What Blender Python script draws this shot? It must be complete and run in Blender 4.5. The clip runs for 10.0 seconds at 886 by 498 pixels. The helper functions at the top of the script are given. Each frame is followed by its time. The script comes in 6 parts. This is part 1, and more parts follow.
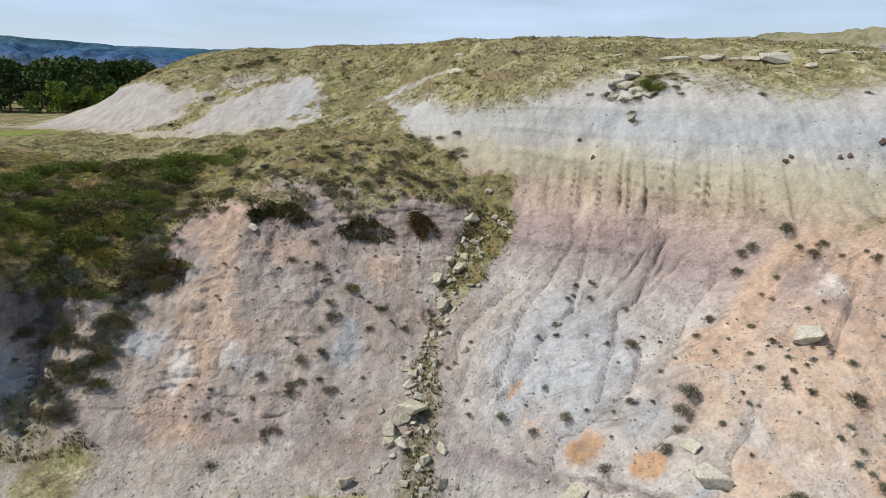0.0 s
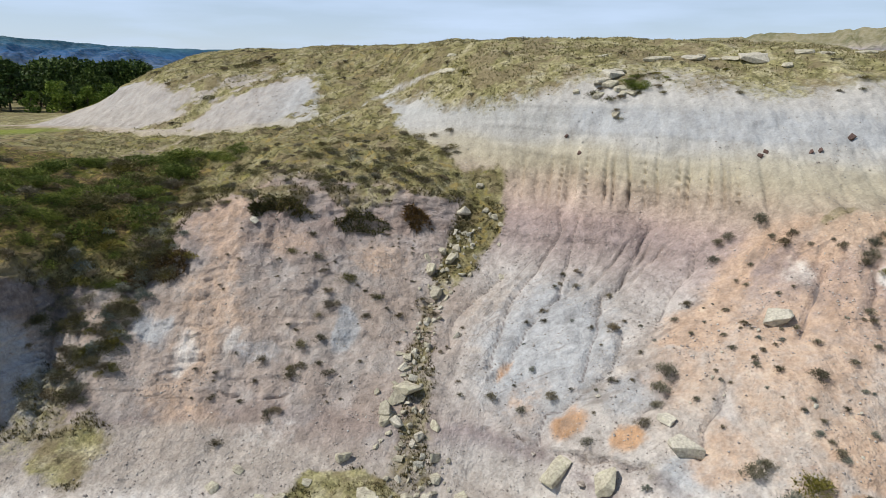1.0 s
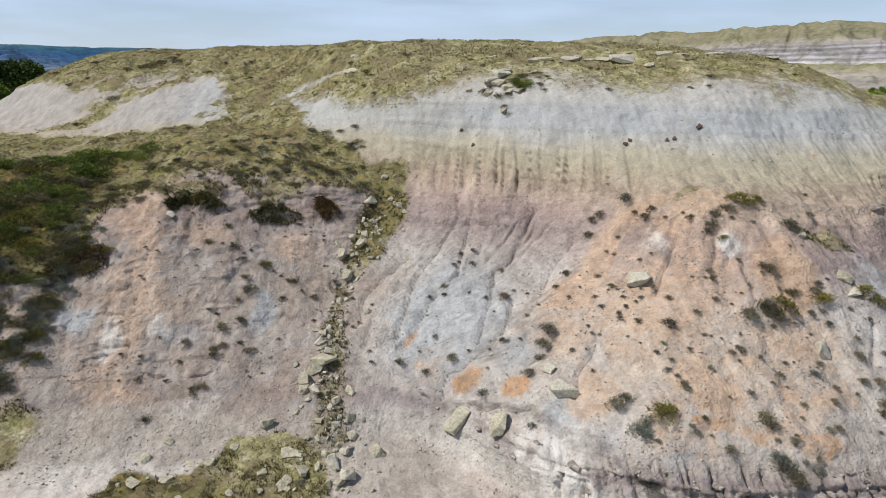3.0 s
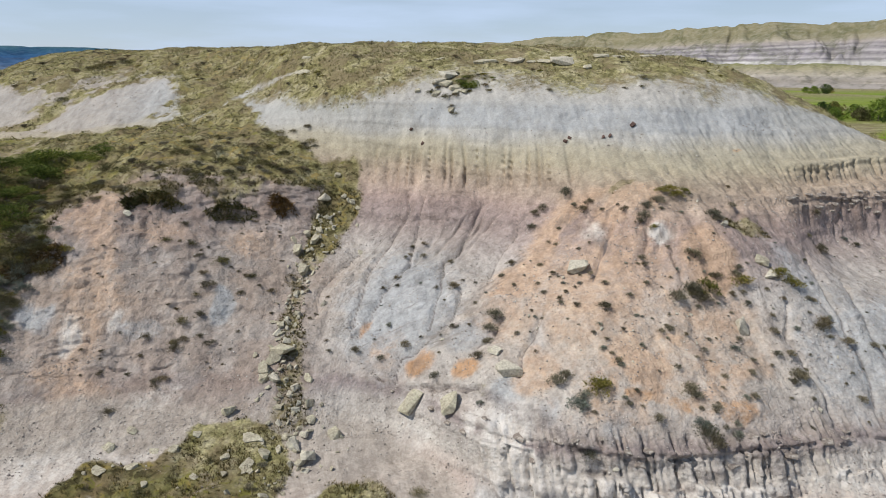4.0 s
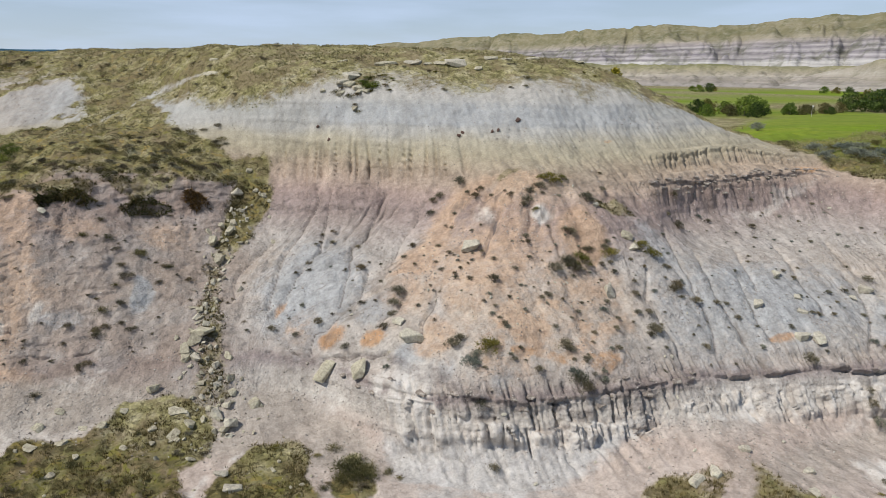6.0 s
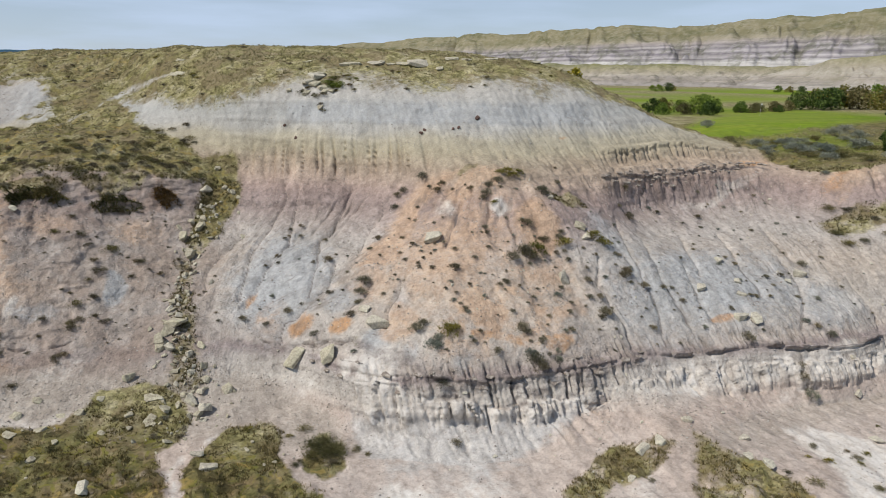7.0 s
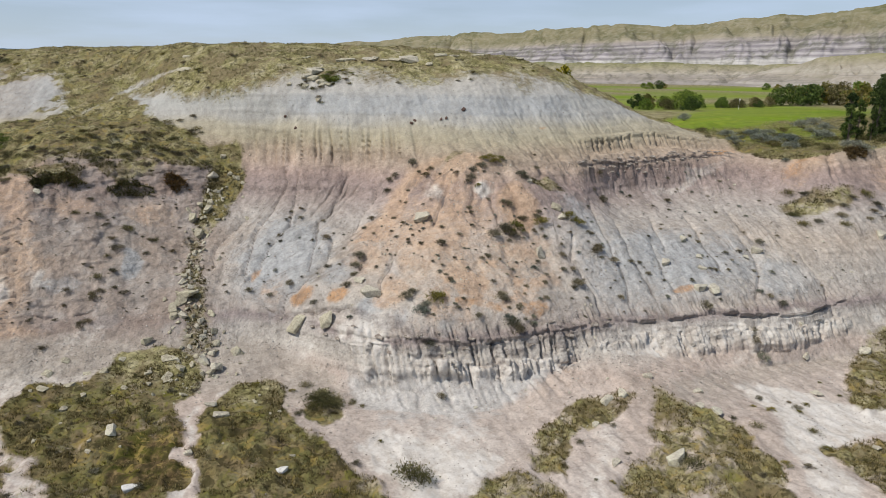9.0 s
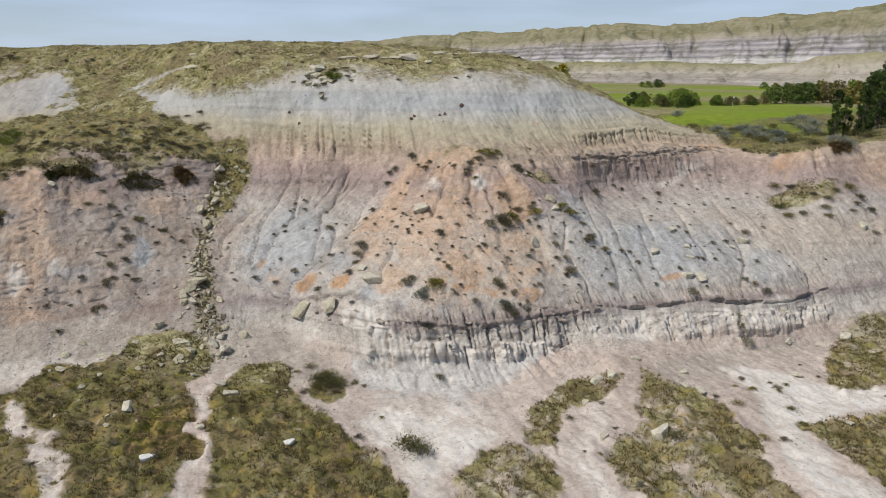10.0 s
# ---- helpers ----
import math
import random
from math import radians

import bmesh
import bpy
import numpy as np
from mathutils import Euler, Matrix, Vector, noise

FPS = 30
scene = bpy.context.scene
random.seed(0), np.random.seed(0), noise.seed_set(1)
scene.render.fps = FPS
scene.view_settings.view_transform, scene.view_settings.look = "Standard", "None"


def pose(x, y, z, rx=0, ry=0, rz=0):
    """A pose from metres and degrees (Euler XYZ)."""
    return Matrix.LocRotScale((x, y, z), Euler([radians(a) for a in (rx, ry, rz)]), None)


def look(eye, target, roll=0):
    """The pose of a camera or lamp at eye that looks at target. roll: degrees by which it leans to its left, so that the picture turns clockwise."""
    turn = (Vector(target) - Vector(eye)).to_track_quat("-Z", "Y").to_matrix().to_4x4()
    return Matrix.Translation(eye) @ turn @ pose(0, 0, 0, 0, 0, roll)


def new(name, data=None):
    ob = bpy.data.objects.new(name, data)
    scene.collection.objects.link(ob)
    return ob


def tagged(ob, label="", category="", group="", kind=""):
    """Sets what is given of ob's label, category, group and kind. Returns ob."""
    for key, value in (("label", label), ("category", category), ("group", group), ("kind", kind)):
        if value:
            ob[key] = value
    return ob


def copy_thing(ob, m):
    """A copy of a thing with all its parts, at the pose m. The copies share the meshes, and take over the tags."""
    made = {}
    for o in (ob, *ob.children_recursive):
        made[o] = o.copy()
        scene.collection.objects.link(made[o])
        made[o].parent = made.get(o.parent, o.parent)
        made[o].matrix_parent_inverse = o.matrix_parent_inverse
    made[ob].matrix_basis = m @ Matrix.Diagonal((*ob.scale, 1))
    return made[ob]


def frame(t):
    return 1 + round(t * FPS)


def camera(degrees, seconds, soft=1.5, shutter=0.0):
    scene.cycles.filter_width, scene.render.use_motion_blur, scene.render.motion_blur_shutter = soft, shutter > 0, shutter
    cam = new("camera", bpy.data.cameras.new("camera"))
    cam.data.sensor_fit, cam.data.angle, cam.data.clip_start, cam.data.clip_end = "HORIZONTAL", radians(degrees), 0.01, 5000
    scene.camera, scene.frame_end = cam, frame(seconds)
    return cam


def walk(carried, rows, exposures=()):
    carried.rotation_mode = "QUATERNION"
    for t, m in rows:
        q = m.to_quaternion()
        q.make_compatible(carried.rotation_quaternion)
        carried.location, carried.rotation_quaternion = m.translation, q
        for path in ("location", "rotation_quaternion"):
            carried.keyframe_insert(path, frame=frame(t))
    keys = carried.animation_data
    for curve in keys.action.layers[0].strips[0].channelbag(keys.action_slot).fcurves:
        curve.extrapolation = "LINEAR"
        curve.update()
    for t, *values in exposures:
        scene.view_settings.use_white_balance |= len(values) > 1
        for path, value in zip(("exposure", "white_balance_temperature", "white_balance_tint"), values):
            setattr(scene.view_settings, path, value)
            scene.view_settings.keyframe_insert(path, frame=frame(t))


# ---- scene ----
cam = camera(65.7, 10.0, soft=0.75)
PATH = [
    (0, (-0.988, 0.043, 24.917), (-0.95, 1.98, 24.421), 0.8),
    (0.5, (-0.98, -1.106, 24.889), (-0.943, 0.832, 24.393), 0.8),
    (1, (-0.893, -2.334, 24.841), (-0.84, -0.397, 24.346), 0.8),
    (1.5, (-0.741, -3.601, 24.835), (-0.621, -1.666, 24.341), 0.7),
    (2, (-0.8, -4.903, 24.844), (-0.611, -2.974, 24.351), 0.7),
    (2.5, (-0.714, -6.205, 24.943), (-0.47, -4.283, 24.447), 0.6),
    (4, (-1.011, -10.259, 25.18), (-0.577, -8.371, 24.683), 0.5),
    (4.5, (-1.147, -11.66, 25.262), (-0.653, -9.787, 24.766), 0.5),
    (5, (-1.296, -13.069, 25.301), (-0.743, -11.212, 24.805), 0.5),
    (5.5, (-1.492, -14.521, 25.322), (-0.879, -12.683, 24.825), 0.4),
    (6, (-1.723, -15.982, 25.289), (-1.052, -14.164, 24.794), 0.4),
    (7.5, (-2.763, -20.349, 25.275), (-1.993, -18.571, 24.78), 0.3),
    (8, (-3.133, -21.782, 25.166), (-2.365, -20.003, 24.67), 0.3),
    (8.5, (-3.548, -23.239, 25.017), (-2.781, -21.46, 24.521), 0.3),
    (9, (-3.999, -24.626, 24.856), (-3.232, -22.847, 24.359), 0.3),
    (9.5, (-4.477, -25.984, 24.682), (-3.711, -24.205, 24.185), 0.3),
    (10, (-4.951, -27.302, 24.648), (-4.185, -25.524, 24.149), 0.3),
]
walk(cam, [(t, look(eye, target, roll)) for t, eye, target, roll in PATH], [(0, -0.05, 6500, 10), (5, -0.23, 6560, 10), (10, -0.29, 6700, 10)])

# ---- light ----
SUN = Vector((-0.62, -0.08, 0.85)).normalized()          # towards the sun
world = bpy.data.worlds.new("sky")
scene.world = world
world.use_nodes = True
wt = world.node_tree
sky = wt.nodes.new("ShaderNodeTexSky")
sky.sky_type, sky.sun_disc = "NISHITA", False
sky.sun_elevation, sky.sun_rotation = math.asin(SUN.z), math.atan2(SUN.x, SUN.y)
sky.altitude, sky.air_density, sky.dust_density, sky.ozone_density = 700, 1.0, 0.4, 1.5
wt.nodes["Background"].inputs["Strength"].default_value = 0.085
veil = wt.nodes.new("ShaderNodeMix")                    # thin high haze with a few faint streaks
veil.data_type = "RGBA"
veil.inputs[7].default_value = (7.7, 9.6, 12.7, 1)
where = wt.nodes.new("ShaderNodeTexCoord")
stretch = wt.nodes.new("ShaderNodeMapping")
stretch.inputs["Scale"].default_value = (2.0, 2.0, 14.0)
streaks = wt.nodes.new("ShaderNodeTexNoise")
streaks.inputs["Scale"].default_value, streaks.inputs["Detail"].default_value = 2.2, 5
span = wt.nodes.new("ShaderNodeMapRange")
span.inputs["From Min"].default_value, span.inputs["From Max"].default_value = 0.42, 0.75
span.inputs["To Min"].default_value, span.inputs["To Max"].default_value = 0.55, 0.9
wt.links.new(where.outputs["Generated"], stretch.inputs["Vector"])
wt.links.new(stretch.outputs[0], streaks.inputs["Vector"])
wt.links.new(streaks.outputs["Fac"], span.inputs["Value"])
upward = wt.nodes.new("ShaderNodeSeparateXYZ")
fade = wt.nodes.new("ShaderNodeMapRange")
fade.inputs["From Min"].default_value, fade.inputs["From Max"].default_value = 0.02, 0.75
fade.inputs["To Min"].default_value, fade.inputs["To Max"].default_value = 1.0, 0.12
times = wt.nodes.new("ShaderNodeMath")
times.operation = "MULTIPLY"
wt.links.new(where.outputs["Generated"], upward.inputs[0])
wt.links.new(upward.outputs[2], fade.inputs["Value"])
wt.links.new(span.outputs[0], times.inputs[0])
wt.links.new(fade.outputs[0], times.inputs[1])
wt.links.new(times.outputs[0], veil.inputs[0])
wt.links.new(sky.outputs["Color"], veil.inputs[6])
wt.links.new(veil.outputs[2], wt.nodes["Background"].inputs["Color"])
sun = new("sun", bpy.data.lights.new("sun", "SUN"))
sun.data.energy, sun.data.angle, sun.data.color = 4.2, radians(0.6), (1.0, 0.955, 0.89)
sun.matrix_basis = Matrix.Translation((0, 0, 80)) @ (-SUN).to_track_quat("-Z", "Y").to_matrix().to_4x4()


# ---- node helpers ----
class Nodes:
    """A node material, written as expressions."""

    def __init__(self, name, roughness=0.9, specular=0.2):
        self.mat = bpy.data.materials.new(name)
        self.mat.use_nodes = True
        self.tree = self.mat.node_tree
        self.shader = self.tree.nodes["Principled BSDF"]
        self.shader.inputs["Roughness"].default_value = roughness
        self.shader.inputs["Specular IOR Level"].default_value = specular

    def plug(self, socket, value):
        if isinstance(value, bpy.types.NodeSocket):
            self.tree.links.new(value, socket)
        elif isinstance(value, tuple) and len(value) == 3 and socket.type == "RGBA":
            socket.default_value = (*value, 1)
        else:
            socket.default_value = value

    def place(self, scale=(1, 1, 1), local=False):
        g = self.tree.nodes.new("ShaderNodeTexCoord" if local else "ShaderNodeNewGeometry")
        m = self.tree.nodes.new("ShaderNodeMapping")
        m.inputs["Scale"].default_value = scale
        self.tree.links.new(g.outputs["Object" if local else "Position"], m.inputs["Vector"])
        return m.outputs[0]

    def noise(self, size, detail=4.0, vector=None, rough=0.55, warp=0.0):
        n = self.tree.nodes.new("ShaderNodeTexNoise")
        n.inputs["Scale"].default_value = 1 / size
        n.inputs["Detail"].default_value, n.inputs["Roughness"].default_value, n.inputs["Distortion"].default_value = detail, rough, warp
        self.plug(n.inputs["Vector"], vector or self.place())
        return n.outputs["Fac"]

    def voronoi(self, size, feature="F1", vector=None, out="Distance"):
        n = self.tree.nodes.new("ShaderNodeTexVoronoi")
        n.feature = feature
        n.inputs["Scale"].default_value = 1 / size
        self.plug(n.inputs["Vector"], vector or self.place())
        return n.outputs[out]

    def math(self, op, a, b=0.0, clamp=False):
        n = self.tree.nodes.new("ShaderNodeMath")
        n.operation, n.use_clamp = op, clamp
        self.plug(n.inputs[0], a), self.plug(n.inputs[1], b)
        return n.outputs[0]

    def band(self, v, a, b):
        n = self.tree.nodes.new("ShaderNodeMapRange")
        n.interpolation_type = "SMOOTHSTEP"
        self.plug(n.inputs["Value"], v)
        n.inputs["From Min"].default_value, n.inputs["From Max"].default_value = a, b
        return n.outputs[0]

    def mix(self, f, a, b, kind="MIX"):
        n = self.tree.nodes.new("ShaderNodeMix")
        n.data_type, n.blend_type = "RGBA", kind
        self.plug(n.inputs[0], f), self.plug(n.inputs[6], a), self.plug(n.inputs[7], b)
        return n.outputs[2]

    def ramp(self, v, stops):
        n = self.tree.nodes.new("ShaderNodeValToRGB")
        e = n.color_ramp.elements
        while len(e) < len(stops):
            e.new(0.5)
        for el, (p, c) in zip(e, stops):
            el.position, el.color = p, (*c, 1)
        self.plug(n.inputs[0], v)
        return n.outputs[0]

    def attribute(self, name):
        n = self.tree.nodes.new("ShaderNodeAttribute")
        n.attribute_name = name
        return n.outputs["Fac"]

    def height(self):
        g = self.tree.nodes.new("ShaderNodeNewGeometry")
        s = self.tree.nodes.new("ShaderNodeSeparateXYZ")
        self.tree.links.new(g.outputs["Position"], s.inputs[0])
        return s.outputs[2]

    def random(self):
        return self.tree.nodes.new("ShaderNodeObjectInfo").outputs["Random"]

    def island(self):
        return self.tree.nodes.new("ShaderNodeNewGeometry").outputs["Random Per Island"]

    def bump(self, v, depth, strength=1.0):
        n = self.tree.nodes.new("ShaderNodeBump")
        n.inputs["Distance"].default_value, n.inputs["Strength"].default_value = depth, strength
        self.plug(n.inputs["Height"], v)
        self.tree.links.new(n.outputs[0], self.shader.inputs["Normal"])

    def done(self, colour):
        self.plug(self.shader.inputs["Base Color"], colour)
        return self.mat


def grey(k, c):
    return tuple(k * v for v in c)


# ---- the ground's material: banded clays, scree, grass and turf, by masks that the mesh carries ----
def ground_material():
    n = Nodes("banded clay and dry grass", 0.95, 0.1)
    z = n.height()
    wave = n.math("MULTIPLY", n.math("SUBTRACT", n.noise(9, 3), 0.5), 1.6)
    fine = n.math("MULTIPLY", n.math("SUBTRACT", n.noise(0.5, 3, n.place((1, 1, 3))), 0.5), 0.35)
    level = n.math("DIVIDE", n.math("ADD", n.math("ADD", z, wave), fine), 30)
    clay = n.ramp(level, [
        (0.0, (0.49, 0.435, 0.405)), (0.06, (0.47, 0.395, 0.355)), (0.10, (0.52, 0.49, 0.46)), (0.135, (0.44, 0.41, 0.39)), (0.155, (0.27, 0.23, 0.23)), (0.17, (0.43, 0.385, 0.36)),
        (0.22, (0.46, 0.43, 0.405)), (0.30, (0.48, 0.42, 0.37)), (0.36, (0.46, 0.43, 0.41)), (0.42, (0.36, 0.30, 0.285)), (0.455, (0.335, 0.27, 0.258)), (0.485, (0.37, 0.29, 0.265)),
        (0.52, (0.43, 0.345, 0.29)), (0.56, (0.38, 0.315, 0.25)), (0.60, (0.40, 0.36, 0.275)), (0.635, (0.43, 0.40, 0.325)), (0.67, (0.43, 0.425, 0.41)), (0.72, (0.40, 0.405, 0.40)),
        (0.78, (0.45, 0.44, 0.425)), (0.84, (0.44, 0.42, 0.385)), (0.90, (0.40, 0.37, 0.31)), (1.0, (0.40, 0.36, 0.29))])
    tatter = n.math("MULTIPLY", n.math("SUBTRACT", n.noise(0.7, 7, rough=0.72), 0.5), 1.3)

    def ragged(name, share=1.0):
        return n.math("MULTIPLY", n.band(n.math("ADD", n.attribute(name), n.math("MULTIPLY", tatter, n.band(n.attribute(name), 0.0, 0.15))), 0.06, 0.92), share)

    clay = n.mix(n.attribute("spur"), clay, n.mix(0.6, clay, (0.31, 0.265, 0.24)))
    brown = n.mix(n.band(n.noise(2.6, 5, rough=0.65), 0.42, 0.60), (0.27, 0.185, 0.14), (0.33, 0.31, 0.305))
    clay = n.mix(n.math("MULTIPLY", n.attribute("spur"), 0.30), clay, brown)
    clay = n.mix(ragged("blue", 0.9), clay, (0.385, 0.402, 0.425))
    clay = n.mix(ragged("ochre", 0.88), clay, (0.525, 0.378, 0.275))
    clay = n.mix(ragged("scree", 0.9), clay, (0.39, 0.35, 0.315))
    clay = n.mix(ragged("wash", 1.0), clay, (0.625, 0.595, 0.57))
    # Mauve beds and seams, with painted shade of ledges, rills and ravine wall.
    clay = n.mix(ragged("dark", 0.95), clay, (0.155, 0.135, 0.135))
    clay = n.mix(ragged("rust", 0.68), clay, (0.50, 0.255, 0.09))
    # streaks and pebbles
    streak = n.noise(0.8, 5, n.place((1, 0.35, 0.35)))
    clay = n.mix(0.5, clay, n.ramp(streak, [(0.25, (0.30, 0.29, 0.28)), (0.5, (0.5, 0.5, 0.5)), (0.75, (0.68, 0.68, 0.68))]), "OVERLAY")
    speck = n.band(n.voronoi(0.16), 0.10, 0.22)
    clay = n.mix(n.math("MULTIPLY", n.math("SUBTRACT", 1.0, speck), 0.30), clay, n.mix(n.voronoi(0.16, out="Color"), (0.2, 0.18, 0.17), (0.62, 0.6, 0.57)))
    clay = n.mix(0.28, clay, n.ramp(n.noise(0.17, 4, rough=0.6), [(0.3, (0.28, 0.28, 0.275)), (0.7, (0.70, 0.70, 0.70))]), "OVERLAY")
    clay = n.mix(n.math("SUBTRACT", 0.42, n.math("MULTIPLY", n.band(z, 17, 19), 0.3)), clay, n.ramp(n.noise(0.42, 4, rough=0.6, warp=0.6), [(0.3, (0.30, 0.29, 0.28)), (0.48, (0.5, 0.5, 0.5)), (0.7, (0.68, 0.685, 0.69))]), "OVERLAY")
    mottle = n.noise(0.9, 6, rough=0.68, warp=0.4)
    clay = n.mix(n.math("SUBTRACT", 0.55, n.math("MULTIPLY", n.band(z, 17, 19), 0.35)), clay, n.ramp(mottle, [(0.28, (0.26, 0.25, 0.24)), (0.45, (0.47, 0.47, 0.47)), (0.58, (0.54, 0.54, 0.54)), (0.75, (0.72, 0.71, 0.70))]), "OVERLAY")
    clod = n.band(n.voronoi(0.42, vector=n.place((1, 1, 0.7))), 0.07, 0.16)
    clay = n.mix(n.math("MULTIPLY", n.math("SUBTRACT", 1.0, clod), n.band(n.noise(2.2, 3), 0.45, 0.62)), clay, n.mix(n.voronoi(0.42, vector=n.place((1, 1, 0.7)), out="Color"), (0.12, 0.11, 0.10), (0.52, 0.49, 0.44)))
    run = n.tree.nodes.new("ShaderNodeCombineXYZ")
    n.plug(run.inputs[0], n.attribute("fall")), n.plug(run.inputs[1], n.math("MULTIPLY", n.attribute("down"), 0.8))
    clay = n.mix(n.math("MULTIPLY", n.math("SUBTRACT", 0.42, n.math("MULTIPLY", n.band(n.attribute("down"), 6.3, 7.0), 0.24)), n.math("SUBTRACT", 1.0, n.math("MULTIPLY", n.attribute("spur"), 0.3))), clay, n.ramp(n.noise(1.6, 7, run.outputs[0], 0.66), [(0.28, (0.27, 0.255, 0.24)), (0.5, (0.5, 0.5, 0.5)), (0.72, (0.72, 0.725, 0.73))]), "OVERLAY")
    # Thin groove lines along the fall, their shade painted as dark colour.
    painted_groove = n.math("ABSOLUTE", n.math("SUBTRACT", n.noise(2.1, 3, run.outputs[0]), 0.5))
    clay = n.mix(n.math("MULTIPLY", n.math("SUBTRACT", 1.0, n.band(painted_groove, 0.004, 0.018)), n.math("MULTIPLY", n.band(n.attribute("down"), 1.7, 2.4), n.math("MULTIPLY", n.band(n.noise(3.0, 3), 0.40, 0.60), n.math("SUBTRACT", 0.42, n.math("ADD", n.math("MULTIPLY", n.band(n.attribute("down"), 5.4, 5.9), 0.42), n.math("MULTIPLY", n.attribute("spur"), 0.6)), True)))), clay, (0.19, 0.165, 0.15))
    clay = n.mix(1.0, clay, (0.99, 0.972, 0.925), "MULTIPLY")
    # dry grass between and over the clay
    straw = n.ramp(n.noise(1.4, 5), [(0.3, (0.155, 0.145, 0.062)), (0.45, (0.265, 0.242, 0.115)), (0.56, (0.345, 0.312, 0.172)), (0.70, (0.43, 0.39, 0.26))])
    straw = n.mix(0.7, straw, n.ramp(n.noise(0.22, 4), [(0.3, (0.2, 0.2, 0.2)), (0.7, (0.75, 0.75, 0.72))]), "OVERLAY")
    straw = n.mix(n.math("MULTIPLY", n.band(n.noise(3.2, 5, rough=0.65), 0.46, 0.60), 0.7), straw, (0.20, 0.155, 0.095))
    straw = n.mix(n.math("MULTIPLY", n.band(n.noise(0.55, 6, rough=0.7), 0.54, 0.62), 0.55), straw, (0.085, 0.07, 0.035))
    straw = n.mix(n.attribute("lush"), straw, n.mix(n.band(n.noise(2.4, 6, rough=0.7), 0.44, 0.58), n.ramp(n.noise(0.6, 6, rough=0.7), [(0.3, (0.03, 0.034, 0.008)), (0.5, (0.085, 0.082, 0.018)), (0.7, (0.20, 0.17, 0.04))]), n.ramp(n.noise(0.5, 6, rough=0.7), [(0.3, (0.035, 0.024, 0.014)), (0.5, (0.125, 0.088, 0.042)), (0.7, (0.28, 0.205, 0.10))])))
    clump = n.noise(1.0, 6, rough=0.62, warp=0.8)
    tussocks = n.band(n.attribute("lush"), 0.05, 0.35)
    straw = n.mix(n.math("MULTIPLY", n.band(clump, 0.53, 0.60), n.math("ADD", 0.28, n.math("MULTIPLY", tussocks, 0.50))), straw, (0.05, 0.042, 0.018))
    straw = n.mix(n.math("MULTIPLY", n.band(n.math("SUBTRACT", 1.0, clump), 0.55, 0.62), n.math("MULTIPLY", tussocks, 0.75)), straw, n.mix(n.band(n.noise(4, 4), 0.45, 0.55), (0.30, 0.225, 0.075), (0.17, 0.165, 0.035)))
    g = n.attribute("grass")
    cover = n.band(n.math("ADD", n.math("MULTIPLY", g, 1.5), n.math("MULTIPLY", n.noise(0.8, 7, rough=0.72), 1.5)), 1.15, 1.75)
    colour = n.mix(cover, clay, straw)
    turf = n.ramp(n.noise(9, 3, n.place((0.25, 1, 1))), [(0.3, (0.13, 0.20, 0.012)), (0.55, (0.205, 0.285, 0.02)), (0.8, (0.30, 0.345, 0.045))])
    turf = n.mix(n.math("MULTIPLY", n.band(n.noise(28, 4, n.place((0.35, 1, 1)), 0.6), 0.50, 0.58), 0.5), turf, (0.21, 0.22, 0.05))
    turf = n.mix(n.math("MULTIPLY", n.band(n.noise(2.2, 1, n.place((0.08, 1, 1))), 0.46, 0.54), 0.35), turf, (0.10, 0.19, 0.02))
    turf = n.mix(0.5, turf, n.ramp(n.noise(1.2, 5), [(0.3, (0.34, 0.34, 0.34)), (0.7, (0.64, 0.64, 0.62))]), "OVERLAY")
    colour = n.mix(n.attribute("turf"), colour, turf)
    h = n.math("ADD", n.math("MULTIPLY", n.noise(0.45, 6, rough=0.62), 1.4), n.math("MULTIPLY", n.voronoi(0.16), 0.25))
    n.bump(n.math("MULTIPLY", h, n.math("MULTIPLY", n.math("ADD", 0.4, n.math("MULTIPLY", n.band(z, 1.5, 4.0), 0.6)), n.math("SUBTRACT", 1.0, n.math("MULTIPLY", n.band(z, 16.0, 18.0), 0.55)))), 0.14, 1.0)
    return n.done(colour)


# ---- the lie of the land: break lines of the hill, from the flats in front to the plain behind ----
FRONT = [(-200, -12, 0.3), (-25, -12, 0.5), (0, -12, 0.2), (26, -12, 0.4), (60, -14, 0.5), (200, -14, 0.6)]
FLAT_EDGE = [(-200, 16, 1), (-40, 18, 2), (-30, 22, 2.2), (-25, 29, 2.4), (-11, 29, 2.2), (-4, 25, 1.8), (2, 21, 1.3), (10, 20, 0.5), (14, 17.5, 0.4),
             (20, 16, 0.6), (24, 14.5, 0.9), (30, 11.5, 1.5), (36, 13, 1.2), (41, 14, 0.8), (53, 12.5, 0.8), (70, 10, 1), (200, 8, 2)]
LEDGE_FOOT = [(-200, 20, 3), (-40, 22, 4), (-30, 25.5, 3.8), (-25.5, 33.2, 3.9), (-14, 34.5, 4), (-8, 32.5, 3.4), (-2, 31, 3.2), (3, 30, 2.8), (7, 25.5, 1.6), (10, 22.3, 0.9),
              (14, 20.3, 1.2), (17.6, 18.9, 1.4), (24, 18, 1.7), (27.5, 17.6, 2.1), (30, 17.2, 2.5), (34, 16.6, 2.3), (40, 15.8, 1.9), (46, 14.2, 1.8), (53, 13.9, 2),
              (62, 13.5, 2.2), (200, 11, 3)]
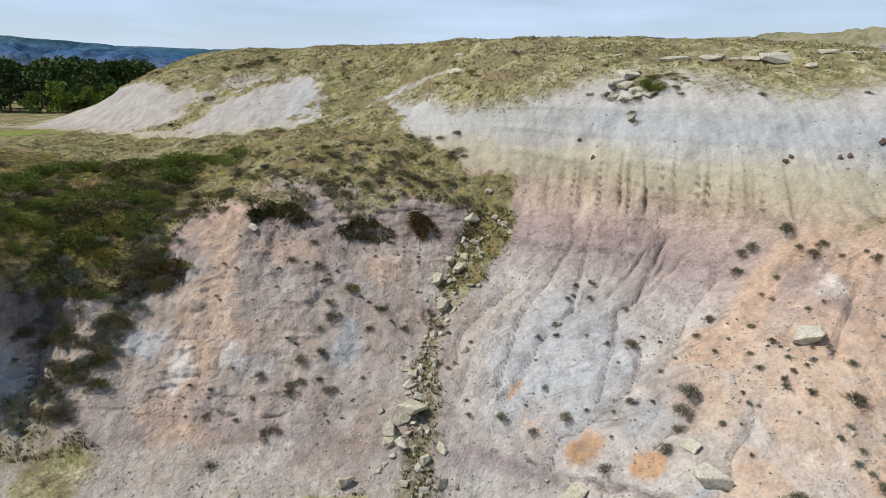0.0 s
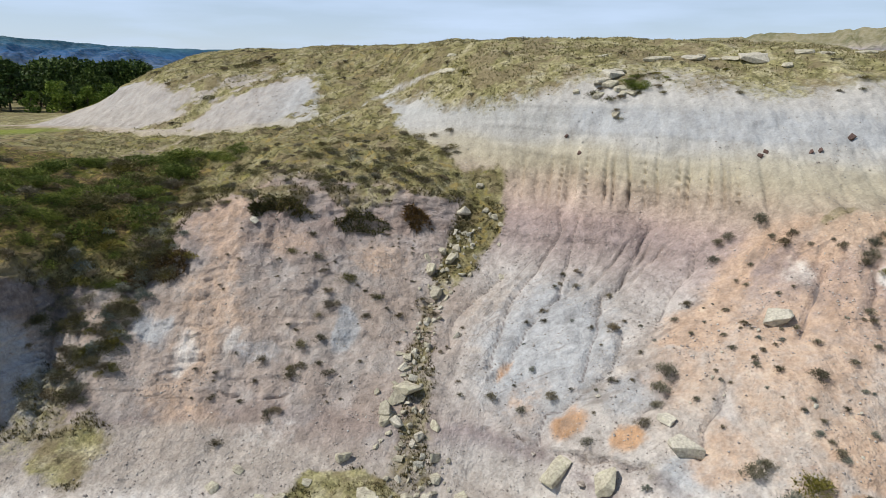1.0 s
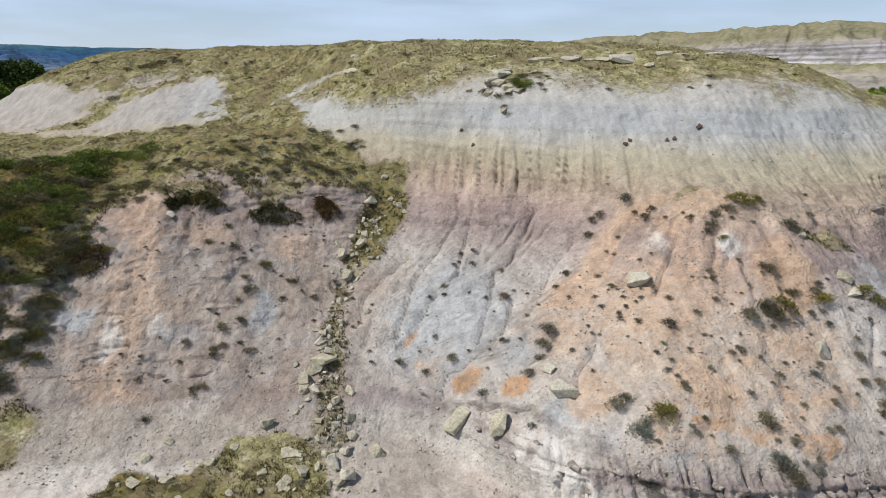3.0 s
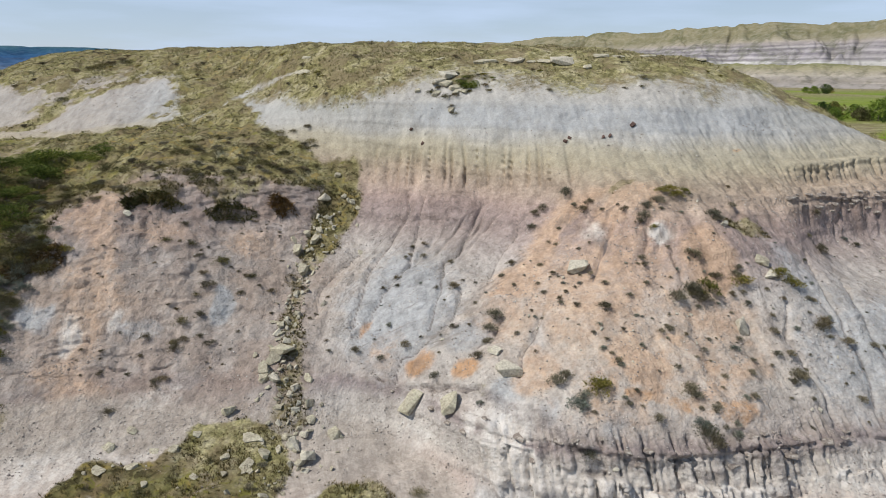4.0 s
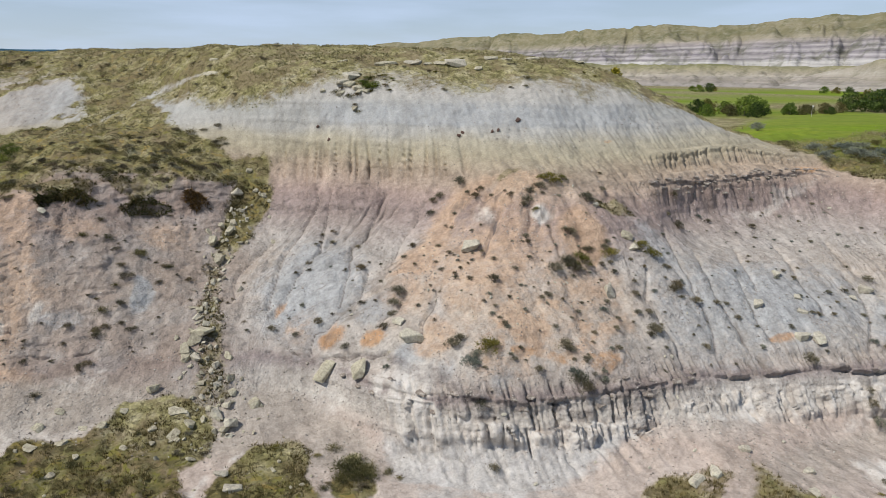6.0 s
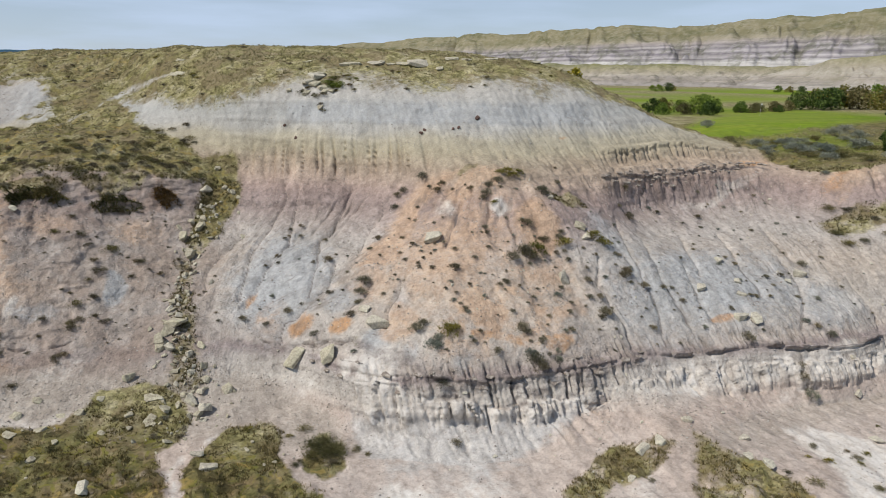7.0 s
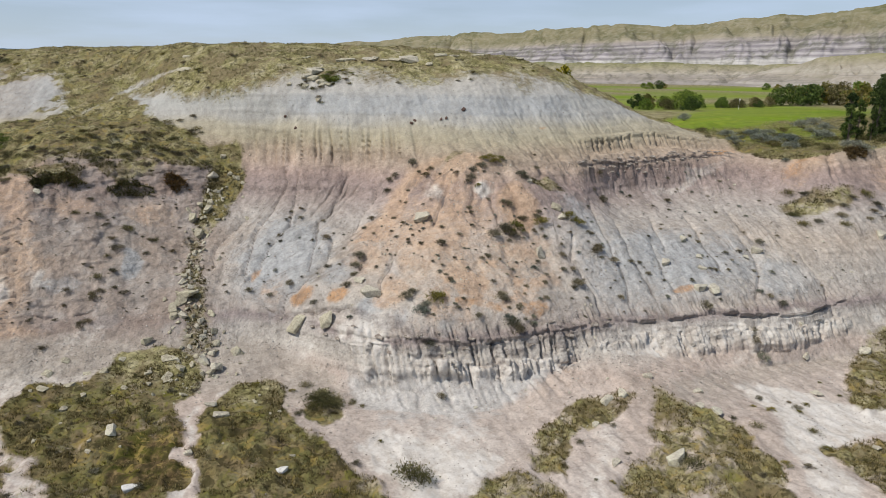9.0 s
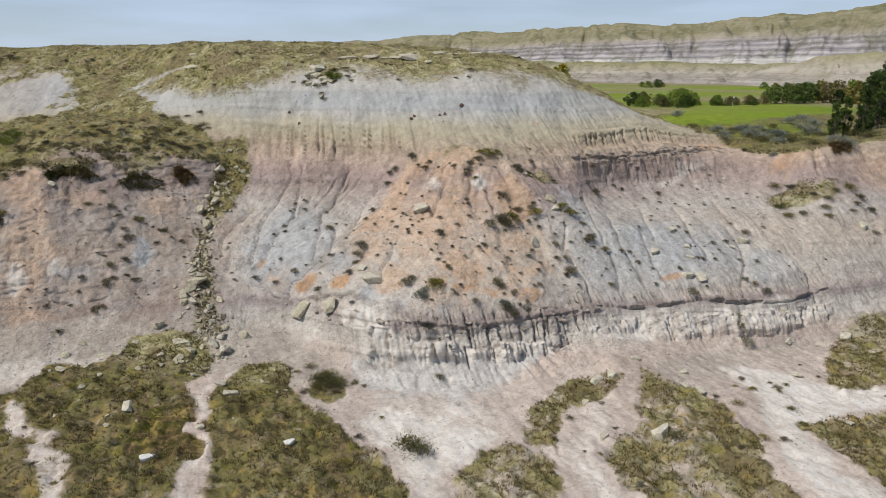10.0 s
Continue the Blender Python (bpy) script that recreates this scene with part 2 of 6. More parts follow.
LEDGE_TOP = [(-200, 24, 7), (-40, 25, 8), (-30, 28.5, 7.6), (-27, 34.5, 6.7), (-24.8, 38.6, 6.2), (-21, 36.6, 5.4), (-14, 38, 5.7), (-8, 36.8, 5.4), (-2, 36, 5.6), (2.6, 35, 6), (4.5, 32.6, 5), (6.5, 29.5, 4.5), (9, 25.5, 4.6),
             (12, 23, 4.9), (14.8, 21.9, 5), (19.4, 20.6, 4.5), (25.9, 19.8, 4.7), (30.8, 19.9, 4.65), (35, 18.8, 4.7), (39.3, 17.8, 4.8),
             (45, 16.3, 4.6), (49.5, 15.6, 4.5), (53, 16.4, 4.6), (62, 15.6, 4.6), (200, 13, 5)]
MID = [(-200, 28, 12), (-40, 29, 12), (-31, 31.5, 11.2), (-28, 38, 9.9), (-25.8, 42.6, 8.9), (-23, 41.6, 8.5), (-17.6, 42, 8.7), (-12, 43.5, 9.8), (-6, 44.5, 9.7), (0, 47, 10.6), (4, 43, 9.6), (7.4, 39.5, 9.2), (11.5, 34, 9.2),
       (18.5, 29.6, 10.6), (28, 27.5, 10.3), (36, 26.3, 9.6), (43, 25.8, 9.4), (51.3, 23.6, 9.2), (57, 23, 9.6), (63, 22, 10.4), (70, 21.5, 10.5), (200, 19, 10)]
UNDER_BENCH = [(-200, 33, 14), (-40, 34, 14), (-31.5, 35.5, 13.6), (-28.6, 42.5, 12.6), (-26, 45.6, 11.6), (-21, 45.6, 11), (-15, 47.3, 13), (-10, 50.4, 14.3), (-6, 50.3, 13), (0, 50, 12.7), (4, 48.5, 12),
               (8, 45.4, 11.7), (12, 43.8, 12), (15, 43, 12.4), (18, 39, 13), (22, 36.5, 14.8), (25, 35, 15.5), (30.6, 32.6, 14.4), (36, 32.8, 13.2),
               (40, 34.6, 12.5), (48, 35, 12.6), (56, 33.6, 13.1), (60, 30, 13), (63, 27, 13.8), (69, 26.5, 14.5), (80, 25, 14.5), (200, 22, 14)]
BENCH = [(-200, 42, 16), (-40, 43, 15.6), (-32, 44, 14.8), (-28, 48.5, 14.1), (-25, 49.8, 13.7), (-21, 50, 13.3), (-16, 52, 15.2), (-12, 53.6, 16.6), (-6, 53, 16.3), (-1, 51.7, 15.3), (3, 52, 14.8), (5.5, 51, 14.4),
         (8.5, 49, 14.4), (12, 46.5, 15), (15, 46, 14.9), (18, 42.5, 15.2), (22, 38.6, 16.2), (25, 36.4, 16.6), (30, 35.6, 16.2), (36.5, 35.6, 15.8),
         (41.6, 36.3, 15.9), (50, 37, 16), (57, 37.2, 16.2), (61, 33.5, 15.6), (64, 30, 15.8), (69, 29, 16.8), (80, 27, 16.8), (200, 24, 16.5)]
CLIFF_FOOT = [(-200, 102, 16.8), (-60, 97, 17), (-50, 92, 17.3), (-40, 85, 17.6), (-25, 74, 18.3), (-18, 72, 19.2), (-12, 72, 20.4), (-7, 67.5, 20.3), (-3, 62, 19.7), (1, 58.5, 18.9), (5.5, 55, 17.6),
              (8.5, 52.4, 17.4), (12, 50, 18), (15, 47.8, 18), (18.5, 44.8, 18.2), (22, 41.6, 18), (26, 39.8, 18), (31, 38.8, 17.9), (36, 38.8, 17.8),
              (42, 39, 17.8), (50, 40.6, 18), (56, 40.2, 17.4), (62, 39, 16.6), (67, 36, 16.5), (72, 34, 16.8), (80, 33, 17), (200, 32, 16.8)]
CLIFF_TOP = [(-200, 106, 16.9), (-60, 101, 17.2), (-50, 101, 19.6), (-43, 101, 23), (-36, 98, 25), (-28, 93, 24.8), (-20, 89, 24.8), (-15, 84.7, 24.7), (-10, 80, 23.6), (-4, 73, 22.8), (0, 65, 22.8),
             (5, 59.5, 23.4), (10, 57, 24.2), (14.7, 54.6, 24.7), (20, 51.5, 24.3), (26, 49.3, 24.3), (31.5, 48, 24.7), (36, 48, 24.7), (44.6, 46.4, 22.8), (50, 46, 21),
             (56, 45.5, 19.2), (61, 44, 17.6), (66, 41, 16.7), (72, 38, 16.8), (200, 37, 16.9)]
CREST = [(-200, 125, 17), (-60, 112, 17.4), (-50, 112, 20.6), (-42, 112, 25.4), (-36, 111, 27.4), (-28, 107, 27.9), (-15, 98, 28.2), (-5, 88, 28.4), (5, 78, 28.5), (15, 72, 28.5),
         (25, 66, 28.2), (33, 60, 27.8), (38, 56, 27.1), (44, 52.5, 25.2), (50, 51, 22.6), (56, 50, 19.9), (62, 48, 17.8), (68, 46, 17), (200, 44, 17)]
BACK = [(-200, 150, 17), (-60, 128, 17.2), (-50, 135, 20), (-40, 138, 26.5), (0, 128, 27.8), (25, 100, 27.6), (38, 74, 26), (46, 66, 22.8), (54, 60, 19), (60, 57, 17.2), (68, 56, 17.2), (200, 60, 17)]
PLAIN = [(-200, 190, 16.8), (0, 190, 17), (40, 120, 17), (60, 85, 17.2), (80, 75, 17.4), (200, 80, 17)]
LINES = (FRONT, FLAT_EDGE, LEDGE_FOOT, LEDGE_TOP, MID, UNDER_BENCH, BENCH, CLIFF_FOOT, CLIFF_TOP, CREST, BACK, PLAIN)
ROWS_BETWEEN = (104, 40, 60, 80, 48, 40, 66, 74, 50, 24, 20)


def slopes(s, f):
    """Slopes of a curve through f at s (along the first axis) that never overshoots."""
    h = np.diff(s, axis=0)
    d = np.diff(f, axis=0) / h
    m = np.zeros_like(f)
    w1, w2 = 2 * h[1:] + h[:-1], h[1:] + 2 * h[:-1]
    same = d[1:] * d[:-1] > 0
    with np.errstate(divide="ignore", invalid="ignore"):
        mean = (w1 + w2) / (w1 / d[:-1] + w2 / d[1:])
    m[1:-1] = np.where(same, mean, 0)
    m[0], m[-1] = d[0], d[-1]
    return m


def hermite(h, t, a, b, ma, mb):
    return (2 * t ** 3 - 3 * t ** 2 + 1) * a + (t ** 3 - 2 * t ** 2 + t) * h * ma + (3 * t ** 2 - 2 * t ** 3) * b + (t ** 3 - t ** 2) * h * mb


def along(line, x):
    """The y and z of a break line at x."""
    p = np.array(line, float)
    out = []
    for c in (1, 2):
        m = slopes(p[:, 0], p[:, c])
        i = np.clip(np.searchsorted(p[:, 0], x) - 1, 0, len(p) - 2)
        h = p[i + 1, 0] - p[i, 0]
        out.append(hermite(h, np.clip((x - p[i, 0]) / h, 0, 1), p[i, c], p[i + 1, c], m[i], m[i + 1]))
    return out


def lattice(ix, iy, seed):
    n = (ix.astype(np.int64) * 374761393 + iy.astype(np.int64) * 668265263 + seed * 1442695041) & 0x7FFFFFFF
    n = ((n ^ (n >> 13)) * 1274126177) & 0x7FFFFFFF
    return ((n ^ (n >> 16)) & 0xFFFF) / 65535.0


def grain(x, y, seed=0):
    """Smooth noise from 0 to 1, one bump to a unit."""
    ix, iy = np.floor(x), np.floor(y)
    fx, fy = x - ix, y - iy
    fx, fy = fx * fx * (3 - 2 * fx), fy * fy * (3 - 2 * fy)
    a, b = lattice(ix, iy, seed), lattice(ix + 1, iy, seed)
    c, d = lattice(ix, iy + 1, seed), lattice(ix + 1, iy + 1, seed)
    return (a * (1 - fx) + b * fx) * (1 - fy) + (c * (1 - fx) + d * fx) * fy


def rough(x, y, octaves=4, seed=0, gain=0.5):
    total, size, norm = 0, 1.0, 0
    for k in range(octaves):
        total = total + size * grain(x * 2 ** k + 17.3 * k, y * 2 ** k - 9.1 * k, seed + k)
        norm += size
        size *= gain
    return total / norm


def step(a, b, v):
    t = np.clip((v - a) / (b - a), 0, 1)
    return t * t * (3 - 2 * t)


def columns():
    inner = np.concatenate((np.arange(-46, -27, 0.3), np.arange(-27, 7, 0.16), np.arange(7, 56, 0.115), np.arange(56, 76, 0.2)))
    outer = 0.2 * (1.11 ** np.arange(1, 95) - 1) / 0.11
    outer = outer[outer < 4200]
    return np.concatenate((-46 - outer[::-1], inner, inner[-1] + outer))


def land(x):
    """Grid of places (rows from front to back, columns along x), and the row's place in the sequence of break lines."""
    knots = np.array([along(line, x) for line in LINES])          # lines, 2, columns
    kernel = np.exp(-0.5 * (np.arange(-14, 15) / 6.0) ** 2)
    kernel /= kernel.sum()
    inside = (x > -46) & (x < 76)
    for k in range(len(LINES)):
        for c in (0, 1):
            padded = np.pad(knots[k, c][inside], 14, mode="edge")
            knots[k, c][inside] = np.convolve(padded, kernel, "valid")
    ys, zs = knots[:, 0], knots[:, 1]
    for k in range(1, len(LINES)):
        ys[k] = np.maximum(ys[k], ys[k - 1] + 0.25)
    chord = np.vstack((np.zeros(len(x)), np.cumsum(np.hypot(np.diff(ys, axis=0), np.diff(zs, axis=0)), axis=0)))
    my, mz = slopes(chord, ys), slopes(chord, zs)
    py, pz, pv = [], [], []
    for d in (3000, 1500, 700, 350, 180, 90, 60, 45, 34, 25, 18, 12, 7, 3):
        py.append(ys[0] - d), pz.append(zs[0] - 0.002 * min(d, 60)), pv.append(-d / 100)
    for k, n in enumerate(ROWS_BETWEEN):
        h = chord[k + 1] - chord[k]
        for i in range(n + (k == len(ROWS_BETWEEN) - 1)):
            t = i / n
            py.append(hermite(h, t, ys[k], ys[k + 1], my[k], my[k + 1]))
            pz.append(hermite(h, t, zs[k], zs[k + 1], mz[k], mz[k + 1]))
            pv.append(k + t)
    for i, d in enumerate((4, 9, 16, 26, 40, 60, 90, 130, 190, 280, 420, 620, 900, 1300, 1900, 2700, 3900)):
        py.append(ys[-1] + d), pz.append(zs[-1] * 1.0), pv.append(11 + (i + 1) / 17)
    return np.array(np.broadcast_to(x, (len(py), len(x)))), np.array(py), np.array(pz), np.array(pv)


def warped(x, y, size, reach, seed):
    return x + reach * (rough(x / size, y / size, 3, seed) - 0.5) * 2, y + reach * (rough(x / size, y / size, 3, seed + 7) - 0.5) * 2


def blob(x, y, cx, cy, rx, ry, turn=0.0, soft=0.5):
    """A patch with a soft rim: 1 in its middle, 0 outside."""
    c, s = math.cos(radians(turn)), math.sin(radians(turn))
    dx, dy = x - cx, y - cy
    r = np.sqrt(((dx * c + dy * s) / rx) ** 2 + ((-dx * s + dy * c) / ry) ** 2)
    return 1 - step(1 - soft, 1 + soft * 0.5, r)


def stroke(x, y, points, soft=0.5):
    """A winding strip through points of (x, y, half width)."""
    best = np.zeros(x.shape)
    for (ax, ay, aw), (bx, by, bw) in zip(points, points[1:]):
        ux, uy = bx - ax, by - ay
        t = np.clip(((x - ax) * ux + (y - ay) * uy) / (ux * ux + uy * uy), 0, 1)
        d = np.hypot(x - ax - t * ux, y - ay - t * uy) / (aw + t * (bw - aw))
        best = np.maximum(best, 1 - step(1 - soft, 1 + soft, d))
    return best


def area(x, y, corners, soft=0.5):
    """A patch inside a closed outline, with a soft rim."""
    inside, near = np.zeros(x.shape, bool), np.full(x.shape, 1e9)
    for (ax, ay), (bx, by) in zip(corners, corners[1:] + corners[:1]):
        inside ^= ((ay > y) != (by > y)) & (x < (bx - ax) * (y - ay) / (by - ay + 1e-9) + ax)
        ux, uy = bx - ax, by - ay
        t = np.clip(((x - ax) * ux + (y - ay) * uy) / (ux * ux + uy * uy), 0, 1)
        near = np.minimum(near, np.hypot(x - ax - t * ux, y - ay - t * uy))
    return step(-soft, soft, np.where(inside, near, -near))


WASHES = [
    [(0.5, 24.6, 0.25), (-2.2, 23.4, 0.3), (-3.5, 21.5, 0.28), (-3.7, 18, 0.14), (-2.9, 15.4, 0.2), (-4.3, 12.8, 0.4), (-5.5, 8, 0.6), (-5, -10, 0.6), (-7, -28, 0.5), (-6, -60, 0.4)],
    [(-15, 25, 0.8), (-13.8, 21, 0.7), (-12.8, 18, 0.7), (-11.4, 14, 0.7), (-11, 6, 0.8), (-11, -10, 1), (-14, -30, 0.8), (-15, -60, 0.6)],
    [(8, -6, 1.0), (5, -30, 0.9), (0, -60, 0.6)], [(17.3, -6, 1), (20, -30, 0.9), (17, -60, 0.7)], [(31.5, -6, 1.6), (35, -30, 1.3), (33, -60, 1)],
    [(-24, 30, 1.2), (-18, 28.6, 1.0), (-13.4, 30.2, 0.9), (-10, 31.2, 0.5)],
]
# the grassy islands of the flats
MEADOWS = [
    [(-34, 20), (-26, 26), (-16.3, 26.6), (-14.3, 28), (-13, 30.3), (-9.8, 30.2), (-7.3, 32.4), (-4.6, 32.1), (-2.4, 30), (-1.6, 27), (-2.7, 25), (-3.8, 24.4), (-3.6, 21.8), (-3.9, 17.6), (-3.1, 15.3), (-4.6, 12.9), (-6, 8), (-6, -10), (-34, -10)],
    [(-3.3, 20.2), (-2, 22.6), (0.9, 25.2), (2.4, 26.4), (3.7, 25.6), (3.3, 21.6), (5.1, 16.6), (6.2, 14.1), (7.2, 9.9), (7.3, 6.3), (7, -10), (-5, -10), (-3.8, 10.1), (-2.5, 15.3), (-3.2, 19.1)],
    [(4.5, 21.2), (6.4, 23.6), (8.0, 22.5), (7.2, 19.9), (5.2, 18.7)],
    [(18.7, 12.2), (20.9, 13.5), (24.4, 14.9), (27.3, 14.5), (28.1, 13.3), (26.1, 11.6), (23.4, 11.0), (20.5, 10.4), (17.8, 7.2), (16.9, 9)],
    [(30.3, 14.4), (30.9, 11.1), (31.9, 8.8), (32.8, 6.6), (31.3, 2.8), (29.1, -0.6), (27, -10), (19.5, -10), (19.8, 2), (20.5, 5), (22, 7), (25.2, 7.5), (28, 11.5)],
    [(10.2, 6.4), (14, 9.3), (17.2, 7.5), (16.1, 2.3), (15.5, -10), (9.2, -10)],
    [(35.5, 2.6), (38.4, 2.9), (46, 1.6), (64, -3), (64, -10), (33.4, -10), (33.8, -4.8)],
    [(45.8, 9.6), (50.8, 12.6), (56.4, 14.1), (70, 12), (70, 3), (52, 5.5), (47.7, 5.1), (43.3, 5.3)],
]
# pale silt that the water has laid down: outline and strength
SILT = [
    (0.85, [(9.3, 17.6), (12.6, 14.6), (16, 10.8), (14, 9.6), (12, 7.6), (9.6, 7.0), (8, 9), (7.2, 15.9)]),
    (0.5, [(7.4, 9.5), (9.8, 7), (8.8, -10), (7.6, -10)]),
    (0.5, [(25.1, 12.1), (22, 10), (18.6, 6.6), (17, 3.1), (16, -10), (18.6, -10), (19, 3), (21, 7), (23.7, 8.8)]),
    (0.9, [(37.4, 12.6), (35.3, 7), (32.2, 1.8), (29.5, -3.4), (30.3, -10), (33.2, -10), (33.3, -2), (35.5, 2.2), (40.4, 3.4), (46, 2), (58, -1), (58, 1), (47, 4.7), (43.5, 7), (41, 11.2)]),
]
# single rills in the grey flanks, each from its head down
RILLS = [
    [(4.9, 45.5), (3.6, 44.5), (2.0, 43.3), (1.1, 42.2), (0.5, 39.8)], [(9.3, 48.6), (9.0, 47.2), (7.8, 46.0), (5.9, 43.8), (4.7, 42.2), (3.9, 39.6), (3.0, 37.3)],
    [(10.3, 47.4), (9.4, 45.4), (8.3, 42.2), (7.4, 41.1), (5.8, 39.9), (4.6, 37.8), (3.5, 36.4)], [(15.0, 45.3), (13.9, 43.9), (12.9, 42.5), (12.3, 41.6), (10.9, 40.7), (9.6, 37.1), (8.8, 35.8), (8.3, 34.1)],
    [(11.1, 36.1), (9.7, 33.9), (8.5, 33.3), (7.2, 33.0), (6.0, 33.4), (5.2, 31.8)], [(22.3, 35.5), (21.8, 35.0), (20.8, 34.0), (19.4, 31.9)],
    [(12.9, 32.2), (11.6, 30.6), (10.0, 30.2)], [(15.3, 30.6), (14.0, 29.2), (13.1, 28.4), (12.3, 27.0)], [(17.2, 42), (16.5, 40.6), (14.6, 38.8), (13.4, 37.2)],
]
RIGHT_RILLS = [
    [(36.5, 32), (35.1, 28.0), (34.4, 23.0), (33.4, 20.9)], [(31.6, 27.6), (30.1, 25.2), (30.4, 21.8), (30.0, 20.3)], [(37.6, 29), (36.3, 24.9), (36.1, 21.9), (35.7, 20.1)], [(39.5, 26), (38.2, 23.0), (37.8, 20.4)],
    [(49.2, 24), (48.4, 21.8), (47.1, 19.7), (44.6, 17.6), (44.0, 16.3)], [(53.1, 21), (53.3, 19), (53.4, 17.8), (52.3, 15.5)], [(42.5, 30), (41.2, 27), (40.2, 24.5)], [(47, 30), (45.6, 27), (44.6, 24), (43.6, 21)], [(52, 29), (50.5, 26), (50.2, 24)],
]
SEAM = [(2.3, 33.6, 0.05), (3.9, 32.9, 0.06), (5.4, 31.8, 0.09), (6.0, 31.0, 0.13), (6.8, 30.4, 0.10), (7.6, 29.3, 0.14), (8.4, 28.8, 0.10), (9.2, 27.8, 0.16), (9.9, 27.5, 0.12)]
SPUR_SEAM = [(-13.9, 37.4, 0.05), (-12.8, 37.1, 0.12), (-12.2, 37.3, 0.08), (-11, 36.8, 0.09), (-9.4, 37.0, 0.05)]
SEAM_FADE = [(9.9, 27.4, 0.25), (10.7, 26.3, 0.45), (12.2, 23.9, 0.55), (13.3, 22.6, 0.5), (14.2, 21.9, 0.35)]
BED = [(5.2, 49.3, 0.14), (9.4, 46.5, 0.17), (13.5, 44.3, 0.17), (16.1, 42.5, 0.12)]
UPPER_BED = [(5.5, 51.8, 0.2), (9.8, 48.7, 0.22), (14.5, 46.3, 0.22), (18.5, 42.3, 0.15)]


def split(x, v, spacing, seed):
    """Which block between two upright cracks a place lies in, as a running number with its fraction."""
    return x / spacing + 0.9 * (rough(x / 2.6, v * 2.2, 3, seed) - 0.5)


def white_bed(x, v):
    """Where the foot and the ragged top of the white bed lie between the break lines, and where it shows."""
    foot = np.interp(x, [8, 13, 22, 25.5, 29, 33, 34.5, 43, 50], [1.75, 1.95, 1.85, 1.65, 2.0, 2.0, 1.75, 1.65, 1.85])
    top = np.interp(x, [8, 11.5, 13.3, 14.7, 22, 25.5, 29, 33, 45, 51], [2.78, 2.78, 2.6, 2.5, 2.5, 2.22, 2.45, 2.6, 2.62, 2.55])
    mark = np.floor(split(x, v, 1.25, 61) + 0.5)
    top = top + 0.20 * (lattice(mark, 0 * mark + 5, 61) - 0.5) + 0.10 * (rough(x / 0.5, x * 0, 2, 62) - 0.5)
    shown = step(8.5, 10.5, x) * (1 - step(53, 55, x)) * (1 - step(25.6, 26.2, x) * (1 - step(28.0, 29.0, x)))
    return foot + 0.35 * (rough(x / 1.4, x * 0, 3, 63) - 0.5), top, shown


def rills(x, y, width, soft):
    wx, wy = warped(x, y, 1.1, 0.22, 29)
    left = np.maximum.reduce([stroke(wx, wy, [(a, b, width * (0.6 + 0.4 * min(i, 2))) for i, (a, b) in enumerate(r)], soft) for r in RILLS])
    right = np.maximum.reduce([stroke(wx, wy, [(a, b, width * (0.6 + 0.4 * min(i, 2))) for i, (a, b) in enumerate(r)], soft) for r in RIGHT_RILLS])
    return np.maximum(left, 0.8 * right)


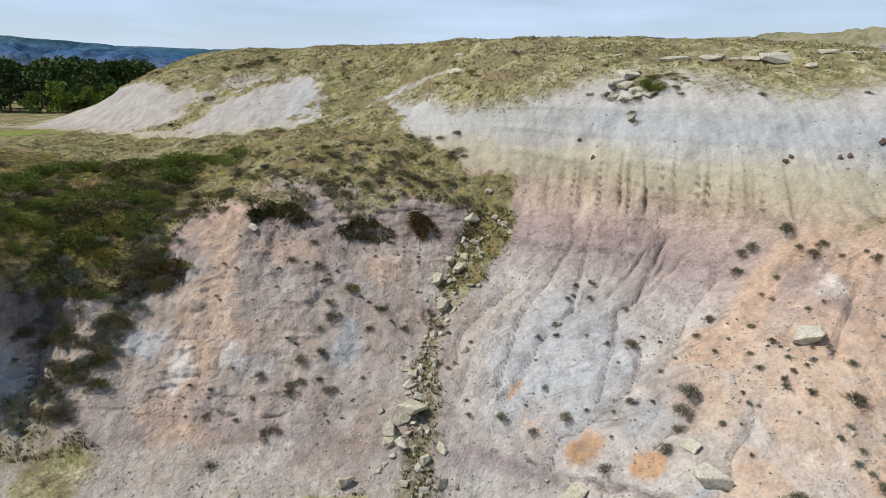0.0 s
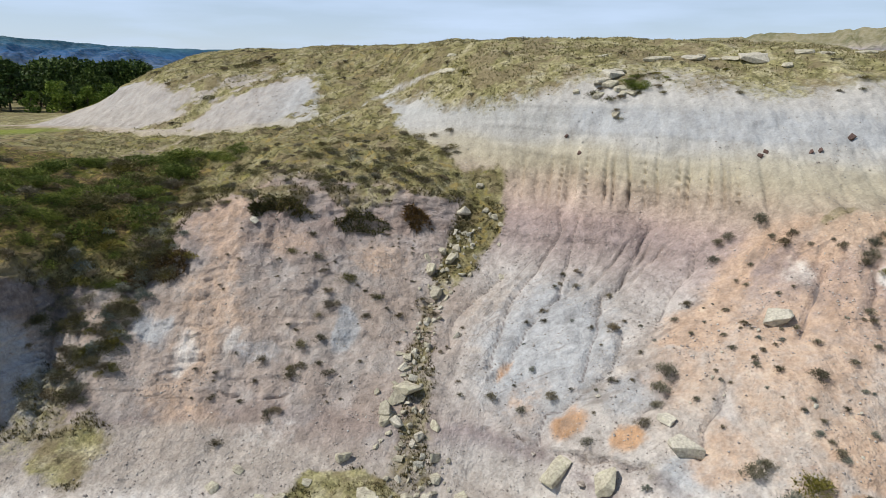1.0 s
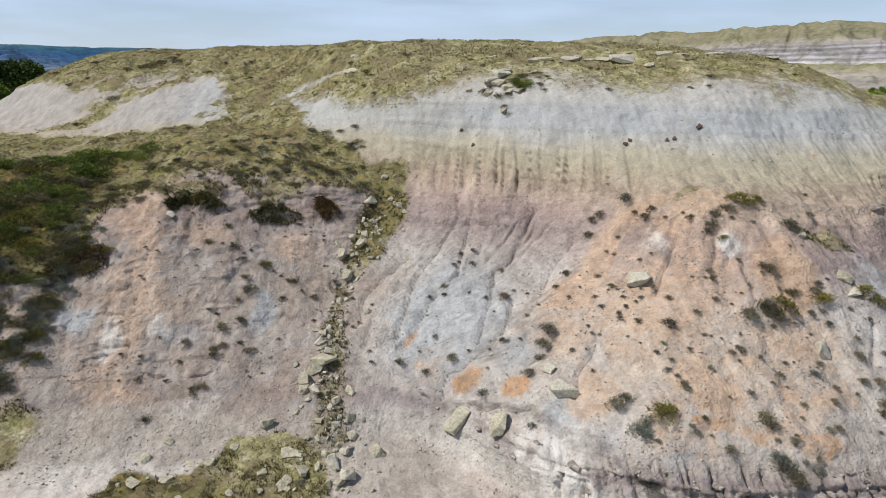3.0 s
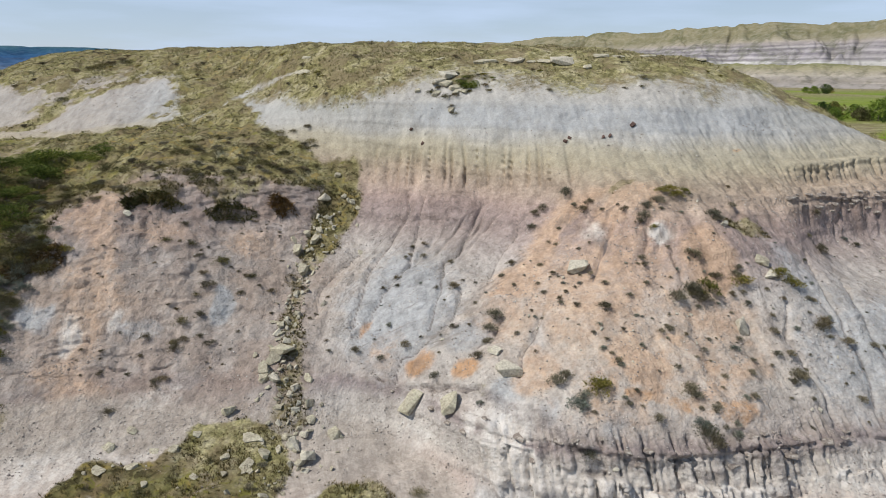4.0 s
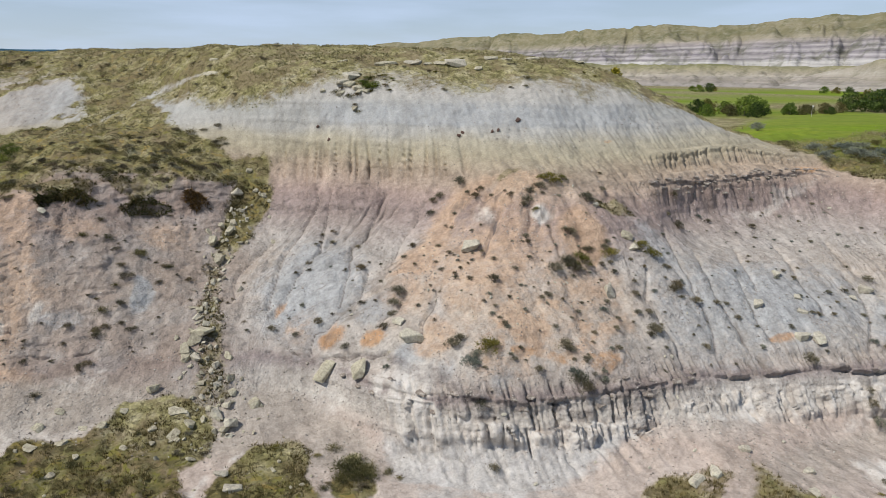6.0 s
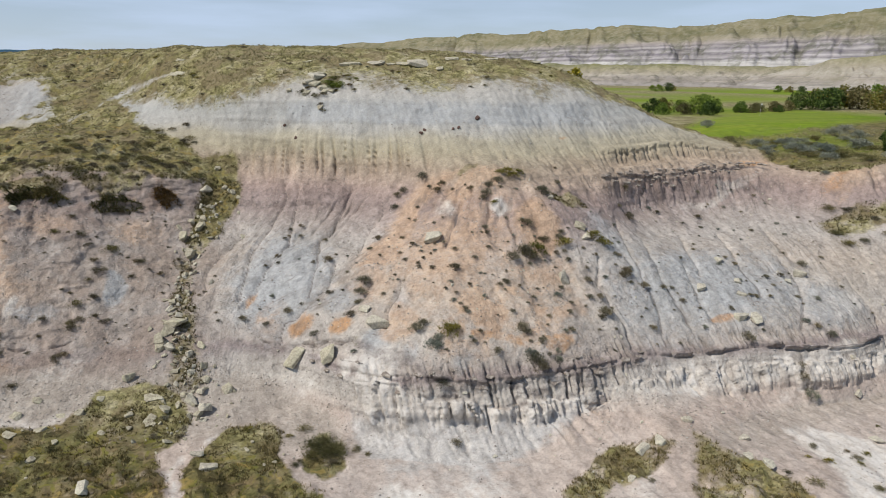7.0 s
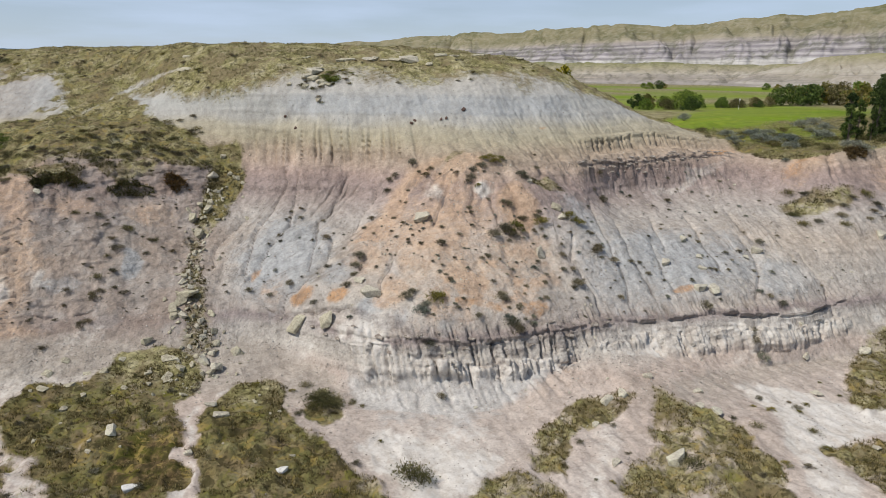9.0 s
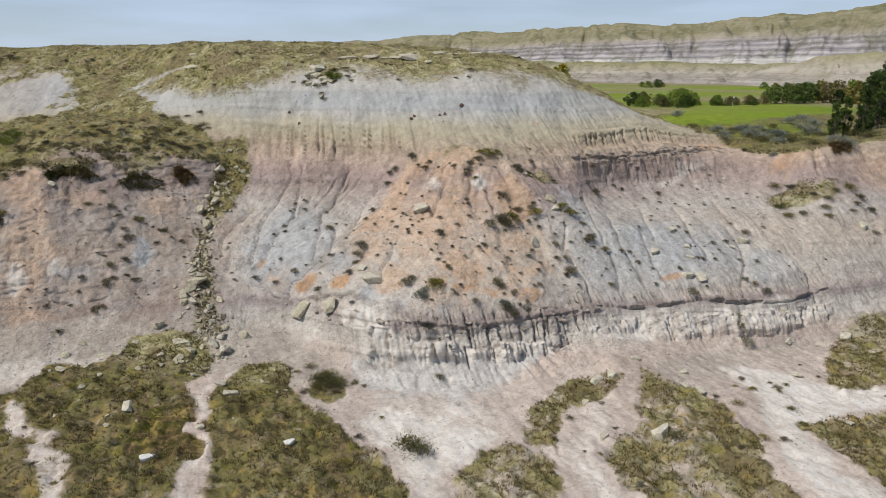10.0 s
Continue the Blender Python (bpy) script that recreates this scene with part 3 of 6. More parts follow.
def masks(x, y, z, v):
    """The patches of the ground, each from 0 to 1."""
    wx, wy = warped(x, y, 2.2, 0.9, 3)
    vx = v + 0.10 * (rough(x / 3, y / 3, 3, 21) - 0.5)
    m = {}
    near = step(-60, -40, x) * (1 - step(78, 100, x))
    # grass: the flats in front, the spur's back, the cap
    open_flats = (0.27 + 0.53 * (1 - step(-2, 10, x)) + 0.75 * rough(x / 4.5, y / 4.5, 3, 33)) * (1 - step(0.80, 1.30, vx + 0.5 * (rough(x / 1.5, y / 1.5, 3, 34) - 0.5) + 0.25 * step(0, 8, x) * (1 - step(18, 30, x))))
    island = step(-33, -27, x) * (1 - step(58, 66, x)) * step(-9, -5, y)
    meadows = np.maximum.reduce([area(wx, wy, c, 0.55) for c in MEADOWS])
    flats = open_flats * (1 - island) + island * meadows * ((0.42 - 0.17 * step(8, 14, x)) + 0.75 * rough(x / 2.2, y / 2.2, 4, 33))
    spur_top = step(5.72, 6.28, vx + 0.25 * (rough(x / 1.2, y / 1.2, 3, 35) - 0.5)) * (1 - step(6.92, 7.02, vx)) * (1 - step(2.0, 4.6, x - 0.32 * np.maximum(y - 52, 0) * 0 + 0.55 * np.maximum(y - 53, 0)))
    cap_at = (vx + 0.55 * (rough(x / 5, y / 5, 3, 77) - 0.5) + 0.9 * (1 - step(-34, -15, x)) * (rough(x / 1.8, y / 1.8, 4, 78) - 0.20) + 0.16 * step(-14, -6, x) * (1 - step(4, 10, x)))
    cap = 0.5 * step(7.55, 8.05, cap_at) + 0.5 * step(7.95, 8.5, cap_at)
    saddle = step(-16, -10, wx + 1.2 * (rough(x / 1.5, y / 1.5, 3, 79) - 0.5) + 0.10 * (y - 75)) * (1 - step(-4.2, -1.8, wx + 0.20 * (y - 62))) * step(6.4, 7.0, vx)
    left_slope = step(4.3, 4.9, vx) * (1 - step(6.9, 7.02, vx)) * (1 - step(-22.5, -18.5, wx - 0.9 * (v - 4.6)))
    mound = step(5.75, 6.1, vx) * step(59, 63, x)
    gully = stroke(wx, wy, [(4.0, 53.8, 1.9), (3.6, 50.6, 1.9), (1.8, 47.5, 1.3), (-0.2, 43, 0.9), (-1.2, 38.5, 0.9), (-1.6, 34.5, 1.2), (-2, 31, 1.6)]) * (0.30 + 0.5 * step(44, 48, y) + 0.35 * rough(x / 0.9, y / 0.9, 3, 37))
    g = np.maximum.reduce([flats, spur_top, cap, saddle, left_slope, mound, gully, step(8.3, 8.6, vx)])
    for cx, cy, rx, ry, k in ((15.4, 54.2, 2.0, 1.7, 0.6), (32, 32.8, 2.2, 1.0, 0.6), (-21, 33, 2.5, 3, 0.7), (60, 26, 3.5, 2.0, 0.6), (24, 37.6, 1.6, 0.6, 0.5),
                              (9.8, 27.2, 1.2, 0.7, 0.3), (-24, 36, 2, 4.5, 0.5), (62, 25, 4, 1.6, 0.6), (-13, 51.6, 3.5, 1.2, 0.6), (-6, 52, 4, 0.9, 0.55), (-3, 28.5, 1.3, 3, 0.5), (6.5, 22.5, 1.1, 1.3, 0.55)):
        g = np.maximum(g, k * blob(wx, wy, cx, cy, rx, ry))
    left_hill = (1 - step(-15, -11, x)) * step(7.0, 7.1, v)
    blotch = step(0.42, 0.60, rough(x / 2.4, (y + z) / 2.4, 4, 84))
    hill_bare = np.maximum(area(wx, wy, [(-26.7, 75), (-29.4, 78.7), (-25.1, 82.7), (-21.6, 82.4), (-18.6, 83.9), (-15, 82.3), (-13.8, 76.8), (-15.6, 74.4), (-16.9, 71), (-20.5, 69.5)], 0.8),
                           0.9 * area(wx, wy, [(-58, 96), (-47, 102), (-43.5, 101.5), (-35.1, 91.4), (-30.9, 86.3), (-31, 82), (-40, 84)], 1.0))
    g = np.maximum(g, left_hill * (0.35 + 0.5 * blotch))
    g = g * (1 - left_hill * hill_bare * (1 - 0.45 * blotch * step(-33, -29, -np.abs(x + 30) - 28)))
    bare = np.zeros(x.shape)
    for path in WASHES:
        bare = np.maximum(bare, stroke(x + 1.6 * (wx - x), y + 1.6 * (wy - y), path, 0.6))
    trail = stroke(x + 0.4 * np.sin(y / 3), y, [(-15, 64, 0.3), (-10.8, 70.3, 0.35), (-9.2, 71.6, 0.35), (-7, 72.9, 0.4), (-4.8, 74.3, 0.6), (-2.4, 72.2, 0.4), (0.4, 69.7, 0.3)], 0.9)
    trail = np.maximum(trail, stroke(wx, wy, [(-31, 66, 0.5), (-28.5, 69, 0.55), (-26, 73, 0.4)], 0.5))
    trail = np.maximum(trail, 0.6 * stroke(wx, wy, [(-14, 55.2, 0.35), (-10.2, 55.7, 0.4), (-6.6, 56, 0.4), (-3.8, 55.2, 0.4)], 0.6))
    g = np.clip(g, 0, 1) * (1 - bare * (1 - 0.45 * (1 - step(-6, 2, x)))) * (1 - 0.5 * trail)
    m["grass"] = g
    m["wash"] = np.maximum.reduce([bare * (1 - step(1.2, 1.7, v)) * (0.45 + 0.55 * step(-2, 6, x))] + [k * area(wx, wy, c, 0.7) for k, c in SILT])
    for cx, cy, rx, ry, k in ((-16.5, 39.8, 0.9, 1.9, 0.6), (-13.5, 40.2, 0.5, 1.4, 0.6), (-10.5, 34.5, 2.4, 1.0, 0.32), (12.4, 13.0, 5.2, 4.6, 0.4), (45, 15.2, 6, 0.9, 0.5), (34, 17.6, 3, 0.9, 0.6),
                              (50, 18.5, 2.4, 1.5, 0.4), (32.2, 17.9, 3.2, 0.7, 0.8), (10.5, 24.2, 1.6, 1.6, 0.5), (6.2, 30, 1.2, 1.8, 0.45), (52, 34.9, 6, 0.7, 0.5), (21.0, 35.7, 0.8, 1.2, 0.5), (25.2, 32.9, 0.7, 0.9, 0.7), (11.0, 24.6, 1.8, 1.6, 0.75), (9.0, 25.8, 0.9, 0.8, 0.7), (14.6, 29.3, 0.6, 1.6, 0.4), (6.6, 28.6, 1.4, 1.4, 0.35)):
        m["wash"] = np.maximum(m["wash"], k * blob(wx, wy, cx, cy, rx, ry))
    front = step(9.5, 12, wx) * (1 - step(31, 34, wx))
    tier = v + 0.35 * (rough(x / 1.4, y / 3, 3, 47) - 0.5)
    apron = step(8.0, 10.0, wx) * (1 - step(17, 21, wx - 6.0 * (tier - 1.2))) * step(0.85, 1.15, tier) * (1 - step(2.2, 2.6, tier))
    low_end, high_end, shown = white_bed(x, v)
    m["wash"] = np.maximum.reduce([m["wash"], (0.62 + 0.3 * rough(x / 0.8, v * 8, 2, 46)) * front * shown * step(low_end + 0.1, low_end + 0.45, tier) * (1 - step(high_end - 0.03, high_end + 0.04, vx)),
                                   0.6 * shown * step(28, 29, wx) * (1 - step(52, 54, wx)) * step(low_end + 0.2, low_end + 0.7, tier) * (1 - step(high_end, high_end + 0.25, vx)), 0.42 * apron])
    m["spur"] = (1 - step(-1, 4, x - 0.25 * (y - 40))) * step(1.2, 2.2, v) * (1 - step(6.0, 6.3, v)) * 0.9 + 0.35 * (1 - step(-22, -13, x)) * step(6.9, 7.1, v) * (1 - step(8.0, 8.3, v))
    speckled = 0.55 + 0.6 * step(0.42, 0.6, rough(x / 1.3, y / 1.3, 4, 48))
    m["ochre"] = np.maximum.reduce([
        0.8 * area(wx, wy, [(20.4, 40.4), (18.6, 39.9), (16.4, 38.2), (14.3, 37.2), (12.2, 34.4), (14.5, 32.6), (17, 33.8), (18.5, 36.0), (20, 37.6), (23.6, 37.6)], 1.1), 0.74 * blob(wx, wy, 19.5, 31.5, 8.0, 6.6, 0, 0.9),
        0.62 * blob(wx, wy, 23.6, 36.2, 3.6, 1.5), 0.92 * blob(wx, wy, 27.4, 30.4, 2.6, 2.6), 0.6 * blob(wx, wy, 25.4, 27.2, 4.2, 2.2, 0, 0.8), 0.72 * speckled * blob(wx, wy, 21.0, 24.6, 8.8, 3.6, 0, 0.8), 0.6 * blob(wx, wy, 12.8, 31.8, 2.0, 2.6, 0, 0.8),
        0.66 * blob(wx, wy, 13.4, 26.6, 1.6, 2.2), 0.5 * speckled * blob(wx, wy, 5.0, 34.4, 1.6, 1.6),
        0.56 * stroke(wx + 1.5 * (wx - x), wy, [(-14.6, 51.6, 1.2), (-16.2, 49, 2.0), (-15.2, 46.2, 2.0), (-15.2, 43.3, 2.0), (-15.6, 40.5, 2.1), (-15.9, 38, 1.9), (-16.6, 34.5, 2.0)], 0.9), 0.5 * blob(wx, wy, -4.6, 47.6, 2.6, 1.6, 0, 0.8),
        0.45 * blob(wx, wy, -11.5, 47.6, 3.2, 1.4, 0, 0.8), 0.55 * blob(wx, wy, 64, 29.2, 3.6, 1.5, 0, 0.8), 0.55 * blob(wx, wy, 73, 25, 5, 2.5, 0, 0.8), 0.55 * blob(wx, wy, 58.5, 37.4, 3.2, 1.0), 0.5 * blob(wx, wy, 3.0, 25.4, 1.6, 1.0)])
    m["rust"] = np.maximum.reduce([0.95 * blob(wx, wy, 7.0, 31.7, 1.4, 1.1, -40), 0.85 * blob(wx, wy, 9.4, 29.3, 1.1, 0.9), 0.6 * blob(wx, wy, 3.8, 36.9, 0.5, 0.5), 0.6 * blob(wx, wy, 18.6, 23.1, 0.8, 0.6), 0.5 * blob(wx, wy, 20.7, 22.2, 0.8, 0.5),
                                   0.5 * speckled * blob(wx, wy, 24.4, 21.4, 2.0, 0.9), 0.65 * blob(wx, wy, 38.7, 19.9, 0.9, 0.5), 0.5 * blob(wx, wy, 58, 37, 2.4, 0.7), 0.4 * blob(wx, wy, 63, 30, 2.0, 0.9), 0.4 * blob(wx, wy, 36, 40.6, 0.6, 0.4)])
    m["blue"] = np.maximum.reduce([0.95 * blob(wx, wy, 6.8, 37.8, 5.2, 6.6, 0, 0.7), 0.7 * blob(wx, wy, 11, 32, 2.5, 1.6), 0.8 * blob(wx, wy, -19, 41, 1.4, 1.2), 0.85 * blob(wx, wy, -6.0, 41.6, 0.9, 2.0), 0.65 * left_hill * hill_bare,
                                   0.5 * blob(wx, wy, -12, 39.5, 2.0, 0.8), 0.9 * blob(wx, wy, 40, 23.5, 12, 5.5, -8, 0.8), 0.6 * blob(wx, wy, 49, 19, 4, 2.5), 0.6 * blob(wx, wy, 34, 29, 2, 4, 0, 0.8), 0.7 * blob(wx, wy, 14.4, 29.0, 1.0, 2.4, -20, 0.8), 0.75 * blob(wx, wy, 11.8, 26.4, 1.4, 1.6), 0.6 * blob(wx, wy, 17.0, 22.2, 1.6, 0.7), 0.6 * blob(wx, wy, 13.2, 23.6, 0.9, 0.9), 0.8 * blob(wx, wy, -26, 37, 3, 3), 0.75 * apron, 0.7 * step(20.0, 20.7, z) * (1 - step(21.8, 23.2, z)) * step(7, 13, x) * (1 - step(38, 46, x))])
    m["scree"] = np.clip(step(1.0, 1.4, v) * (1 - step(2.0, 2.5, v)) * (1 - step(7, 10, x)) + 0.8 * step(0.8, 1.0, v) * (1 - step(1.2, 1.6, v)) * step(26, 30, x) + 0.75 * (1 - step(-22, -9, x)) * step(6.9, 7.1, v) * (1 - step(7.9, 8.1, v)), 0, 1) * 0.8
    # Undercut shadow of the two ledges, painted as broken dark lines.
    ledge = step(28, 33, x) * (1 - np.clip(np.abs(v - 2.97 + 0.11 * (rough(x / 2.2, x * 0, 4, 97) - 0.5)) / 0.05, 0, 1)) * step(6, 8, x) * (1 - step(53, 56, x))
    ledge2 = (1 - np.clip(np.abs(v - 5.9 + 0.11 * (rough(x / 2.2, x * 0, 4, 97) - 0.5)) / 0.06, 0, 1)) * step(37, 39, x) * (1 - step(58, 60, x))
    mauve = step(high_end - 0.02, high_end + 0.06, vx) * (1 - step(3.02, 3.12, vx)) * step(12.5, 14.5, x) * (1 - step(26.2, 27.6, x)) * (0.12 + 0.5 * step(0.38, 0.68, rough(x / 0.9, v * 9, 4, 44)))
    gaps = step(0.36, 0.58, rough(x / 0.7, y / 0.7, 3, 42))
    # Dark seams and bed, plus narrow painted shade down the single rills.
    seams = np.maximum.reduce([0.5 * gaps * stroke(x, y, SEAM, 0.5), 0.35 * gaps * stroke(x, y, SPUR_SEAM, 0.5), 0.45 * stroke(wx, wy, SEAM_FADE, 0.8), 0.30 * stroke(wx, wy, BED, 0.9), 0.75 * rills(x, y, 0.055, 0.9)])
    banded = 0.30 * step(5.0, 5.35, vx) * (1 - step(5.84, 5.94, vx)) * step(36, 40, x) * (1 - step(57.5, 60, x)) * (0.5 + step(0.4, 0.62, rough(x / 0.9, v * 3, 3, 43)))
    # The term left of x = -23: brown wall with the thicket's shade painted in.
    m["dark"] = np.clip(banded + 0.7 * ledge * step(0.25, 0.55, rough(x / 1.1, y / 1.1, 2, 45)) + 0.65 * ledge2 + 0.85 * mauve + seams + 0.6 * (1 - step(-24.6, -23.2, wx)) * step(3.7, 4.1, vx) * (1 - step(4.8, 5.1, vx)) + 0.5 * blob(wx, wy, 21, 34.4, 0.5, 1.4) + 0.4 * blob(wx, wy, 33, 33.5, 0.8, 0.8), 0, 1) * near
    m["lush"] = np.maximum.reduce([step(4.6, 5.4, vx) * (1 - step(6.50, 6.62, vx + 0.004 * (x + 25))) * (1 - step(-22.8, -20.2, wx - 0.14 * (y - 50))), 1.0 * blob(wx, wy, -5.6, 18, 3.6, 5), 0.34 * spur_top, 0.24 * cap * (1 - step(-4, 10, x)), 0.22 * saddle, 0.4 * gully, 0.62 * (1 - step(0.9, 1.5, v)) * (1 - step(4, 12, x)), 0.30 * (1 - step(0.8, 1.2, v)) * step(4, 12, x), 0.55 * step(58, 62, x) * step(6.0, 6.3, v) * (1 - step(10.5, 11, v)), 0.5 * blob(wx, wy, 47, 3, 4, 1.5),
                                   0.6 * blob(wx, wy, -22, 101, 6, 2.0)])
    plain = step(10.6, 11.0, v)
    far = np.hypot(x, y)
    m["turf"] = np.clip(stroke(wx, wy, [(70, 57, 5), (80, 60, 8), (100, 72, 11), (122, 80, 11)], 0.25) + step(120, 150, x * 0.7 + y * 0.7) * (1 - step(440, 520, far)) * step(0.3, 0.5, x / (y + 1)) * step(0.30, 0.42, rough(x / 60, y / 30, 3, 31)) + 0.7 * blob(wx, wy, -60, 88, 14, 4) + 0.5 * blob(wx, wy, 76, 44, 13, 9, 20, 0.6), 0, 1)
    return m


FALL_LINE = {}


def shaped(x, y, z, v):
    """Moves the smooth land into rills, ledges, hummocks and slumps, along its own normals."""
    tx, ty, tz = np.gradient(x, axis=1), np.gradient(y, axis=1), np.gradient(z, axis=1)
    sx, sy, sz = np.gradient(x, axis=0), np.gradient(y, axis=0), np.gradient(z, axis=0)
    nx, ny, nz = ty * sz - tz * sy, tz * sx - tx * sz, tx * sy - ty * sx
    ln = np.sqrt(nx * nx + ny * ny + nz * nz) + 1e-9
    nx, ny, nz = nx / ln, ny / ln, nz / ln
    vv = np.broadcast_to(v[:, None], x.shape)
    near = step(-60, -42, x) * (1 - step(76, 100, x)) * step(-0.5, 0.05, vv) * (1 - step(10, 11, vv))
    # the fall line through each place, named by the x at which it leaves the cliff's top
    yu, yv, zu, zv = np.gradient(y, x[0], axis=1), np.gradient(y, axis=0), np.gradient(z, x[0], axis=1), np.gradient(z, axis=0)
    zy = np.maximum(zv / np.maximum(yv, 1e-3), 0.12)
    lean = np.clip((zu - zv / np.maximum(yv, 1e-3) * yu) / zy, -1.0, 1.0)
    for axis, reach in ((1, 34), (0, 22), (1, 34), (0, 22)):
        wide = [(0, 0), (0, 0)]
        wide[axis] = (reach + 1, reach)
        total = np.cumsum(np.pad(lean, wide, mode="edge"), axis=axis)
        n = 2 * reach + 1
        lean = (total[:, n:] - total[:, :-n]) / n if axis else (total[n:] - total[:-n]) / n
    lean = np.where(vv < 6, np.clip(lean, -0.75, 0.75) * step(1, 5, x) + np.clip(lean, -0.3, 0.3) * (1 - step(1, 5, x)), 0.35 * lean)
    q = x.copy()
    top = int(np.searchsorted(v, 8.3))
    for j in range(top - 1, int(np.searchsorted(v, 0.8)), -1):
        q[j] = np.interp(x[0] + lean[j] * (y[j + 1] - y[j]), x[0], q[j + 1])
    q = q + 0.35 * (rough(x / 2.0, y / 2.0, 2, 40) - 0.5)
    FALL_LINE['fall'], FALL_LINE['down'] = q, vv
    rill = np.abs(2 * rough(q / 2.1, vv * 0.30, 3, 50, 0.6) - 1)
    fine = np.abs(2 * rough(q / 0.6, vv * 0.8, 2, 60) - 1)
    bare = np.maximum(step(1.5, 2.2, vv) * (1 - step(5.8, 6.1, vv)), step(6.0, 6.2, vv) * (1 - step(7.7, 8.0, vv)) * step(3, 6, x))
    flute = step(6.05, 6.5, vv) * (1 - step(6.9, 7.25, vv)) * step(5, 8, x) * (1 - step(17, 25, x))
    broken = step(4.9, 5.2, vv) * (1 - step(5.85, 5.95, vv)) * step(36, 39, x) * (1 - step(58, 62, x))
    flank = step(3, 3.3, vv) * (1 - step(4.6, 5.6, vv)) * (1 - step(15, 22, x)) * step(2, 5, x)
    fresh = step(0.35, 0.65, rough(q / 6, vv, 2, 52))
    cut = (0.04 + 0.16 * fresh) * (1 - 0.8 * step(27, 31, x) * (1 - step(4.8, 5.2, vv))) * (0.35 + 0.65 * step(-2, 4, x)) * step(2.9, 3.1, vv) * (1 - 0.65 * step(6.15, 6.5, vv) - 0.25 * step(6.8, 7.1, vv)) + 0.13 * flute - 0.08 * broken + 0.06 * flank + 0.26 * (1 - step(-24.5, -22.5, x)) * step(2, 2.3, vv) * (1 - step(4.6, 5, vv))
    d = -bare * (1.25 * cut * (1 - step(0.0, 0.12, rill)) + 0.5 * cut * (1 - step(0.0, 0.4, rill)) + 0.35 * cut * (1 - step(0.0, 0.3, fine)))

    thin = np.abs(2 * rough(q / 0.6 + 0.3 * vv, vv * 0.3, 2, 66) - 1)
    d = d - bare * (0.42 * flute + 0.07 * step(6.1, 6.5, vv) * (1 - step(7.2, 7.6, vv)) * step(5, 8, x)) * (1 - step(0.0, 0.16, thin))

    def cracks(spacing, seed, width):
        c = split(x, vv, spacing, seed)
        mark = np.round(c)
        keep = lattice(mark, 0 * mark + 3, seed)
        return (1 - step(width * 0.4, width, np.abs(c - mark) * spacing)) * step(0.25, 0.8, keep)

    def blocks(spacing, seed, salt):
        """A number from 0 to 1 for each block between two cracks."""
        c = np.floor(split(x, vv, spacing, seed) + 0.5)
        return lattice(c, 0 * c + salt, seed)

    front = step(8.5, 10.5, x) * (1 - step(53, 55, x))
    low_end, high_end, shown = white_bed(x, vv)
    white = step(low_end + 0.1, low_end + 0.4, vv) * (1 - step(high_end - 0.02, high_end + 0.03, vv)) * shown
    d = d - white * (0.60 * cracks(1.25, 61, 0.13) * step(0.25, 0.5, rough(x / 2, vv * 3, 2, 69)) + (0.26 - 0.18 * step(26, 29, x)) * cracks(0.47, 62, 0.10) * step(0.35, 0.55, rough(x / 3, vv * 2, 2, 68)) + 0.2 * cracks(0.8, 59, 0.09))
    d = d + white * step(low_end + 0.2, low_end + 0.5, vv) * (0.10 + 0.75 * (blocks(1.25, 61, 1) - 0.4) + (0.45 - 0.3 * step(26, 29, x)) * (blocks(0.47, 62, 2) - 0.5) + 0.35 * (rough(x / 0.9, vv * 6, 2, 63) - 0.5))
    skirt = step(1.05, 1.6, vv) * (1 - step(2.2, 2.5, vv)) * step(9, 11, x) * (1 - step(22, 28, x))
    d = d - skirt * (0.20 * cracks(1.1, 71, 0.28) + 0.08 * cracks(0.5, 72, 0.16)) + 0.18 * skirt * (rough(x / 0.8, vv * 3, 3, 73) - 0.5)
    above = step(high_end, high_end + 0.04, vv) * (1 - step(3.04, 3.14, vv)) * front * (1 - step(27, 30, x)) + step(2.97, 3.0, vv) * (1 - step(3.1, 3.2, vv)) * front * step(27, 30, x)
    d = d - above * (0.5 * cracks(0.9, 64, 0.15) * step(0.3, 0.55, rough(x / 1.7, vv * 3, 2, 58)) + 0.25 * cracks(0.4, 65, 0.10)) + above * (1 - step(27, 30, x)) * (0.55 * (blocks(0.9, 64, 6) - 0.5) + 0.4 * (rough(x / 0.7, vv * 7, 3, 55) - 0.5)) + 0.30 * step(2.82, 2.9, vv) * (1 - step(3.02, 3.08, vv)) * front * (1 - step(29, 33, x)) * (blocks(0.9, 64, 4) - 0.3)
    shelf = step(36, 43, x) * (1 - step(60, 63, x))
    organ = step(6.42, 6.5, vv) * (1 - step(6.98, 7.02, vv)) * shelf
    d = d + shelf * (0.32 * (1 - step(0.03, 0.12, np.abs(vv - 7.0))) - 0.45 * (1 - step(0.05, 0.3, np.abs(vv - 6.55)))) - organ * (0.34 * cracks(0.75, 66, 0.22) + 0.2 * cracks(0.35, 56, 0.12))
    d = d - broken * (0.10 * cracks(1.3, 67, 0.16) + 0.06 * cracks(0.5, 57, 0.12))
    # the single rills, the dark seams and the hard beds between them
    d = d - 0.24 * rills(x, y, 0.12, 0.9) - 0.15 * rills(x, y, 0.55, 1.0) - step(0.36, 0.58, rough(x / 0.7, y / 0.7, 3, 42)) * (0.42 * stroke(x, y, SEAM, 0.8) + 0.30 * stroke(x, y, SPUR_SEAM, 0.8)) - 0.15 * stroke(x, y, SEAM_FADE, 0.9)
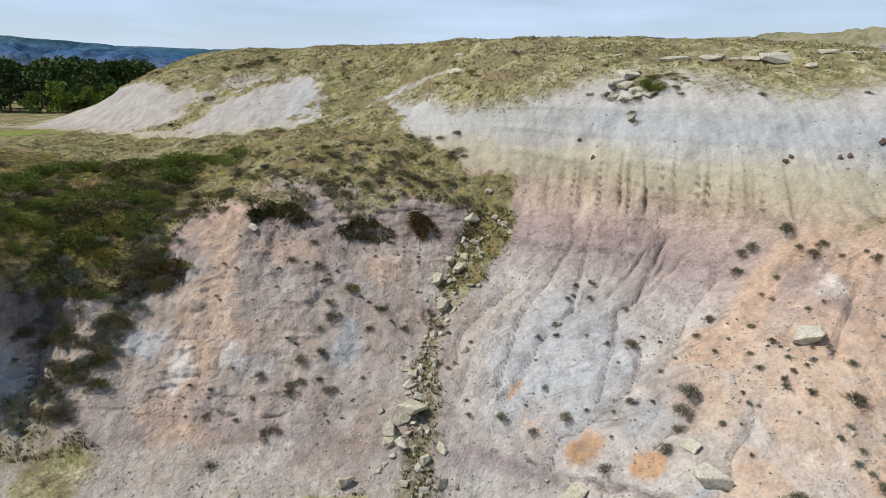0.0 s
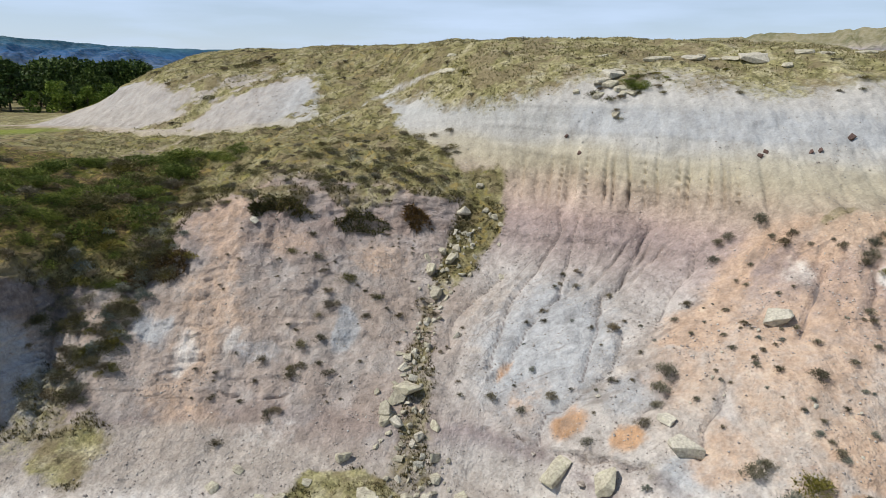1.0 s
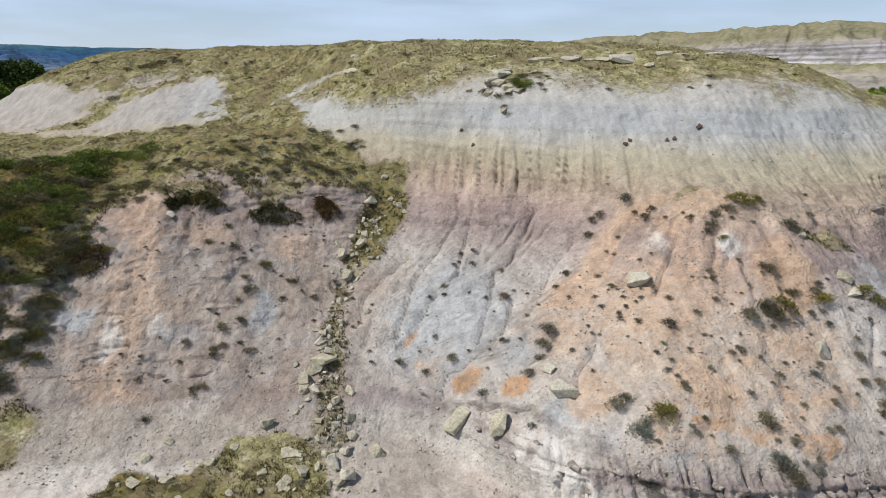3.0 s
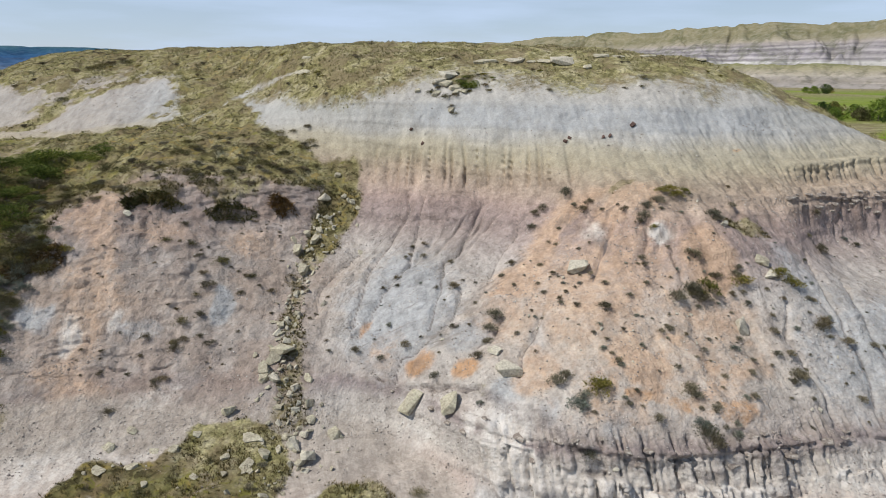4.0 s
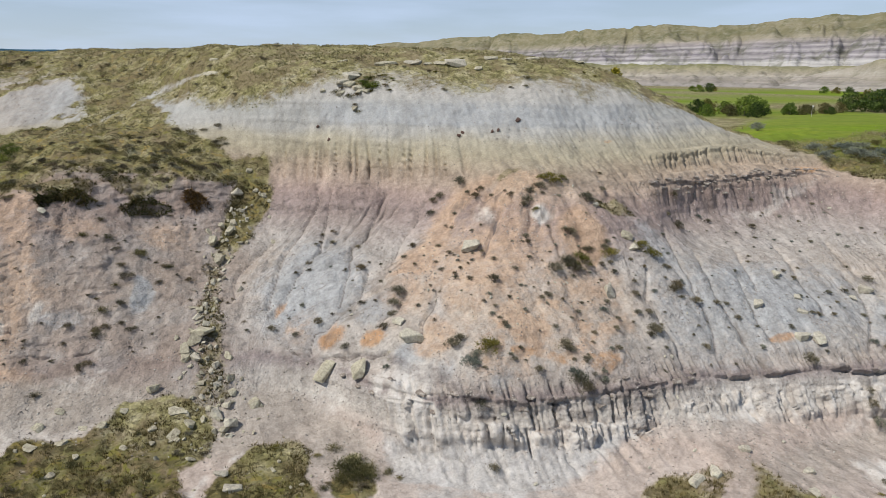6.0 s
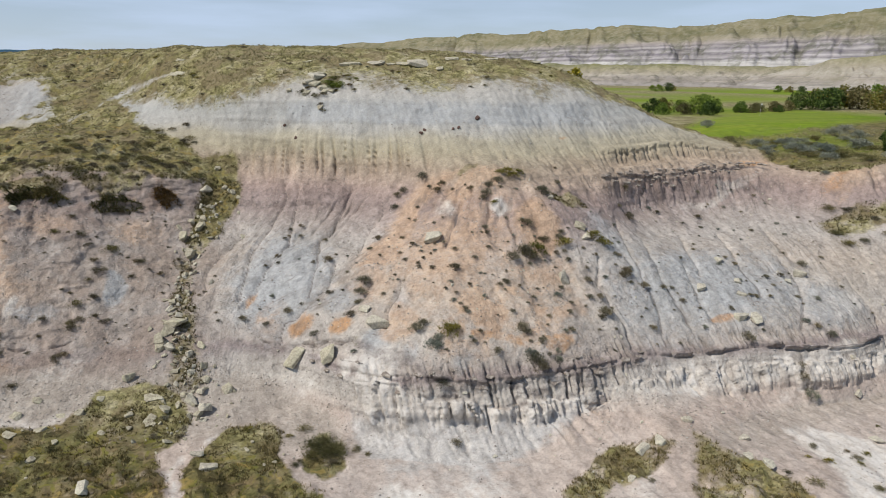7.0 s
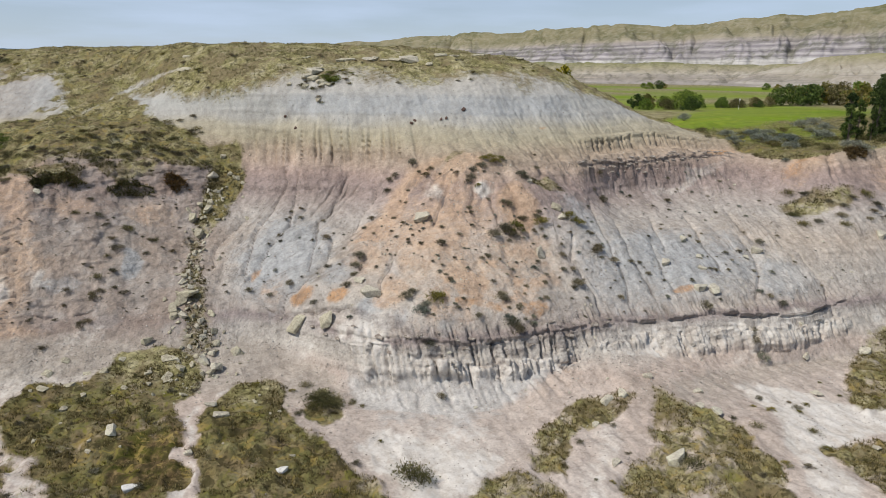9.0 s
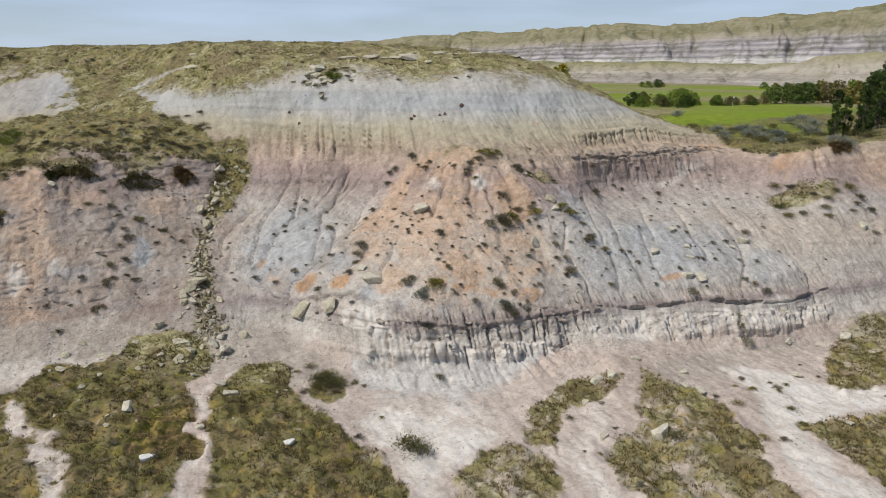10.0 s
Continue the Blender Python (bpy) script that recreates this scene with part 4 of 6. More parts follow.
    d = d + (0.09 * stroke(x, y - 0.35, BED, 1.0) - 0.12 * stroke(x, y + 0.2, BED, 1.0) + 0.06 * stroke(x, y - 0.3, UPPER_BED, 1.0)) * step(0.3, 0.6, rough(x / 1.2, y / 1.2, 3, 49))
    # big lumps and small roughness
    d = d + near * (0.9 * (rough(x / 7, y / 7, 3, 70) - 0.5) * step(0.3, 1.5, vv) + 0.30 * (rough(x / 1.3, y / 1.3, 3, 80) - 0.5) + 0.13 * (rough(x / 0.4, y / 0.4, 2, 90) - 0.5))
    grassy = np.maximum(1 - step(0.85, 1.15, vv), np.maximum(step(7.95, 8.1, vv), step(6.1, 6.3, vv) * (1 - step(0, 4, x))))
    grassy = grassy * (0.25 + 0.75 * step(0.1, 0.5, MASKS["grass"]))
    d = d + near * grassy * (1.1 * (rough(x / 0.9, y / 0.9, 3, 91) - 0.5) * (1 - 0.5 * step(6, 7, vv) - 0.3 * step(8, 8.6, vv)) + 0.5 * (rough(x / 3, y / 3, 2, 92) - 0.5))
    spur_face = (1 - step(-1, 3, x)) * step(2.2, 3, vv) * (1 - step(6.0, 6.3, vv))
    d = d + near * spur_face * (0.26 * (rough(x / 0.6, z / 0.5, 3, 93) - 0.5) + 0.45 * (rough(x / 1.6, z / 2.4, 3, 94) - 0.5) + 0.13 * step(0.56, 0.60, rough(x / 3.2, z / 0.6, 3, 99)))
    # thin hard beds stand out of the clay
    bed = np.abs((z * 0.55 + 0.3 * rough(x / 5, y / 5, 2, 95)) % 1.0 - 0.5)
    d = d + 0.07 * bare * (1 - step(0.05, 0.2, bed))
    # two broken ledges, each with a hollow under its lip
    lip = (0.1 + 1.2 * blocks(1.25, 61, 2)) * (0.3 + 0.75 * step(0.38, 0.55, rough(x / 3.3, y * 0, 3, 98)))
    low = vv + 0.11 * (rough(x / 2.2, x * 0, 4, 97) - 0.5) + 0.12 * (blocks(1.25, 61, 3) - 0.5)
    right = step(13, 15, x) * front
    d = d + right * lip * (0.36 * (1 - step(0.015, 0.05, np.abs(low - 2.985))) - 0.26 * (1 - step(0.015, 0.045, np.abs(low - 2.915))))
    second = step(37, 39, x) * (1 - step(58.5, 60, x))
    d = d + second * lip * (0.16 * (1 - step(0.02, 0.07, np.abs(low - 5.93))) - 0.10 * (1 - step(0.02, 0.06, np.abs(low - 5.86))))
    third = step(4.5, 7, x) * (1 - step(12, 14, x))
    d = d + 0.3 * third * lip * (1 - step(0.015, 0.05, np.abs(low - 3.03)))
    d = d * near
    green = stroke(x, y, [(76, 58, 7), (100, 72, 10), (120, 80, 10)], 0.7) * step(9, 10.2, vv) + 0.8 * blob(x, y, 84, 50, 10, 5, 25, 0.8)
    return x + d * nx, y + d * ny, z + d * nz + 0.7 * green


def grid_mesh(name, x, y, z):
    rows, cols = x.shape
    mesh = bpy.data.meshes.new(name)
    mesh.vertices.add(rows * cols)
    mesh.vertices.foreach_set("co", np.stack((x, y, z), -1).astype(np.float32).ravel())
    i = np.arange(rows * cols).reshape(rows, cols)
    quads = np.stack((i[:-1, :-1], i[:-1, 1:], i[1:, 1:], i[1:, :-1]), -1).reshape(-1, 4)
    mesh.loops.add(quads.size)
    mesh.loops.foreach_set("vertex_index", quads.ravel().astype(np.int32))
    mesh.polygons.add(len(quads))
    mesh.polygons.foreach_set("loop_start", np.arange(0, quads.size, 4, dtype=np.int32))
    mesh.update(calc_edges=True)
    mesh.polygons.foreach_set("use_smooth", np.ones(len(quads), bool))
    return mesh


def carry(mesh, name, values):
    a = mesh.attributes.new(name, "FLOAT", "POINT")
    a.data.foreach_set("value", np.clip(values, 0, 1).astype(np.float32).ravel())


LX = columns()
GX, GY, GZ, GV = land(LX)
VV = np.broadcast_to(GV[:, None], GX.shape)
MASKS = masks(GX, GY, GZ, VV)
HX, HY, HZ = shaped(GX, GY, GZ, GV)
ground_mesh = grid_mesh("ground", HX, HY, HZ)
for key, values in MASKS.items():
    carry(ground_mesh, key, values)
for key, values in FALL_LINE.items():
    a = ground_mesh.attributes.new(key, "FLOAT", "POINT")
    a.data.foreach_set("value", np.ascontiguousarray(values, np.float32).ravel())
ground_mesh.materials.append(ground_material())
ground = tagged(new("ground", ground_mesh), "eroded badland hillside of banded grey, mauve and ochre clay with dry grass", "ground", kind="structure")


# ---- the far sides of the valley ----
def far_material(name, stops, low, high, shade=(0.10, 0.10, 0.055), light=(0.6, 0.56, 0.5), share=0.62):
    n = Nodes(name, 1.0, 0.0)
    z = n.math("ADD", n.height(), n.math("MULTIPLY", n.math("SUBTRACT", n.noise(60, 4), 0.5), (high - low) * 0.05))
    c = n.ramp(n.math("DIVIDE", n.math("SUBTRACT", z, low), high - low), stops)
    c = n.mix(n.band(n.noise(0.45 * (high - low), 7, n.place((1, 1, 1.6)), 0.7), 0.47, 0.62), c, n.mix(share, c, shade))
    c = n.mix(n.band(n.noise(0.14 * (high - low), 6, n.place((1, 1, 2.5)), 0.7), 0.40, 0.70), c, n.mix(0.20, c, light))
    # Ravine bottoms: dark olive growth, and ravine shading painted into the colour.
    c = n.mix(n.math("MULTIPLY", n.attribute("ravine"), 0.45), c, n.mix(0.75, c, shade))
    beds = n.noise(5.0, 4, n.place((0.03, 0.03, 1)), 0.7)
    c = n.mix(n.math("MULTIPLY", n.band(beds, 0.48, 0.56), n.math("SUBTRACT", 0.55, n.band(z, low + 0.40 * (high - low), low + 0.62 * (high - low)))), c, n.mix(0.55, c, (0.11, 0.10, 0.105)))
    n.bump(n.noise(0.16 * (high - low), 6, rough=0.65), 0.028 * (high - low), 1.0)
    return n.done(c)


def far_wall(name, azimuths, feet, width, low, tops, gullies, seed, mat, label, shape=0.8, crest_wave=0.07, cells=420, deep=1.0):
    """A valley side that stands round the eye: azimuth in degrees from ahead, to the right; feet: its range at each of those."""
    a = np.linspace(azimuths[0], azimuths[-1], cells)
    r0 = np.interp(a, azimuths, feet)
    t = np.concatenate((np.linspace(0, 1, 56), [1.3, 2.0]))
    A, T = np.meshgrid(a, t)
    u = A * 0.0174533 * np.mean(feet)
    R = r0 + width * T
    rise = np.clip(T, 0, 1)
    u = u + gullies * 0.7 * (rough(u / gullies, T * 2.2, 3, seed + 11) - 0.5) * (0.4 + T)

    def ravines(spacing, salt, pitch):
        return 1 - np.clip(2.4 * np.abs(2 * rough(u / spacing, T * pitch + 3, 2, seed + salt, 0.5) - 1), 0, 1)

    ridge, small, tiny = ravines(gullies, 0, 1.1), ravines(gullies / 2.4, 3, 2.6), ravines(gullies / 5.5, 6, 5.0)
    top = np.interp(A, azimuths, tops) * (1 + crest_wave * (rough(u / (gullies * 3), u * 0, 4, seed + 5) - 0.5) * 2)
    carve = 0.22 * step(0.6, 1, rise) + np.sin(np.pi * np.clip(rise, 0, 1) ** 0.8) ** 0.6
    Z = low + (top - low) * (rise ** shape - carve * deep * (0.24 * ridge + 0.13 * small + 0.06 * tiny) * (0.4 + 0.6 * rise)) + 1.2 * (rough(u / 16, T * 12, 3, seed + 9) - 0.5)
    Z = np.maximum(Z, low - 2)
    X, Y = R * np.sin(A * 0.0174533), R * np.cos(A * 0.0174533)
    mesh = grid_mesh(name, X, Y, Z)
    # Where the ravines take their growth and painted shading.
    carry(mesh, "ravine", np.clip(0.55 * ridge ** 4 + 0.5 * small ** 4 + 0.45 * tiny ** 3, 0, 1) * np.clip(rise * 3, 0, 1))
    mesh.materials.append(mat)
    return tagged(new(name, mesh), label, "valley side", kind="structure")


band_stops = [(0.0, (0.46, 0.44, 0.41)), (0.12, (0.58, 0.56, 0.54)), (0.16, (0.22, 0.20, 0.22)), (0.20, (0.50, 0.47, 0.47)), (0.25, (0.20, 0.18, 0.205)), (0.29, (0.46, 0.43, 0.43)), (0.34, (0.22, 0.20, 0.22)), (0.38, (0.44, 0.41, 0.405)), (0.41, (0.24, 0.215, 0.225)),
              (0.45, (0.38, 0.34, 0.32)), (0.52, (0.32, 0.285, 0.21)), (0.62, (0.22, 0.20, 0.12)), (0.75, (0.26, 0.232, 0.145)), (1.0, (0.185, 0.178, 0.095))]
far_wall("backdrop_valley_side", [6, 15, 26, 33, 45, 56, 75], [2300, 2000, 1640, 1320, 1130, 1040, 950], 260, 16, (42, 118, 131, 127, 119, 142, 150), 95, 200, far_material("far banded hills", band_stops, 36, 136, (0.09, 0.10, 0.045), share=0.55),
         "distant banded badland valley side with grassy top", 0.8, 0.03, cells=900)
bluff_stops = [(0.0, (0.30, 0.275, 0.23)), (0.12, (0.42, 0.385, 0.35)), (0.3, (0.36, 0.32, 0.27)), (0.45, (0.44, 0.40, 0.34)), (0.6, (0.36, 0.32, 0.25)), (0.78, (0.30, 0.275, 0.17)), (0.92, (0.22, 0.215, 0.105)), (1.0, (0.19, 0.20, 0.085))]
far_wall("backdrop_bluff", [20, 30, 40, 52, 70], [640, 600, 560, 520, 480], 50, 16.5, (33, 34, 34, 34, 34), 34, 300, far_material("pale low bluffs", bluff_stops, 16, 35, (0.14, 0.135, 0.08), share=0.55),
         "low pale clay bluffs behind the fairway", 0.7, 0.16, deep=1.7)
# Dark wooded green, with the haze of distance painted in as blue.
haze_blue_stops = [(0.0, (0.30, 0.36, 0.42)), (0.16, (0.12, 0.19, 0.31)), (0.5, (0.035, 0.105, 0.23)), (0.85, (0.05, 0.13, 0.17)), (1.0, (0.18, 0.22, 0.19))]
far_wall("backdrop_wooded_side", [-60, -45, -32, -27, -22.5, -19.5], [1900, 2000, 2150, 2250, 2350, 2450], 300, 16, (124, 122, 120, 118, 96, 60), 200, 400, far_material("far wooded hills with painted haze", haze_blue_stops, 16, 125, (0.02, 0.06, 0.085), (0.50, 0.50, 0.50)),
         "distant wooded valley side, its blue haze painted into the colour", 0.75, 0.02)
far_wall("backdrop_plateau", [-40, -26, -16, -8, 0], [3300, 3300, 3300, 3300, 3300], 300, 16, (128, 128, 127, 122, 118), 400, 600, far_material("far plateau with painted haze", haze_blue_stops, 16, 135, (0.03, 0.08, 0.16), (0.2, 0.28, 0.4)),
         "far flat plateau edge on the skyline, painted haze blue", 0.8, 0.01)
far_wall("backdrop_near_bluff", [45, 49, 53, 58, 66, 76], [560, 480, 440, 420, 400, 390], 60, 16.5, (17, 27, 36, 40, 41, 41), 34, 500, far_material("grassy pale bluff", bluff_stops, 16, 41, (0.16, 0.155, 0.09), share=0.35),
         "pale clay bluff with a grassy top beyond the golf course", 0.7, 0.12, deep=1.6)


# ---- helpers for things ----
def ground_at(x, y):
    """Height of the shaped ground at a place in plan."""
    i = int(np.clip(np.searchsorted(LX, x), 1, len(LX) - 1))
    t = (x - LX[i - 1]) / (LX[i] - LX[i - 1])
    return float((1 - t) * np.interp(y, HY[:, i - 1], HZ[:, i - 1]) + t * np.interp(y, HY[:, i], HZ[:, i]))


def tilt_at(x, y, share=1.0):
    """A turn that lays the up axis towards the ground's normal."""
    dx = (ground_at(x + 0.5, y) - ground_at(x - 0.5, y)) * share
    dy = (ground_at(x, y + 0.5) - ground_at(x, y - 0.5)) * share
    return Vector((-dx, -dy, 1)).normalized().to_track_quat("Z", "Y").to_matrix().to_4x4()


def on_ground(x, y, spin=0.0, size=1.0, sink=0.0, lie=0.0):
    return Matrix.Translation((x, y, ground_at(x, y) - sink)) @ tilt_at(x, y, lie) @ pose(0, 0, 0, 0, 0, spin) @ Matrix.Diagonal((size, size, size, 1))


def put(ob, m):
    ob.matrix_basis = m
    return ob


def repeat(ob, m):
    """A copy of a thing at the pose m, with its size."""
    c = copy_thing(ob, m)
    c.matrix_basis = m
    return c


def part(name, mesh, material, parent=None, label=""):
    if isinstance(mesh, bmesh.types.BMesh):
        bm, mesh = mesh, bpy.data.meshes.new(name)
        bm.to_mesh(mesh)
        bm.free()
    mesh.materials.clear()
    mesh.materials.append(material)
    ob = new(name, mesh)
    ob.parent = parent
    if label:
        ob["label"] = label
    return ob


def soup(name, corners):
    """A mesh of loose triangles or quads: corners has the shape (faces, 3 or 4, 3)."""
    n, k, _ = corners.shape
    mesh = bpy.data.meshes.new(name)
    mesh.vertices.add(n * k)
    mesh.vertices.foreach_set("co", corners.astype(np.float32).ravel())
    mesh.loops.add(n * k)
    mesh.loops.foreach_set("vertex_index", np.arange(n * k, dtype=np.int32))
    mesh.polygons.add(n)
    mesh.polygons.foreach_set("loop_start", np.arange(0, n * k, k, dtype=np.int32))
    mesh.update(calc_edges=True)
    return mesh


def leaf_quads(rng, at, out, length, width):
    """Small pointed leaves or sprigs at the given places, that grow outwards."""
    n = len(at)
    d = out + rng.normal(0, 0.55, (n, 3))
    d /= np.linalg.norm(d, axis=1, keepdims=True) + 1e-9
    s = np.cross(d, rng.normal(0, 1, (n, 3)))
    s /= np.linalg.norm(s, axis=1, keepdims=True) + 1e-9
    ln, w = length * rng.uniform(0.6, 1.4, (n, 1)), width * rng.uniform(0.6, 1.4, (n, 1))
    return np.stack((at + s * w * 1.3, at - s * w * 1.3, at + d * ln * 1.1), 1)


# ---- materials of things ----
def leaf_material(name, stops, rough=0.75):
    n = Nodes(name, rough, 0.15)
    c = n.ramp(n.island(), stops)
    c = n.mix(0.75, c, n.ramp(n.random(), [(0.0, (0.28, 0.30, 0.30)), (0.5, (0.5, 0.48, 0.45)), (1.0, (0.66, 0.58, 0.50))]), "OVERLAY")
    return n.done(c)


SAGE = leaf_material("grey sage leaves", [(0.0, (0.095, 0.09, 0.06)), (0.5, (0.195, 0.185, 0.13)), (1.0, (0.34, 0.32, 0.24))])
BLUE_SAGE = leaf_material("silvery sage leaves", [(0.0, (0.11, 0.125, 0.10)), (0.5, (0.21, 0.235, 0.195)), (1.0, (0.35, 0.38, 0.33))])
DARK_SCRUB = leaf_material("dark scrub twigs", [(0.0, (0.08, 0.07, 0.045)), (0.6, (0.165, 0.145, 0.095)), (1.0, (0.30, 0.265, 0.185))])
YELLOW_SCRUB = leaf_material("yellowing rabbitbrush", [(0.0, (0.09, 0.095, 0.02)), (0.6, (0.19, 0.175, 0.04)), (1.0, (0.33, 0.28, 0.10))])
GREEN_SCRUB = leaf_material("green snowberry leaves", [(0.0, (0.05, 0.07, 0.014)), (0.55, (0.12, 0.165, 0.03)), (1.0, (0.26, 0.30, 0.07))])
OLIVE_SCRUB = leaf_material("olive scrub leaves", [(0.0, (0.055, 0.055, 0.022)), (0.55, (0.13, 0.125, 0.05)), (1.0, (0.26, 0.235, 0.12))])
JUNIPER = leaf_material("creeping juniper sprays", [(0.0, (0.035, 0.038, 0.014)), (0.6, (0.09, 0.09, 0.034)), (1.0, (0.20, 0.155, 0.065))])
RUSTY_JUNIPER = leaf_material("browned juniper sprays", [(0.0, (0.05, 0.035, 0.016)), (0.6, (0.125, 0.085, 0.036)), (1.0, (0.25, 0.16, 0.07))])
TREE_LEAVES = leaf_material("cottonwood leaves", [(0.0, (0.026, 0.045, 0.013)), (0.55, (0.062, 0.105, 0.024)), (1.0, (0.14, 0.20, 0.045))], 0.6)
LIGHT_LEAVES = leaf_material("sunny cottonwood leaves", [(0.0, (0.05, 0.09, 0.014)), (0.55, (0.125, 0.20, 0.03)), (1.0, (0.25, 0.34, 0.07))], 0.6)
DARK_LEAVES = leaf_material("dark spruce-green leaves", [(0.0, (0.018, 0.034, 0.012)), (0.55, (0.045, 0.075, 0.022)), (1.0, (0.10, 0.14, 0.04))], 0.6)
GOLD_LEAVES = leaf_material("yellowing poplar leaves", [(0.0, (0.22, 0.20, 0.02)), (0.55, (0.42, 0.36, 0.04)), (1.0, (0.60, 0.50, 0.08))], 0.6)
STRAW = leaf_material("dry grass blades", [(0.0, (0.18, 0.172, 0.07)), (0.35, (0.30, 0.275, 0.13)), (0.7, (0.42, 0.375, 0.205)), (1.0, (0.56, 0.51, 0.34))])
FLAT_STRAW = leaf_material("olive grass blades", [(0.0, (0.05, 0.042, 0.014)), (0.4, (0.11, 0.092, 0.03)), (0.8, (0.225, 0.185, 0.085)), (1.0, (0.38, 0.325, 0.19))])


def stone_material(name, low, high, lichen):
    n = Nodes(name, 0.88, 0.25)
    p = n.place(local=True)
    c = n.ramp(n.noise(0.5, 6, p, 0.65), [(0.3, low), (0.7, high)])
    c = n.mix(n.math("MULTIPLY", n.band(n.noise(0.35, 5, p, 0.7), 0.50, 0.66), 0.75), c, lichen)
    c = n.mix(0.75, c, n.ramp(n.noise(0.16, 6, p, 0.7), [(0.3, (0.24, 0.235, 0.23)), (0.5, (0.5, 0.5, 0.5)), (0.7, (0.72, 0.72, 0.71))]), "OVERLAY")
    c = n.mix(0.5, c, n.ramp(n.random(), [(0.0, (0.40, 0.39, 0.38)), (1.0, (0.60, 0.60, 0.58))]), "OVERLAY")
    n.bump(n.noise(0.12, 6, p, 0.65), 0.04, 0.8)
    return n.done(c)


SANDSTONE = stone_material("lichened sandstone", (0.32, 0.29, 0.215), (0.52, 0.48, 0.375), (0.41, 0.395, 0.275))
PALE_STONE = stone_material("pale weathered sandstone", (0.42, 0.39, 0.315), (0.60, 0.56, 0.465), (0.46, 0.44, 0.33))
WHITE_STONE = stone_material("white limy stone", (0.55, 0.54, 0.51), (0.74, 0.73, 0.70), (0.5, 0.5, 0.46))
BROWN_PLATE = stone_material("brown ironstone", (0.20, 0.165, 0.14), (0.38, 0.335, 0.29), (0.44, 0.41, 0.36))
RED_STONE = stone_material("dark red ironstone", (0.10, 0.06, 0.05), (0.18, 0.12, 0.10), (0.08, 0.065, 0.055))


def pebble_material():
    n = Nodes("loose pebbles", 0.9, 0.2)
    return n.done(n.ramp(n.island(), [(0.0, (0.24, 0.205, 0.18)), (0.4, (0.36, 0.32, 0.285)), (0.85, (0.45, 0.41, 0.365)), (1.0, (0.62, 0.59, 0.53))]))


def bark_material():
    n = Nodes("grey furrowed bark", 0.95, 0.1)
    p = n.place((6, 6, 1), True)
    c = n.ramp(n.noise(0.5, 5, p), [(0.3, (0.07, 0.055, 0.04)), (0.7, (0.20, 0.175, 0.145))])
    n.bump(n.noise(0.4, 5, p), 0.05, 1.0)
    return n.done(c)


BARK, PEBBLES = bark_material(), pebble_material()


# ---- stones ----
def stone_mesh(seed, sx, sy, sz, points=16):
    """An angular block: the hull of points near a box's faces, its edges worn."""
    rng = np.random.default_rng(seed)
    p = rng.uniform(-1, 1, (points, 3))
    k = rng.integers(0, 3, points)
    p[np.arange(points), k] = np.sign(p[np.arange(points), k]) * rng.uniform(0.85, 1, points)
    bm = bmesh.new()
    for v in p * (sx / 2, sy / 2, sz / 2):
        bm.verts.new(v)
    hull = bmesh.ops.convex_hull(bm, input=bm.verts)
    bmesh.ops.delete(bm, geom=[g for g in hull["geom_interior"] if isinstance(g, bmesh.types.BMVert)], context="VERTS")
    bmesh.ops.dissolve_limit(bm, angle_limit=radians(9), verts=bm.verts, edges=bm.edges)
    bmesh.ops.bevel(bm, geom=bm.edges[:], offset=0.02 * min(sx, sy, sz) + 0.004, segments=1, affect="EDGES")
    bmesh.ops.triangulate(bm, faces=[f for f in bm.faces if len(f.verts) > 4])
    bmesh.ops.subdivide_edges(bm, edges=[e for e in bm.edges if e.calc_length() > 0.22 * sx], cuts=2, use_grid_fill=True)
    off = Vector(rng.uniform(0, 50, 3))
    for v in bm.verts:
        v.co += noise.noise_vector(v.co * (3.2 / sx) + off) * 0.045 * min(sx, sy) + noise.noise_vector(v.co * (9 / sx) - off) * 0.016 * sx
    mesh = bpy.data.meshes.new("stone")
    bm.to_mesh(mesh)
    bm.free()
    return mesh


BLOCKS = [stone_mesh(s, *d) for s, d in enumerate(((1.0, 0.8, 0.6), (1.1, 0.7, 0.45), (0.9, 0.9, 0.5), (1.2, 0.75, 0.35), (0.8, 0.7, 0.7), (1.0, 0.6, 0.4), (1.15, 0.9, 0.3), (0.9, 0.6, 0.55)))]
BLOCKS_PALE = [b.copy() for b in BLOCKS]
for b in BLOCKS:
    b.materials.append(SANDSTONE)
for b in BLOCKS_PALE:
    b.materials.append(PALE_STONE)


def stone(name, mesh, m, label, category="boulder", group=""):
    ob = new(name, mesh)
    ob.matrix_basis = m
    return tagged(ob, label, category, group)


def block(seed, dims, material, points=16):
    mesh = stone_mesh(seed, *dims, points)
    mesh.materials.append(material)
    return mesh


# single boulders on the slope: place, spin, size, and which stone
BOULDERS = [(18.8, 33.3, 30, (2.3, 1.5, 0.9), 101), (27.4, 26.2, 70, (1.6, 1.2, 1.1), 102), (6.1, 29.9, 78, (2.6, 1.5, 1.0), 104), (8.3, 27.6, 75, (2.4, 1.8, 1.0), 105), (12.0, 27.6, 5, (2.3, 1.4, 1.0), 106),
            (2.2, 51.1, 20, (1.5, 1.0, 0.8), 107), (31.4, 30.2, 140, (1.5, 1.0, 0.6), 108), (31.5, 29.1, 40, (1.5, 1.1, 0.6), 109), (29.8, 32.7, 10, (1.0, 0.8, 0.5), 110)]
